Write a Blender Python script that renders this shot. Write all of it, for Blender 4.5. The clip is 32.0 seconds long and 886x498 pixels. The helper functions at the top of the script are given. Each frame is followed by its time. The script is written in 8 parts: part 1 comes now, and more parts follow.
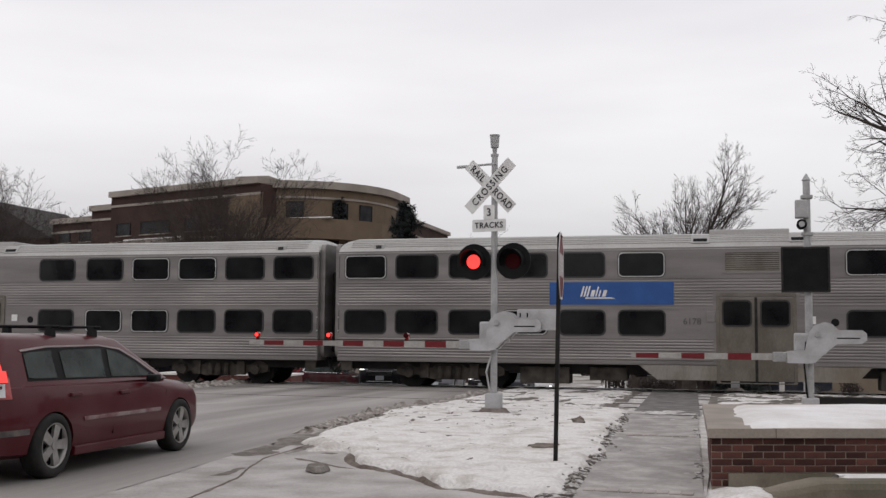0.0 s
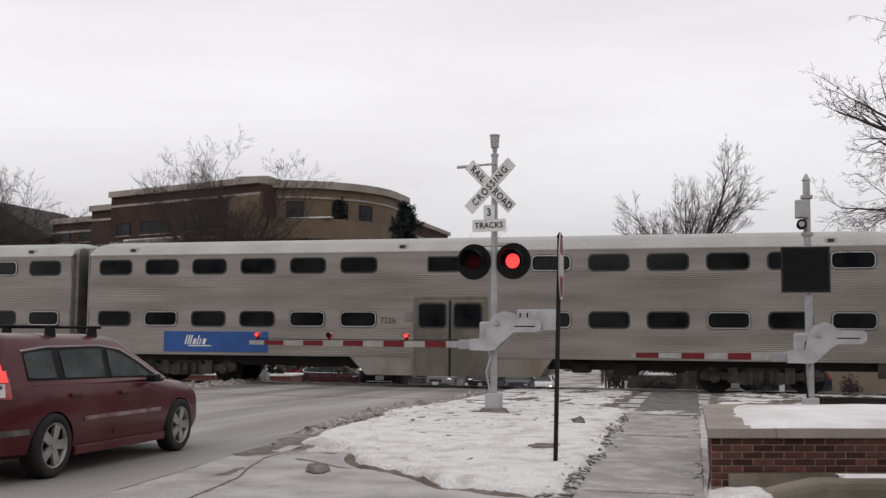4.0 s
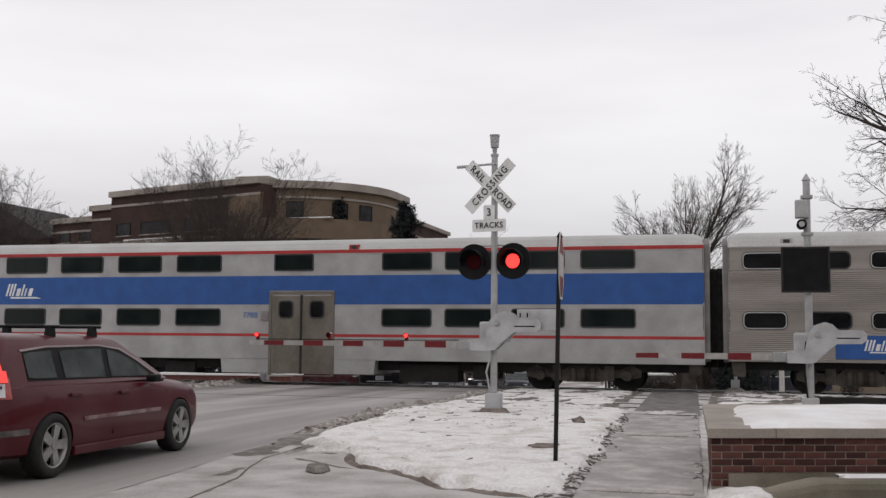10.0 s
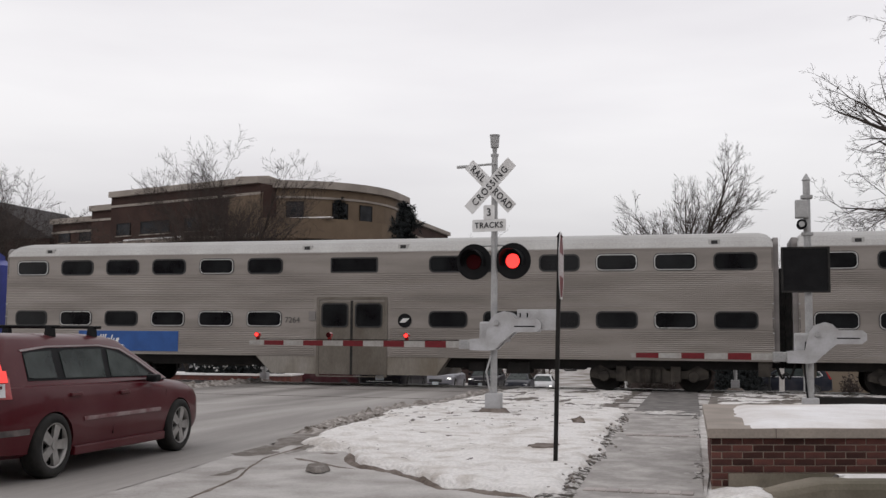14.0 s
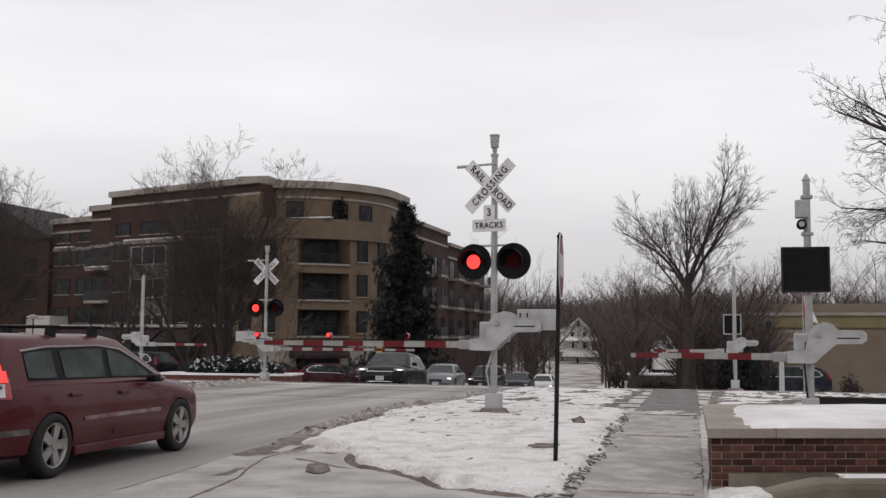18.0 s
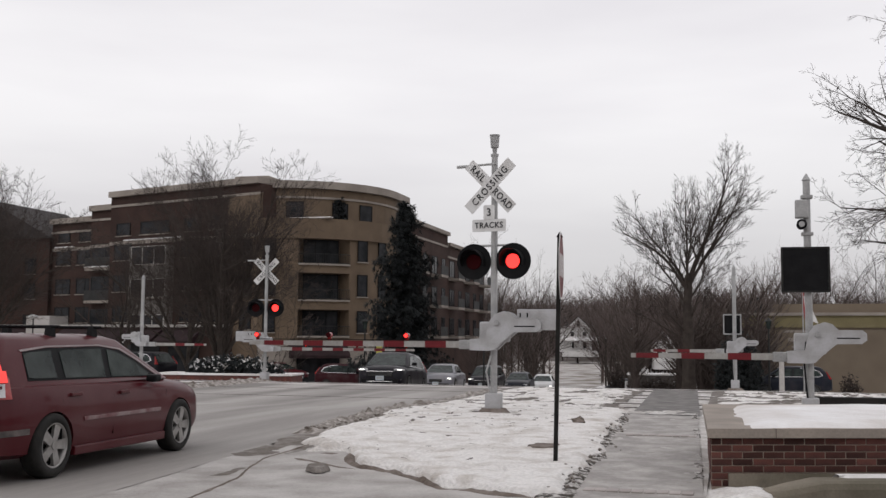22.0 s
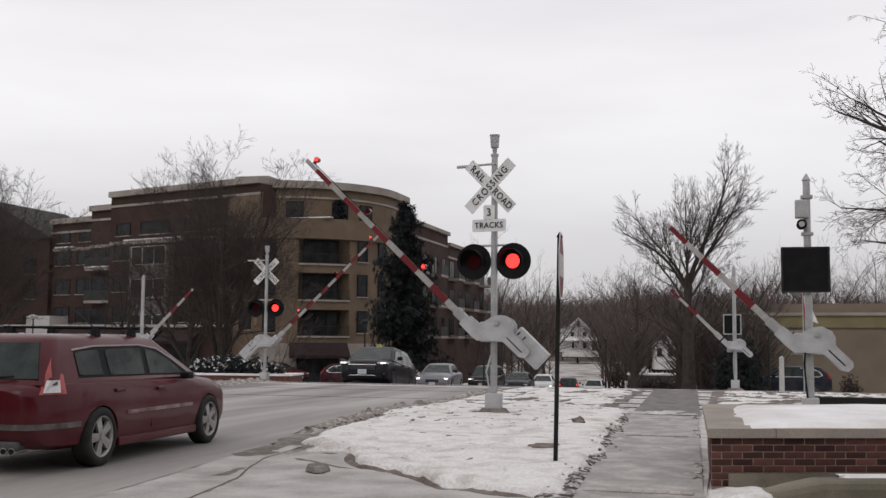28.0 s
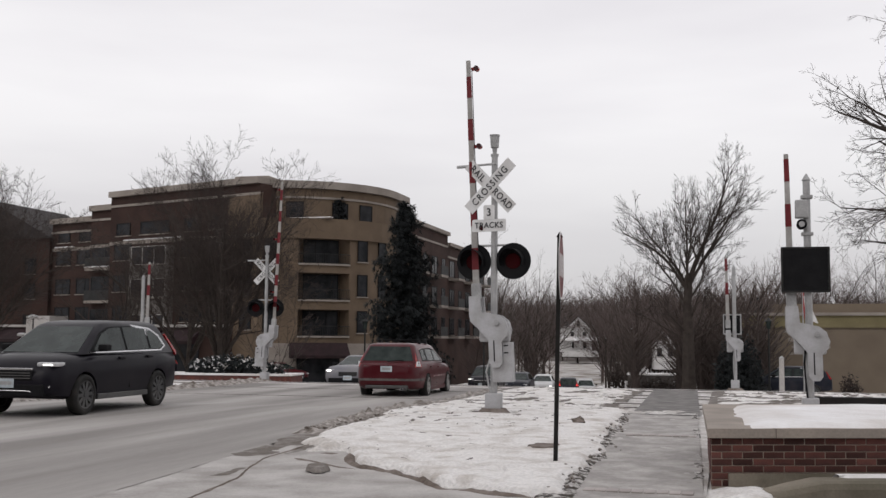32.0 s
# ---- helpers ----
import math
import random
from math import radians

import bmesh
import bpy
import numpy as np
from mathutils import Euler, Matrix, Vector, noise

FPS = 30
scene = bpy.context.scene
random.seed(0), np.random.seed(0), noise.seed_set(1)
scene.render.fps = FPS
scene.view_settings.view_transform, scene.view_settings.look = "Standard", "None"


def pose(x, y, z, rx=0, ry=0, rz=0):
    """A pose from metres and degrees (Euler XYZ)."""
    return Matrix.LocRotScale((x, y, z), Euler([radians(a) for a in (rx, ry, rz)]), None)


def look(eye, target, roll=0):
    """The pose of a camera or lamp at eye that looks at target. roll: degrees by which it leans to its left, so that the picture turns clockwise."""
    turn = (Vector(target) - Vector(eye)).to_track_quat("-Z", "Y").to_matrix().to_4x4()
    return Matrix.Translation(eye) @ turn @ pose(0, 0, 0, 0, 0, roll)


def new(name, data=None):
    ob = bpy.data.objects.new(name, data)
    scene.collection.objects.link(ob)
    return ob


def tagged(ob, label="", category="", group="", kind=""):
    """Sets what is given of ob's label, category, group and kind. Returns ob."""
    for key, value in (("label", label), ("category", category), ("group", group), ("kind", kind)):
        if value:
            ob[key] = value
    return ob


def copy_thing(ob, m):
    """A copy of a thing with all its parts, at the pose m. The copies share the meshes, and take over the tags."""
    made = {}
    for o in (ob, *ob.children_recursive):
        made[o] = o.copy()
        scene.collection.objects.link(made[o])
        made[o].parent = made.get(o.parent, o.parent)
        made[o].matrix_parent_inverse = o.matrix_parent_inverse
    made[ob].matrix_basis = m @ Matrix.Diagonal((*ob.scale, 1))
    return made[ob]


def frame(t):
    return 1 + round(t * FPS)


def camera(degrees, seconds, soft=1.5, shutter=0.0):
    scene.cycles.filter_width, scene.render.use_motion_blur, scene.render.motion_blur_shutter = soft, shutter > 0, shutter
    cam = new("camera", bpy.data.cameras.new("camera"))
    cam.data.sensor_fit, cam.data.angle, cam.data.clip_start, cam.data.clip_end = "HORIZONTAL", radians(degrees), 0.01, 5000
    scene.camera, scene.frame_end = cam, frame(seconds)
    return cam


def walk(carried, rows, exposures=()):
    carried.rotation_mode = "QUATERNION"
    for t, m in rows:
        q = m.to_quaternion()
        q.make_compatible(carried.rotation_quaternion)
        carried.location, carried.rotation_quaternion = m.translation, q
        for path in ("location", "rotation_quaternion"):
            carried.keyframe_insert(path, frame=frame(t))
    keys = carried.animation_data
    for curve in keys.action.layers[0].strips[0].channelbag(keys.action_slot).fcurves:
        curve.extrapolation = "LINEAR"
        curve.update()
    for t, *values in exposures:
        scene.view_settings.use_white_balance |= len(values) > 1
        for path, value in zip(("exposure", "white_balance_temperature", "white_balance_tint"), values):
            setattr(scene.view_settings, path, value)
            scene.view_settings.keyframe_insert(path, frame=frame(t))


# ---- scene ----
# World axes: x runs along the railway, y along the road, z up; the tripod stands at the origin.
cam = camera(44.85, 32.0, soft=1.45)
VIEW = look((0, 0, 1.42), (-25.46, 96.34, 9.654), 0.45)
walk(cam, [(0.0, VIEW), (32.0, VIEW)], exposures=[(0.0, 0.0), (32.0, 0.0)])

# ---- sky and sun: a bright, even overcast ----
world = bpy.data.worlds.new("overcast_sky")
scene.world = world
world.use_nodes = True
wn, wl = world.node_tree.nodes, world.node_tree.links
wn.clear()
w_out = wn.new("ShaderNodeOutputWorld")
w_bg = wn.new("ShaderNodeBackground")
w_sky = wn.new("ShaderNodeTexSky")
w_sky.sky_type, w_sky.sun_disc = "NISHITA", False
w_sky.sun_elevation, w_sky.sun_rotation = radians(28), radians(200)
w_gain = wn.new("ShaderNodeVectorMath"); w_gain.operation = "SCALE"
w_gain.inputs[3].default_value = 0.06
wl.new(w_sky.outputs[0], w_gain.inputs[0])
w_tc = wn.new("ShaderNodeTexCoord")
w_map = wn.new("ShaderNodeMapping"); w_map.inputs[3].default_value = (1.0, 1.0, 5.0)
wl.new(w_tc.outputs["Generated"], w_map.inputs[0])
w_n = wn.new("ShaderNodeTexNoise"); w_n.inputs["Scale"].default_value = 2.3
w_n.inputs["Detail"].default_value = 5; w_n.inputs["Roughness"].default_value = 0.45
wl.new(w_map.outputs[0], w_n.inputs["Vector"])
w_ramp = wn.new("ShaderNodeValToRGB")
w_ramp.color_ramp.elements[0].position, w_ramp.color_ramp.elements[0].color = 0.30, (0.86, 0.835, 0.865, 1)
w_ramp.color_ramp.elements[1].position, w_ramp.color_ramp.elements[1].color = 0.62, (1.0, 0.98, 0.995, 1)
wl.new(w_n.outputs[0], w_ramp.inputs[0])
w_mix = wn.new("ShaderNodeMix"); w_mix.data_type = "RGBA"; w_mix.inputs[0].default_value = 0.93
wl.new(w_gain.outputs[0], w_mix.inputs[6]); wl.new(w_ramp.outputs[0], w_mix.inputs[7])
# the overcast is dimmer towards the horizon all round
w_sep = wn.new("ShaderNodeSeparateXYZ"); wl.new(w_tc.outputs["Generated"], w_sep.inputs[0])
w_dim = wn.new("ShaderNodeMapRange"); w_dim.interpolation_type = "SMOOTHSTEP"
w_dim.inputs[1].default_value, w_dim.inputs[2].default_value = 0.0, 0.24
w_dim.inputs[3].default_value, w_dim.inputs[4].default_value = 0.68, 1.0
wl.new(w_sep.outputs[2], w_dim.inputs[0])
w_fade = wn.new("ShaderNodeVectorMath"); w_fade.operation = "SCALE"
wl.new(w_mix.outputs[2], w_fade.inputs[0]); wl.new(w_dim.outputs[0], w_fade.inputs[3])
wl.new(w_fade.outputs[0], w_bg.inputs[0])
w_bg.inputs[1].default_value = 1.0
wl.new(w_bg.outputs[0], w_out.inputs[0])

sun = new("sun", bpy.data.lights.new("sun", "SUN"))
sun.data.energy, sun.data.angle, sun.data.color = 0.35, radians(25), (1.0, 0.96, 0.92)
sun.matrix_world = look((0, 0, 50), (12, 30, 22))

# ---- materials ----
def mat(name, col, rough=0.6, metal=0.0, col2=None, scale=1.5, fine=30.0, mix=0.5, bump=0.15, dist=0.01,
        emit=0.0, per_object=0.0, stretch=(1, 1, 1), contrast=(0.35, 0.65), grain=0.12, rough_var=0.12, spec=0.3):
    """A node material: broad patches between two colours, fine grain, and relief from the grain."""
    m = bpy.data.materials.new(name)
    m.use_nodes = True
    n, l = m.node_tree.nodes, m.node_tree.links
    b = n["Principled BSDF"]
    b.inputs["Metallic"].default_value = metal
    b.inputs["Specular IOR Level"].default_value = spec
    tc = n.new("ShaderNodeTexCoord")
    mp = n.new("ShaderNodeMapping"); mp.inputs[3].default_value = stretch
    l.new(tc.outputs["Object"], mp.inputs[0])
    big = n.new("ShaderNodeTexNoise"); big.inputs["Scale"].default_value = scale; big.inputs["Detail"].default_value = 4
    sml = n.new("ShaderNodeTexNoise"); sml.inputs["Scale"].default_value = fine; sml.inputs["Detail"].default_value = 3
    l.new(mp.outputs[0], big.inputs["Vector"]); l.new(mp.outputs[0], sml.inputs["Vector"])
    ramp = n.new("ShaderNodeMapRange")
    ramp.inputs[1].default_value, ramp.inputs[2].default_value = contrast
    l.new(big.outputs[0], ramp.inputs[0])
    c2 = col2 or tuple(c * 0.78 for c in col)
    mx = n.new("ShaderNodeMix"); mx.data_type = "RGBA"
    mx.inputs[6].default_value, mx.inputs[7].default_value = (*col, 1), (*c2, 1)
    l.new(ramp.outputs[0], mx.inputs[0])
    hsv = n.new("ShaderNodeHueSaturation")
    l.new(mx.outputs[2], hsv.inputs["Color"])
    val = n.new("ShaderNodeMapRange")
    val.inputs[3].default_value, val.inputs[4].default_value = 1 - grain * 2, 1 + grain * 2
    l.new(sml.outputs[0], val.inputs[0])
    if per_object:
        oi = n.new("ShaderNodeObjectInfo")
        pr = n.new("ShaderNodeMapRange")
        pr.inputs[3].default_value, pr.inputs[4].default_value = 1 - per_object, 1 + per_object
        l.new(oi.outputs["Random"], pr.inputs[0])
        mul = n.new("ShaderNodeMath"); mul.operation = "MULTIPLY"
        l.new(val.outputs[0], mul.inputs[0]); l.new(pr.outputs[0], mul.inputs[1])
        l.new(mul.outputs[0], hsv.inputs["Value"])
    else:
        l.new(val.outputs[0], hsv.inputs["Value"])
    l.new(hsv.outputs[0], b.inputs["Base Color"])
    rr = n.new("ShaderNodeMapRange")
    rr.inputs[3].default_value, rr.inputs[4].default_value = max(0.02, rough - rough_var), min(1, rough + rough_var)
    l.new(big.outputs[0], rr.inputs[0]); l.new(rr.outputs[0], b.inputs["Roughness"])
    if bump:
        bp = n.new("ShaderNodeBump"); bp.inputs["Strength"].default_value = bump; bp.inputs["Distance"].default_value = dist
        l.new(sml.outputs[0], bp.inputs["Height"]); l.new(bp.outputs[0], b.inputs["Normal"])
    if emit:
        b.inputs["Emission Color"].default_value = (*col, 1)
        b.inputs["Emission Strength"].default_value = emit
    return m


M = {}
M["snow"] = mat("snow", (0.78, 0.775, 0.785), 0.75, col2=(0.60, 0.57, 0.55), scale=0.9, fine=14, bump=0.5, dist=0.04, grain=0.06)
M["trampled"] = mat("trampled_snow", (0.58, 0.56, 0.545), 0.8, col2=(0.37, 0.345, 0.325), scale=2.6, fine=20, bump=0.7, dist=0.04, grain=0.2)
M["slush"] = mat("slush", (0.40, 0.372, 0.35), 0.75, col2=(0.12, 0.10, 0.085), scale=7.5, fine=14, bump=0.8, dist=0.06, grain=0.2)
M["ground"] = mat("winter_ground", (0.60, 0.58, 0.57), 0.85, col2=(0.20, 0.17, 0.14), scale=0.25, fine=4, bump=0.5, dist=0.08, grain=0.15)
M["road"] = mat("salted_asphalt", (0.37, 0.35, 0.333), 0.7, col2=(0.195, 0.181, 0.171), scale=0.7, fine=60, bump=0.2, dist=0.004,
                stretch=(1.0, 0.07, 1.0), contrast=(0.36, 0.62), grain=0.09)
M["walk"] = mat("icy_pavement", (0.235, 0.218, 0.205), 0.6, col2=(0.40, 0.378, 0.36), scale=2.6, fine=20, bump=0.4, dist=0.015, grain=0.16, contrast=(0.40, 0.68))
M["walk_dark"] = mat("wet_asphalt_path", (0.085, 0.079, 0.075), 0.75, col2=(0.2, 0.188, 0.18), scale=3.2, fine=20, bump=0.5, grain=0.25)
M["concrete"] = mat("mossy_concrete", (0.235, 0.205, 0.165), 0.9, col2=(0.125, 0.112, 0.085), scale=1.6, fine=45, bump=0.2, dist=0.004)
M["limestone"] = mat("limestone_cap", (0.33, 0.285, 0.245), 0.8, col2=(0.235, 0.205, 0.18), scale=1.4, fine=50, bump=0.15, dist=0.003)
M["brick"] = mat("red_brick", (0.105, 0.036, 0.028), 0.9, col2=(0.055, 0.027, 0.024), scale=6.0, fine=70, bump=0.5, dist=0.004, per_object=0.6)
M["paver"] = mat("icy_brick_paver", (0.36, 0.325, 0.31), 0.7, col2=(0.27, 0.24, 0.225), scale=5, fine=40, bump=0.3, dist=0.004, per_object=0.2)
M["lawn"] = mat("trodden_lawn_snow", (0.72, 0.70, 0.685), 0.8, col2=(0.42, 0.375, 0.335), scale=2.6, fine=24, bump=0.9, dist=0.04, grain=0.16, contrast=(0.46, 0.80))
M["drive"] = mat("packed_grey_snow", (0.43, 0.41, 0.395), 0.75, col2=(0.29, 0.272, 0.257), scale=1.7, fine=30, bump=0.6, dist=0.02, grain=0.12, contrast=(0.36, 0.66))
M["leaf_slush"] = mat("leaf_strewn_slush", (0.54, 0.52, 0.50), 0.7, col2=(0.05, 0.04, 0.032), scale=13.0, fine=40, bump=0.9, dist=0.05, grain=0.3, contrast=(0.42, 0.54))
M["dirt"] = mat("frozen_grey_mud", (0.13, 0.112, 0.098), 0.8, col2=(0.24, 0.22, 0.205), scale=3.0, fine=22, bump=0.7, dist=0.03, grain=0.22, contrast=(0.45, 0.70))
M["mortar"] = mat("mortar", (0.29, 0.24, 0.20), 0.9, scale=4, fine=60, bump=0.3, dist=0.003)
M["mud"] = mat("wet_leaf_mud", (0.10, 0.075, 0.06), 0.8, col2=(0.2, 0.17, 0.15), scale=3, fine=20, bump=0.6, dist=0.03, grain=0.25)
M["rail"] = mat("rusty_rail", (0.16, 0.14, 0.125), 0.5, 0.6, col2=(0.05, 0.04, 0.035), scale=4, fine=40)
M["ballast"] = mat("snowy_ballast", (0.60, 0.58, 0.57), 0.9, col2=(0.40, 0.375, 0.355), scale=1.2, fine=16, bump=0.9, dist=0.05, grain=0.3)
M["galv"] = mat("grey_painted_steel", (0.40, 0.40, 0.40), 0.5, 0.25, col2=(0.30, 0.30, 0.30), scale=3, fine=30, bump=0.05)
M["white_paint"] = mat("white_enamel", (0.70, 0.70, 0.70), 0.45, col2=(0.58, 0.57, 0.56), scale=3, fine=40, bump=0.03, grain=0.04)
M["gate_white"] = mat("gate_casting_paint", (0.44, 0.44, 0.455), 0.5, 0.1, col2=(0.34, 0.335, 0.335), scale=4, fine=30, bump=0.08, grain=0.06)
M["arm_paint"] = mat("weathered_arm_paint", (0.36, 0.35, 0.335), 0.55, col2=(0.28, 0.265, 0.25), scale=4, fine=30, bump=0.05)
M["stripe_red"] = mat("red_reflective", (0.15, 0.013, 0.018), 0.45, col2=(0.11, 0.011, 0.015), scale=5, fine=60, bump=0.02)
M["letter"] = mat("black_lettering", (0.025, 0.025, 0.028), 0.5, bump=0)
M["black"] = mat("black_enamel", (0.006, 0.006, 0.007), 0.6, col2=(0.010, 0.010, 0.011), scale=5, fine=40, bump=0.05, spec=.12)
M["rubber"] = mat("rubber", (0.012, 0.012, 0.012), 0.85, col2=(0.03, 0.028, 0.026), scale=6, fine=50, bump=0.15)
M["lens_dark"] = mat("unlit_red_lens", (0.05, 0.004, 0.006), 0.15, col2=(0.03, 0.003, 0.004), bump=0)
M["lamp_red"] = mat("lit_red_lamp", (1.0, 0.035, 0.03), 0.4, emit=2.4, bump=0, grain=0.0, col2=(1.0, 0.035, 0.03))
M["tail_red"] = mat("tail_lamp", (0.85, 0.05, 0.04), 0.3, emit=0.7, bump=0, grain=0.0, col2=(0.7, 0.02, 0.02))
M["lens_red"] = mat("red_lens", (0.30, 0.02, 0.02), 0.15, bump=0)
M["head"] = mat("head_lamp", (1.0, 0.97, 0.92), 0.2, emit=3.0, bump=0, grain=0, col2=(1, 0.97, 0.92))
M["lens_clear"] = mat("clear_lens", (0.55, 0.55, 0.56), 0.12, bump=0)
M["steel_warm"] = mat("warm_stainless_steel", (0.312, 0.284, 0.262), 0.45, 0.45, col2=(0.222, 0.200, 0.183), scale=0.8, fine=25, bump=0.03, dist=0.003,
                      stretch=(0.35, 1, 2.5), grain=0.05)
M["steel"] = mat("stainless_steel", (0.245, 0.229, 0.222), 0.45, 0.5, col2=(0.165, 0.154, 0.149), scale=0.8, fine=25, bump=0.03, dist=0.003,
                 stretch=(0.35, 1, 2.5), grain=0.05)
M["steel_roof"] = mat("dull_steel_roof", (0.42, 0.415, 0.405), 0.55, 0.3, col2=(0.37, 0.36, 0.35), scale=0.7, fine=20, bump=0.04)
M["steel_door"] = mat("grimy_door_steel", (0.165, 0.148, 0.128), 0.5, 0.4, col2=(0.115, 0.099, 0.082), scale=1.6, fine=25, bump=0.04, stretch=(1, 1, .5))
M["steel_skirt"] = mat("road_stained_steel", (0.27, 0.25, 0.225), 0.5, 0.4, col2=(0.18, 0.155, 0.125), scale=1.1, fine=22, bump=0.04, stretch=(1, 1, .35), contrast=(.4, .62))
# near black: the shade under the train is put into this base colour
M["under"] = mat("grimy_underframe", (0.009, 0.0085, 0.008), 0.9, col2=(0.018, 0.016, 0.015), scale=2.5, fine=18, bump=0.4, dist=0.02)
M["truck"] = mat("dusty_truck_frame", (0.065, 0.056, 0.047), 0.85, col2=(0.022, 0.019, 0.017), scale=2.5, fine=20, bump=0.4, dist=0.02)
M["tint"] = mat("tinted_glass", (0.006, 0.006, 0.007), 0.14, bump=0, grain=0.2, col2=(0.012, 0.013, 0.014))
M["tint"].node_tree.nodes["Principled BSDF"].inputs["Specular IOR Level"].default_value = 0.25
M["tint_green"] = mat("green_tinted_glass", (0.006, 0.009, 0.009), 0.14, bump=0, grain=0.2, col2=(0.010, 0.015, 0.014), spec=.22)
M["seal"] = mat("window_gasket", (0.035, 0.035, 0.035), 0.6, bump=0)
M["bright"] = mat("bright_window_frame", (0.62, 0.62, 0.61), 0.3, 0.7, bump=0)
M["blue"] = mat("blue_panel_paint", (0.026, 0.085, 0.275), 0.45, col2=(0.02, 0.066, 0.215), scale=2, fine=30, bump=0.02, grain=0.05)
M["car_white"] = mat("dull_white_coach_paint", (0.355, 0.345, 0.345), 0.5, 0.1, col2=(0.27, 0.26, 0.258), scale=1.2, fine=20, bump=0.02, grain=0.05)
M["red_stripe"] = mat("red_stripe_paint", (0.36, 0.034, 0.034), 0.45, bump=0.02)
M["number_blue"] = mat("pale_blue_lettering", (0.12, 0.20, 0.42), 0.5, bump=0)
M["number_grey"] = mat("faded_grey_lettering", (0.10, 0.095, 0.09), 0.5, bump=0)
M["loco_blue"] = mat("deep_blue_paint", (0.035, 0.05, 0.27), 0.35, col2=(0.03, 0.04, 0.2), scale=1.5, fine=20, bump=0.02)
M["loco_mid"] = mat("mid_blue_paint", (0.09, 0.19, 0.50), 0.4, bump=0.02)
M["loco_pale"] = mat("pale_blue_paint", (0.24, 0.38, 0.60), 0.4, bump=0.02)
M["loco_grey"] = mat("silver_grey_paint", (0.50, 0.52, 0.55), 0.4, col2=(0.42, 0.44, 0.47), bump=0.02)
M["loco_red"] = mat("orange_red_paint", (0.44, 0.035, 0.026), 0.4, bump=0.02)
M["loco_silver_blue"] = mat("silver_blue_paint", (0.36, 0.44, 0.54), 0.4, bump=0.02)


# ---- mesh helpers ----
def part(name, bm, material, parent=None, label="", m=None, smooth=False):
    """Links a bmesh as one mesh object under parent."""
    me = bpy.data.meshes.new(name)
    bmesh.ops.recalc_face_normals(bm, faces=bm.faces)
    bm.to_mesh(me); bm.free()
    me.materials.append(M[material] if isinstance(material, str) else material)
    if smooth:
        me.polygons.foreach_set("use_smooth", [True] * len(me.polygons))
    ob = new(name, me)
    if parent is not None:
        ob.parent = parent
    if m is not None:
        ob.matrix_basis = m
    if label:
        ob["label"] = label
    return ob


def again(ob, m, parent=None, name=None):
    """Another object on the same mesh."""
    o = new(name or ob.name.split(".")[0], ob.data)
    o.parent = parent if parent is not None else ob.parent
    o.matrix_basis = m
    return o


def thing(name, label, category, m=None, group="", kind=""):
    e = new(name)
    e.empty_display_size = 0.2
    if m is not None:
        e.matrix_basis = m
    return tagged(e, label, category, group, kind)


def B():
    return bmesh.new()


def box(bm, x0, x1, y0, y1, z0, z1, bev=0.0):
    g = bmesh.ops.create_cube(bm, size=1.0, matrix=Matrix.Translation(((x0 + x1) / 2, (y0 + y1) / 2, (z0 + z1) / 2)) @ Matrix.Diagonal((abs(x1 - x0), abs(y1 - y0), abs(z1 - z0), 1)))
    if bev:
        es = list({e for v in g["verts"] for e in v.link_edges})
        bmesh.ops.bevel(bm, geom=es, offset=bev, segments=2, profile=0.6, affect="EDGES")
    return bm


def cyl(bm, p0, p1, r0, r1=None, seg=16, caps=True):
    p0, p1 = Vector(p0), Vector(p1)
    r1 = r0 if r1 is None else r1
    q = (p1 - p0).to_track_quat("Z", "Y").to_matrix()
    a = [p0 + q @ Vector((r0 * math.cos(2 * math.pi * i / seg), r0 * math.sin(2 * math.pi * i / seg), 0)) for i in range(seg)]
    b = [p1 + q @ Vector((r1 * math.cos(2 * math.pi * i / seg), r1 * math.sin(2 * math.pi * i / seg), 0)) for i in range(seg)]
    va, vb = [bm.verts.new(v) for v in a], [bm.verts.new(v) for v in b]
    for i in range(seg):
        bm.faces.new((va[i], va[(i + 1) % seg], vb[(i + 1) % seg], vb[i]))
    if caps:
        bm.faces.new(va[::-1]); bm.faces.new(vb)
    return bm


def prism(bm, pts, axis, a, b):
    """Extrudes a flat outline along an axis. axis 'y': pts are (x, z); 'x': (y, z); 'z': (x, y)."""
    def at(p, c):
        return {"y": (p[0], c, p[1]), "x": (c, p[0], p[1]), "z": (p[0], p[1], c)}[axis]
    va, vb = [bm.verts.new(at(p, a)) for p in pts], [bm.verts.new(at(p, b)) for p in pts]
    n = len(pts)
    for i in range(n):
        bm.faces.new((va[i], va[(i + 1) % n], vb[(i + 1) % n], vb[i]))
    bm.faces.new(va[::-1]); bm.faces.new(vb)
    return bm


def rrect(cx, cz, w, h, r, seg=5):
    """The outline of a rounded rectangle."""
    out = []
    for sx, sz, a0 in ((1, 1, 0), (-1, 1, 90), (-1, -1, 180), (1, -1, 270)):
        for i in range(seg + 1):
            a = radians(a0 + 90 * i / seg)
            out.append((cx + sx * (w / 2 - r) + r * math.cos(a), cz + sz * (h / 2 - r) + r * math.sin(a)))
    return out


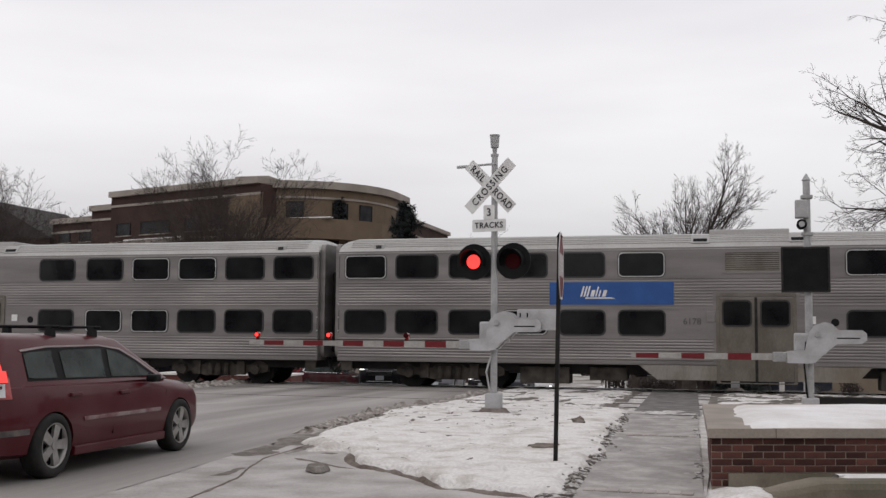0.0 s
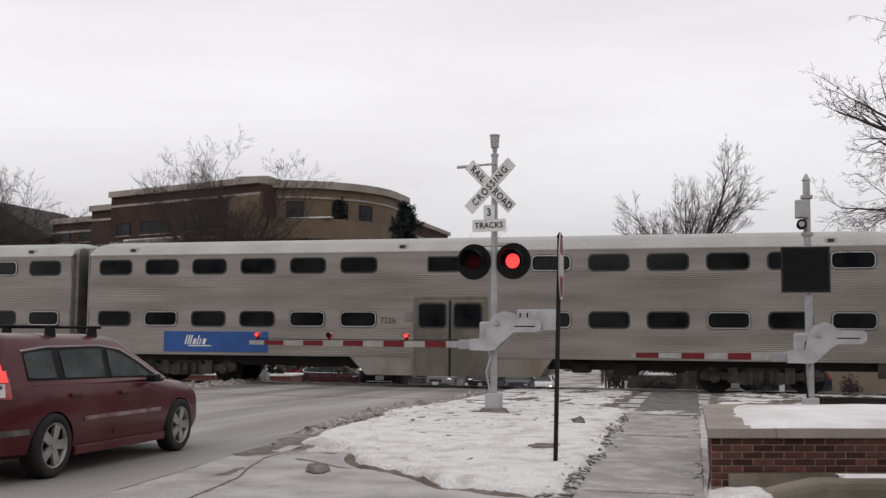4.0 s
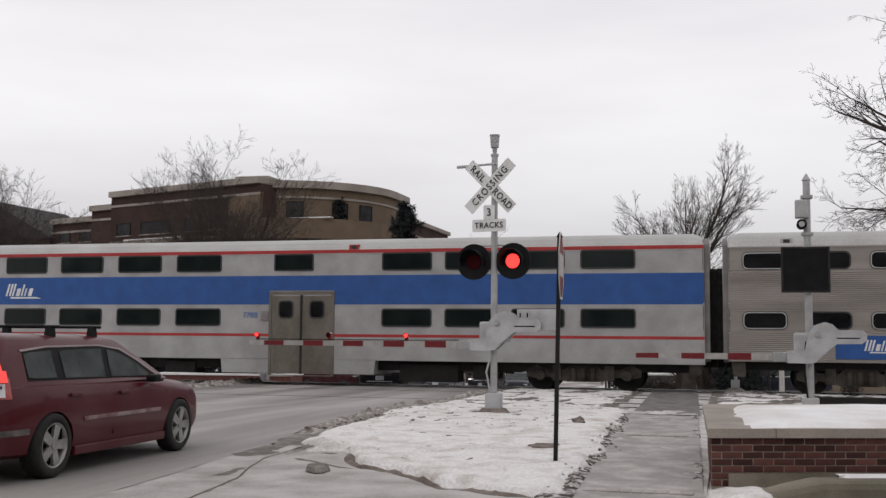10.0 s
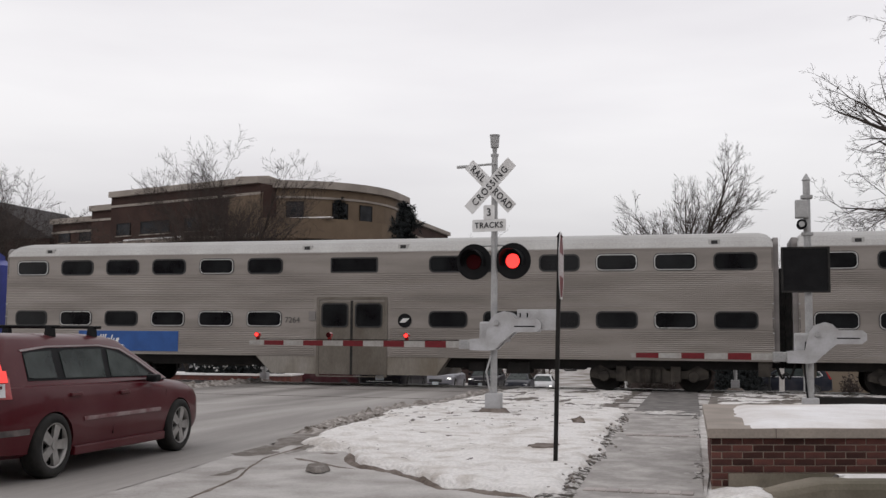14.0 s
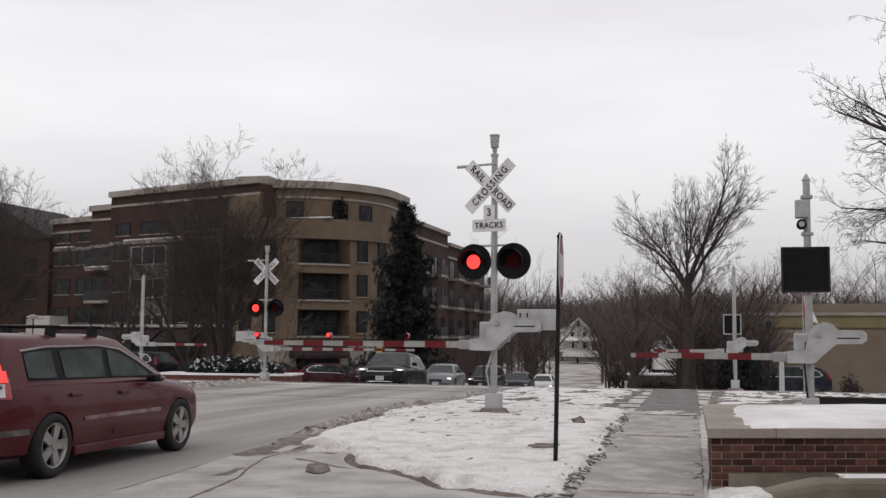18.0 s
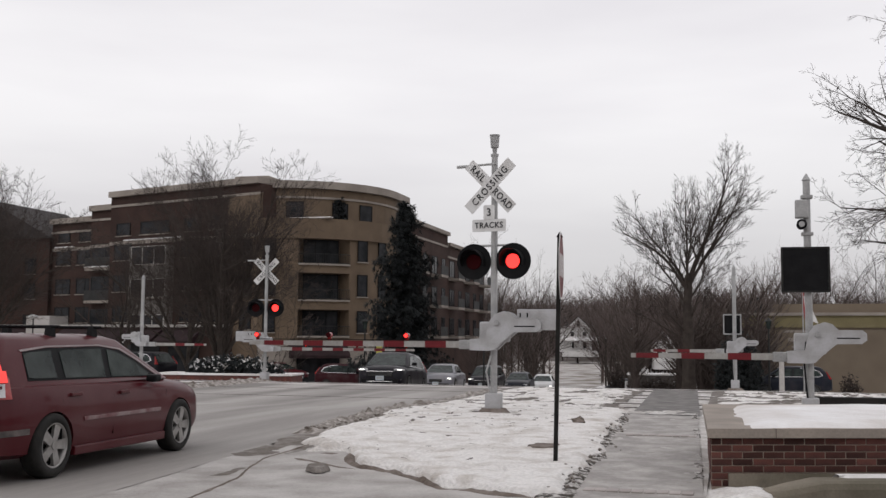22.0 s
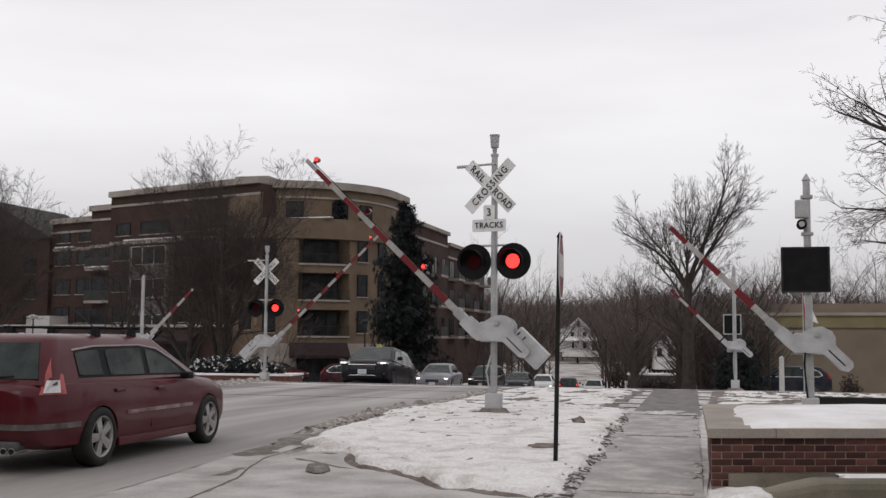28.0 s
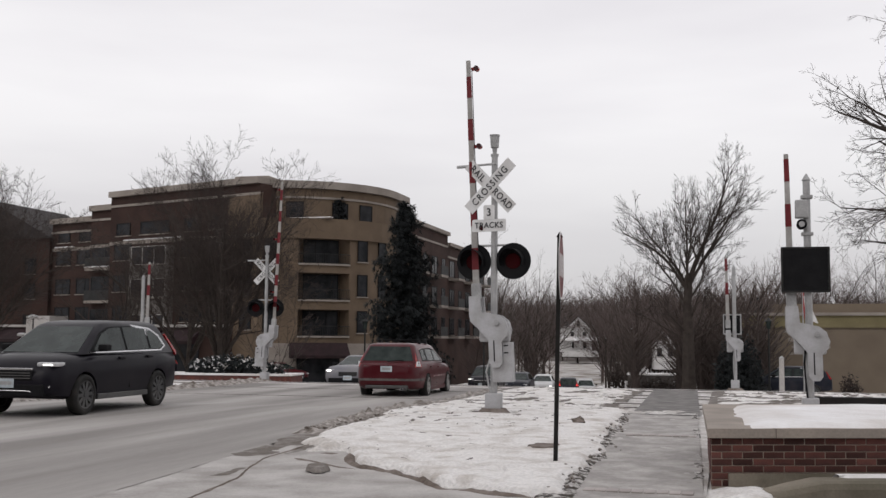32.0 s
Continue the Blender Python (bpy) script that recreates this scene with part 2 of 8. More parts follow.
def ring(bm, outer, inner, axis, a, b):
    """A frame between two outlines of equal count."""
    def at(p, c):
        return {"y": (p[0], c, p[1]), "x": (c, p[0], p[1]), "z": (p[0], p[1], c)}[axis]
    rows = [[bm.verts.new(at(p, c)) for p in o] for o, c in ((outer, a), (outer, b), (inner, b), (inner, a))]
    n = len(outer)
    for k in range(4):
        r0, r1 = rows[k], rows[(k + 1) % 4]
        for i in range(n):
            bm.faces.new((r0[i], r0[(i + 1) % n], r1[(i + 1) % n], r1[i]))
    return bm


def circle(cx, cz, r, seg=24):
    return [(cx + r * math.cos(2 * math.pi * i / seg), cz + r * math.sin(2 * math.pi * i / seg)) for i in range(seg)]


def tube(bm, pts, r, seg=8):
    for a, b in zip(pts[:-1], pts[1:]):
        cyl(bm, a, b, r, r, seg)
    return bm


def text_part(name, words, size, material, parent, m, label="", squeeze=1.0, bold=0.0, space=1.0):
    """Raised lettering, as one mesh; it reads along local x, up local y."""
    cu = bpy.data.curves.new(name, "FONT")
    cu.body, cu.size, cu.align_x, cu.align_y, cu.extrude = words, size, "CENTER", "CENTER", 0.004
    cu.offset, cu.space_character = bold, space
    tmp = new(name, cu)
    dg = bpy.context.evaluated_depsgraph_get()
    me = bpy.data.meshes.new_from_object(tmp.evaluated_get(dg))
    bpy.data.objects.remove(tmp)
    me.transform(Matrix.Diagonal((squeeze, 1, 1, 1)))
    me.materials.clear(); me.materials.append(M[material])
    ob = new(name, me)
    ob.parent = parent
    ob.matrix_basis = m
    if label:
        ob["label"] = label
    return ob


def grid_mesh(name, xs, ys, height, material, label="", category="", kind="structure", keep=None):
    """A sheet over a grid of x and y with its height from a function; keep drops cells."""
    xs, ys = list(xs), list(ys)
    verts = [(x, y, height(x, y)) for y in ys for x in xs]
    n = len(xs)
    faces = []
    for j in range(len(ys) - 1):
        for i in range(n - 1):
            if keep is None or keep((xs[i] + xs[i + 1]) / 2, (ys[j] + ys[j + 1]) / 2):
                faces.append((j * n + i, j * n + i + 1, (j + 1) * n + i + 1, (j + 1) * n + i))
    me = bpy.data.meshes.new(name)
    me.from_pydata(verts, [], faces)
    me.polygons.foreach_set("use_smooth", [True] * len(me.polygons))
    me.materials.append(M[material])
    if keep is not None:
        bm = B(); bm.from_mesh(me)
        bmesh.ops.delete(bm, geom=[v for v in bm.verts if not v.link_faces], context="VERTS")
        bm.to_mesh(me); bm.free()
    ob = new(name, me)
    return tagged(ob, label, category, kind=kind)

# ---- the lie of the land ----
GV = (-400, 0, 20, 24, 33.6, 34.8, 36, 38, 40.5, 46, 56, 68, 77, 85, 93, 101, 120, 160, 240, 330, 450, 1000, 4000)
GZ = (0, 0, 0, -0.14, -0.193, -0.28, -0.40, -0.64, -0.92, -1.10, -1.43, -2.05, -2.5, -2.9, -3.6, -4.0, -4.5, -4.8, -3.9, -1.5, 5.0, 14.0, 14.0)
RV = (-60, 0, 9, 15, 27, 33, 42, 56, 68, 77, 85, 93, 101, 120, 160, 240, 420)
RX = (-3.2, -4.9, -5.35, -6.05, -6.75, -7.0, -8.1, -9.6, -9.9, -9.5, -8.9, -8.0, -7.0, -4.5, 3.0, 25.0, 80.0)


def gz(y):
    return float(np.interp(y, GV, GZ))


def road_x(y):
    """The right-hand edge of the roadway, eased over a few metres."""
    return sum(float(np.interp(y + d, RV, RX)) for d in (-3, -1, 1, 3)) / 4


def n2(x, y, s=1.0, z=0.0):
    return noise.noise((x * s, y * s, z))


gx = [-3000, -1200, -500, -200, -100] + list(range(-60, -24, 4)) + [-24 + 0.8 * i for i in range(46)] + list(range(16, 60, 4)) + [100, 200, 500, 1200, 3000]
gy = [-60, -20, -5, 2] + [4 + 0.6 * i for i in range(70)] + list(range(47, 120, 3)) + list(range(125, 480, 12)) + [600, 1000, 2000, 4000]
grid_mesh("ground", gx, gy, lambda x, y: gz(y) - 0.03 + (0.03 * n2(x, y, .5) if 4 < y < 120 else 0), "ground",
          "frozen ground under patchy dirty snow", "ground")

# roadway: a crowned strip laid on the ground
def strip(name, left, right, y0, y1, dy, lift, material, label, category="road", nx=10):
    ys = [y0 + dy * i for i in range(int((y1 - y0) / dy) + 1)]
    verts, faces = [], []
    for y in ys:
        a, b = left(y), right(y)
        for i in range(nx + 1):
            x = a + (b - a) * i / nx
            verts.append((x, y, gz(y) + lift(x, y)))
    w = nx + 1
    for j in range(len(ys) - 1):
        for i in range(nx):
            faces.append((j * w + i, j * w + i + 1, (j + 1) * w + i + 1, (j + 1) * w + i))
    me = bpy.data.meshes.new(name)
    me.from_pydata(verts, [], faces)
    me.polygons.foreach_set("use_smooth", [True] * len(me.polygons))
    me.materials.append(M[material])
    return tagged(new(name, me), label, category, kind="structure")


strip("road", lambda y: road_x(y) - 8.6, lambda y: road_x(y), -30, 400, .75,
      lambda x, y: 0.012 + 0.057 * min(1, max(0, (y - 22) / 1.2)) * min(1, max(0, (34.6 - y) / 1.6)) + 0.004 * n2(x, y, .4), "road", "salt-grey winter asphalt street with tyre tracks")
# packed-snow drive that meets the street this side of the lawn
strip("driveway", lambda y: road_x(y) + 0.0, lambda y: -1.15, 3.0, 13.2, 0.08,
      lambda x, y: 0.006 + 0.014 * abs(n2(x, y, 1.1)) + 0.005 * n2(x, y, 5.0), "drive", "packed dirty snow over a driveway apron", "driveway", 60)
strip("pavement", lambda y: -1.35 - 0.042 * (y - 10), lambda y: -0.22 - 0.03 * (y - 10), 3.0, 21.5, 0.06,
      lambda x, y: 0.03 + 0.008 * n2(x, y, 1.8) + 0.006 * n2(x, y, 4.5) + 0.003 * n2(x, y, 11), "walk", "icy concrete footpath with trodden snow", "footpath", 34)
strip("path", lambda y: -1.82 - 0.03 * (y - 21.5), lambda y: -0.52 - 0.03 * (y - 21.5), 20.7, 42, 0.3,
      lambda x, y: 0.032 + 0.048 * min(1, max(0, (y - 21.6) / 1.6)) * min(1, max(0, (41.5 - y) / 3)) + 0.006 * n2(x, y, 2.0), "walk_dark", "dark wet asphalt path over the railway", "footpath", 8)

# railway: three tracks, each a ballast bed, ties and two rails
TRACKS = (24.9, 29.15, 33.42)
for ty in TRACKS:
    zb = gz(ty)
    bm = B()
    prism(bm, [(ty - 2.2, zb - 0.06), (ty - 1.35, zb + 0.052), (ty + 1.35, zb + 0.052), (ty + 2.2, zb - 0.06)], "x", -160, 160)
    tagged(part("ballast", bm, "ballast"), "snow-dusted grey ballast bed between the rails", "ballast", kind="structure")
    for s in (-0.7175, 0.7175):
        bm = B()
        yy = ty + s
        z0 = zb + 0.0
        prism(bm, [(yy - .07, z0), (yy - .07, z0 + .02), (yy - .012, z0 + .03), (yy - .012, z0 + .045), (yy - .036, z0 + .05), (yy - .036, z0 + .07),
                   (yy + .036, z0 + .07), (yy + .036, z0 + .05), (yy + .012, z0 + .045), (yy + .012, z0 + .03), (yy + .07, z0 + .02), (yy + .07, z0)], "x", -160, 160)
        tagged(part("rail", bm, "rail"), "worn rusty steel rail", "rail", kind="structure")

# ---- the commuter train ----
RAIL_Z = gz(TRACKS[2]) + 0.07
TRAIN_Y = TRACKS[2]
HALF_W = 1.52


def flutes(bm, x0, x1, z0, z1, pitch, y=-HALF_W, proud=0.014):
    """Horizontal corrugation of a stainless-steel side, as one ridged strip."""
    n = max(1, int(round((z1 - z0) / pitch)))
    p = (z1 - z0) / n
    pts = [(y + 0.01, z0)]
    for i in range(n):
        pts += [(y - 0.002, z0 + p * (i + 0.05)), (y - proud, z0 + p * (i + 0.3)), (y - proud, z0 + p * (i + 0.65)), (y - 0.002, z0 + p * (i + 0.9))]
    pts.append((y + 0.01, z1))
    prism(bm, pts, "x", x0, x1)


def truck(parent, x, r=0.46, base=2.59, heavy=False):
    """A two-axle truck: side frames, springs, bolster and two wheelsets."""
    bm = B(); box(bm, -.3, .3, -1.1, 1.1, .55, .85, .03)
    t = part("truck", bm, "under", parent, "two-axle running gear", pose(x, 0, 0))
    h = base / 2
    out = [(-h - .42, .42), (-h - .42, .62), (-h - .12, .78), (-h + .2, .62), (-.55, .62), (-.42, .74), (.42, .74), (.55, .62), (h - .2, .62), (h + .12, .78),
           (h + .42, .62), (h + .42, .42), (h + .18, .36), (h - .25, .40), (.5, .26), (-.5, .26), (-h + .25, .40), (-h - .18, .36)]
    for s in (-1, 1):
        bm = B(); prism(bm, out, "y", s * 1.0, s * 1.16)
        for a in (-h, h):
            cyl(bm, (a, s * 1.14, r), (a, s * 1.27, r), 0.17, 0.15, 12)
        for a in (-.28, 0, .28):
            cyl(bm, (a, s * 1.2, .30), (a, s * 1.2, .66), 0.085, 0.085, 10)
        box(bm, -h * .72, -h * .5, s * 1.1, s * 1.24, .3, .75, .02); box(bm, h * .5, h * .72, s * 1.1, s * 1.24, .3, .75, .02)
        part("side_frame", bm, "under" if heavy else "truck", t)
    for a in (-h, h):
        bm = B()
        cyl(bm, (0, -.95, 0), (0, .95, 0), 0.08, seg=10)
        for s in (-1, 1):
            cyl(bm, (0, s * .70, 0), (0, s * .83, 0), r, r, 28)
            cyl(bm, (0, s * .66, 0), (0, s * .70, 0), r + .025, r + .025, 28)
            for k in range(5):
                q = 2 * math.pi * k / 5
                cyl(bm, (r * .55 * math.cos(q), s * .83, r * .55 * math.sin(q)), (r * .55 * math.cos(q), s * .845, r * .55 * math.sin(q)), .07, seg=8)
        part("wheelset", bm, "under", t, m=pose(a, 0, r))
    return t


def window(parent, x, z, w, h, r, glass="tint", bright=False, y=-HALF_W, name="window", flat=False):
    """A gasketed window: frame and pane under one window part."""
    bm = B()
    ring(bm, rrect(x, z, w + .07, h + .07, r + .035), rrect(x, z, w - .02, h - .02, r), "y", y - .022, y + .01)
    f = part(name, bm, "seal", parent, "window in a bright metal frame" if bright else "")
    if bright:
        bm = B(); ring(bm, rrect(x, z, w + .025, h + .025, r + .012), rrect(x, z, w - .025, h - .025, r), "y", y - .028, y + .0)
        part("window_frame", bm, "bright", f)
    bm = B(); prism(bm, rrect(x, z, w - .01, h - .01, r), "y", y - .012, y + .005)
    part("pane", bm, glass, parent if flat else f)
    return f


def slant_logo(parent, x, z, h, y, material="white_paint"):
    """A word mark as plain slanted bars over a speed line."""
    bm = B()
    k = h * 0.28
    for i, (dx, w, hh) in enumerate(((0, .16, 1.0), (.30, .16, 1.0), (.58, .16, 1.0), (.95, .34, .62), (1.42, .14, .95), (1.72, .14, .62), (2.08, .34, .62))):
        a, b = x + dx * h, x + (dx + w) * h
        prism(bm, [(a, z), (b, z), (b + k * hh, z + h * hh), (a + k * hh, z + h * hh)], "y", y - .006, y + .004)
    prism(bm, [(x + .45 * h, z - .2 * h), (x + 3.4 * h, z - .2 * h), (x + 2.9 * h, z - .08 * h), (x + .5 * h, z - .08 * h)], "y", y - .006, y + .004)
    return part("emblem", bm, material, parent, "white slanted emblem bars")


def end_gear(parent, L, z_top, s):
    bm = B()
    prism(bm, rrect(0, 2.7, 2.7, 3.6, .2), "x", s * (L + .003), s * (L + .15))
    part("end_plate", bm, "steel", parent)
    bm = B()
    prism(bm, rrect(0, 2.35, 1.3, 2.6, .15), "x", s * (L + .16), s * (L + .33))
    part("diaphragm", bm, "rubber", parent, "black rubber gangway diaphragm")
    bm = B(); box(bm, s * (L - .2), s * (L + .33), -.14, .14, .72, .95, .02)
    part("coupler", bm, "under", parent)
    bm = B()
    tube(bm, [(s * (L + .02), -.55, 1.0), (s * (L + .14), -.6, .6), (s * (L + .24), -.6, .42), (s * (L + .32), -.55, .55)], .03, 8)
    tube(bm, [(s * (L + .02), -.8, 1.0), (s * (L + .2), -.85, .5), (s * (L + .32), -.8, .62)], .025, 8)
    part("hose", bm, "rubber", parent)


def coach(style, number="", panel=True, seed=0):
    """A bilevel gallery car. style 1: tall windows and a louvre; 2: narrow windows; 3: painted with a blue band."""
    rnd = random.Random(seed)
    lab = {1: "bilevel stainless-steel railway coach with a blue panel and tall windows",
           2: "bilevel fluted stainless-steel railway coach with narrow dark windows",
           3: "bilevel white railway coach with a broad blue band and red stripes"}[style]
    c = thing("passenger_coach", lab, "train car", group="coaches of the train")
    L, sill = 12.62, {1: .80, 2: .93, 3: .82}[style]
    side = {1: "steel", 2: "steel_warm", 3: "car_white"}[style]
    # body shell
    bm = B()
    box(bm, -L, L, -HALF_W, HALF_W, sill, 4.22)
    part("body", bm, side, c)
    # roof, rounded over both ends
    bm = B()
    prof = [(-HALF_W - .012, 4.16), (-HALF_W - .012, 4.24), (-1.47, 4.42), (-1.33, 4.58), (-1.08, 4.69), (-.6, 4.79), (0, 4.83), (.6, 4.79), (1.08, 4.69), (1.33, 4.58), (1.47, 4.42), (HALF_W + .012, 4.24), (HALF_W + .012, 4.16)]
    rows = []
    for x, k in ((-L, .0), (-L + .05, .45), (-L + .16, .8), (-L + .36, 1), (L - .36, 1), (L - .16, .8), (L - .05, .45), (L, .0)):
        rows.append([bm.verts.new((x, yy, 4.16 + (zz - 4.16) * .85 * (.55 + .45 * k))) for yy, zz in prof])
    for a, b in zip(rows[:-1], rows[1:]):
        for i in range(len(prof) - 1):
            bm.faces.new((a[i], a[i + 1], b[i + 1], b[i]))
    bm.faces.new(rows[0]); bm.faces.new(rows[-1][::-1])
    part("roof", bm, "steel_roof", c, smooth=False)
    # roof ribs and lamps
    if style == 1:
        bm = B()
        box(bm, -1.25, 1.0, -.95, .95, 4.6, 4.78, .03)
        part("roof_hatch", bm, "steel_roof", c)
        for yy, zz in ((-1.475, 4.37), (-1.42, 4.43), (-1.36, 4.49), (-1.26, 4.55), (-1.12, 4.60)):
            bm = B(); cyl(bm, (-L + .4, yy, zz), (L - .4, yy, zz), .02, seg=5); part("roof_rib", bm, "steel_roof", c)
        for x in (-1.5, 1.22):
            bm = B(); prism(bm, [(-1.5, 4.33), (-1.33, 4.54), (-1.30, 4.60), (-1.53, 4.35)], "x", x - .26, x + .26)
            p = part("intake_vent", bm, "steel_roof", c)
            bm = B(); prism(bm, [(-1.485, 4.38), (-1.41, 4.47), (-1.43, 4.48), (-1.505, 4.39)], "x", x - .2, x + .2); part("slot", bm, "black", p)
    marks = (-11.3, 11.3) if style == 1 else (-11.0, -1.6, 1.6, 11.0) if style == 2 else (-12.0, 1.9)
    for x in marks:
        bm = B(); box(bm, x - .17, x + .17, -1.505, -1.40, 4.27, 4.45, .015)
        p = part("marker_housing", bm, "steel_roof" if style < 3 else "red_stripe", c)
        bm = B(); box(bm, x - .09, x + .09, -1.515, -1.5, 4.31, 4.41); part("slot", bm, "seal", p)
    # side sheets
    if style == 1:
        zb, bands, pitch = (3.73, 2.02), ((2.50, 3.28), (sill + .12, 1.53)), .085
        xs = (-11.72, -10.05, -8.34, -6.65, -4.93, -3.19, 3.14, 4.96, 6.68, 8.38, 10.07, 11.76)
        ww, hh, rr = 1.32, .70, .13
        door = (-.99, 1.04, .36, 2.82)
    elif style == 2:
        zb, bands, pitch = (3.80, 2.10), ((2.42, 3.50), (sill + .05, 1.79)), .056
        xs = (-11.62, -9.90, -8.18, -6.46, -4.74, -3.03, 3.06, 4.78, 6.49, 8.19, 9.88, 11.58)
        ww, hh, rr = 1.16, .45, .135
        door = (-1.14, 1.03, .36, 2.74)
    else:
        zb, bands, pitch = (3.90, 2.15), (), .1
        xs = (-9.95, -7.80, -5.62, -3.45, 3.65, 5.68, 7.76, 9.85)
        ww, hh, rr = 1.55, .50, .06
        door = (-.85, 1.19, .36, 2.92)
    for z0, z1 in bands:
        for a, b in ((-L + .02, door[0] - .18), (door[1] + .18, L - .02)):
            bm = B(); flutes(bm, a, b, z0, z1, pitch)
            part("fluting", bm, side, c)
        if z0 > 2:
            bm = B(); flutes(bm, door[0] - .18, door[1] + .18, max(z0, door[3] + .12), z1, pitch)
            part("fluting", bm, side, c)
    # trim rails
    for z in ((4.20, 3.33, 2.44, 1.57, sill + .05) if style == 1 else (4.18, 3.56, 2.38, 1.84, sill + .03) if style == 2 else ()):
        for a, b in ((-L, door[0] - .06), (door[1] + .06, L)) if z < door[3] + .1 else ((-L, L),):
            bm = B(); box(bm, a, b, -HALF_W - .016, -HALF_W + .01, z - .02, z + .02)
            part("trim_rail", bm, side, c)
    for x in (-L + .03, L - .03):
        for z0, z1 in ((zb[0] - .35, zb[0] + .36), (zb[1] - .35, zb[1] + .36)):
            bm = B(); box(bm, x - .008, x + .008, -HALF_W - .006, -HALF_W + .01, z0, z1); part("panel_seam", bm, "seal", c)
    for z in zb:
        for i, x in enumerate(xs):
            bright = style != 3 and rnd.random() < .28
            window(c, x, z, ww, hh, rr, "tint_green" if style == 3 else "tint", bright)
    if style == 1:
        bm = B(); ring(bm, rrect(-.06, 3.78, 1.62, .66, .02), rrect(-.06, 3.78, 1.5, .54, .02), "y", -HALF_W - .03, -HALF_W + .01)
        lo = part("louvre", bm, "steel", c)
        for i in range(9):
            bm = B(); prism(bm, [(-HALF_W - .02, 3.52 + i * .06), (-HALF_W + .0, 3.565 + i * .06), (-HALF_W + .012, 3.565 + i * .06), (-HALF_W - .012, 3.51 + i * .06)], "x", -.82, .70)
            part("slat", bm, "steel_door", lo)
        bm = B(); box(bm, -.81, .69, -HALF_W - .004, -HALF_W + .01, 3.5, 4.06); part("backing", bm, "seal", lo)
    elif style == 2:
        window(c, .0, 3.80, 1.5, .42, .02)
    else:
        window(c, -.12, 3.90, 1.28, .48, .02, "tint_green")
        for z0, z1, k, nm in ((4.18, 4.29, "red_stripe", "red_stripe"), (2.56, 3.48, "blue", "blue_band"), (1.54, 1.63, "red_stripe", "red_stripe")):
            spans = ((-L, L),) if z1 > 3 and z0 > 3 else ((-L, door[0] - .08), (door[1] + .08, L))
            for a, b in spans:
                bm = B(); box(bm, a, b, -HALF_W - .017 if z0 > 4 else -HALF_W - .004, -HALF_W + .01, z0, z1); part(nm, bm, k, c)
        bm = B(); box(bm, door[0] - .08, door[1] + .08, -HALF_W - .0035, -HALF_W + .01, 3.0, 3.48); part("blue_band", bm, "blue", c)
        slant_logo(c, -10.75, 2.85, .42, -HALF_W - .004)
    # blue panel with the emblem
    if panel and style < 3:
        a, b, z0, z1 = (-5.9, -2.26, 2.55, 3.22) if style == 1 else (-9.75, -6.05, 1.03, 1.69)
        bm = B(); box(bm, a, b, -HALF_W - .024, -HALF_W, z0, z1, .006)
        p = part("sign_panel", bm, "blue", c, "blue enamel panel")
        slant_logo(p, (a + b) / 2 - .9 + (.0 if style == 1 else -.2), z0 + (z1 - z0) * .36, (z1 - z0) * .46, -HALF_W - .026)
    # middle vestibule: skirt, frame, two leaves
    bm = B()
    prism(bm, [(-3.3, sill + .01), (-2.75, .38), (2.7, .38), (3.1, sill + .01)] if style < 3 else [(-2.6, sill + .01), (-2.55, .38), (2.6, .38), (2.65, sill + .01)], "y", -HALF_W, HALF_W)
    part("step_skirt", bm, "steel_skirt" if style < 3 else side, c)
    dx0, dx1, dz0, dz1 = door
    bm = B(); ring(bm, rrect((dx0 + dx1) / 2, (dz0 + dz1) / 2, dx1 - dx0 + .18, dz1 - dz0 + .12, .05), rrect((dx0 + dx1) / 2, (dz0 + dz1) / 2 - .03, dx1 - dx0, dz1 - dz0, .05), "y", -HALF_W - .028, -HALF_W + .01)
    part("door_frame", bm, "steel_door", c)
    mid = (dx0 + dx1) / 2
    for a, b in ((dx0, mid - .035), (mid + .035, dx1)):
        bm = B(); box(bm, a, b, -HALF_W - .018, -HALF_W + .005, dz0 + .01, dz1 - .08, .01)
        d = part("door", bm, "steel_door", c, "grimy folding vestibule door")
        w = (b - a) - (.22 if style < 3 else .55)
        window(d, (a + b) / 2, dz1 - .52, w, .70 if style < 3 else .5, .1, y=-HALF_W - .018, name="door_window", flat=True)
    bm = B(); box(bm, mid - .04, mid + .04, -HALF_W - .026, -HALF_W, dz0, dz1 - .06); part("door_seal", bm, "rubber", c)
    if style == 2:
        bm = B(); prism(bm, circle(1.68, 2.06, .22), "y", -HALF_W - .02, -HALF_W); p = part("roundel", bm, "black", c, "round black emblem plate")
        bm = B(); prism(bm, [(1.52, 2.0), (1.7, 2.0), (1.84, 2.13), (1.62, 2.13)], "y", -HALF_W - .024, -HALF_W - .01); part("roundel_mark", bm, "white_paint", p)
    if style == 1:
        bm = B(); prism(bm, circle(2.15, 2.05, .11, 16), "y", -HALF_W - .02, -HALF_W); part("roundel", bm, "black", c)
        bm = B(); box(bm, 1.42, 1.64, -HALF_W - .02, -HALF_W, 2.0, 2.22); part("notice", bm, "white_paint", c, "small white notice")
    bm = B(); box(bm, dx0 - .36, dx0 - .12, -HALF_W - .03, -HALF_W, 2.05, 2.35, .01); part("access_box", bm, "steel", c)
    if number:
        text_part("number", number, .26, "number_grey" if style < 3 else "number_blue", c, pose((-1.75 if style == 1 else -2.05) if style < 3 else -1.6, -HALF_W - .02, 2.06 if style < 3 else 2.22, 90))
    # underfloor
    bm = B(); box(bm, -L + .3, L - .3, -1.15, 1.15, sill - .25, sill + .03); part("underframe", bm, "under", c)
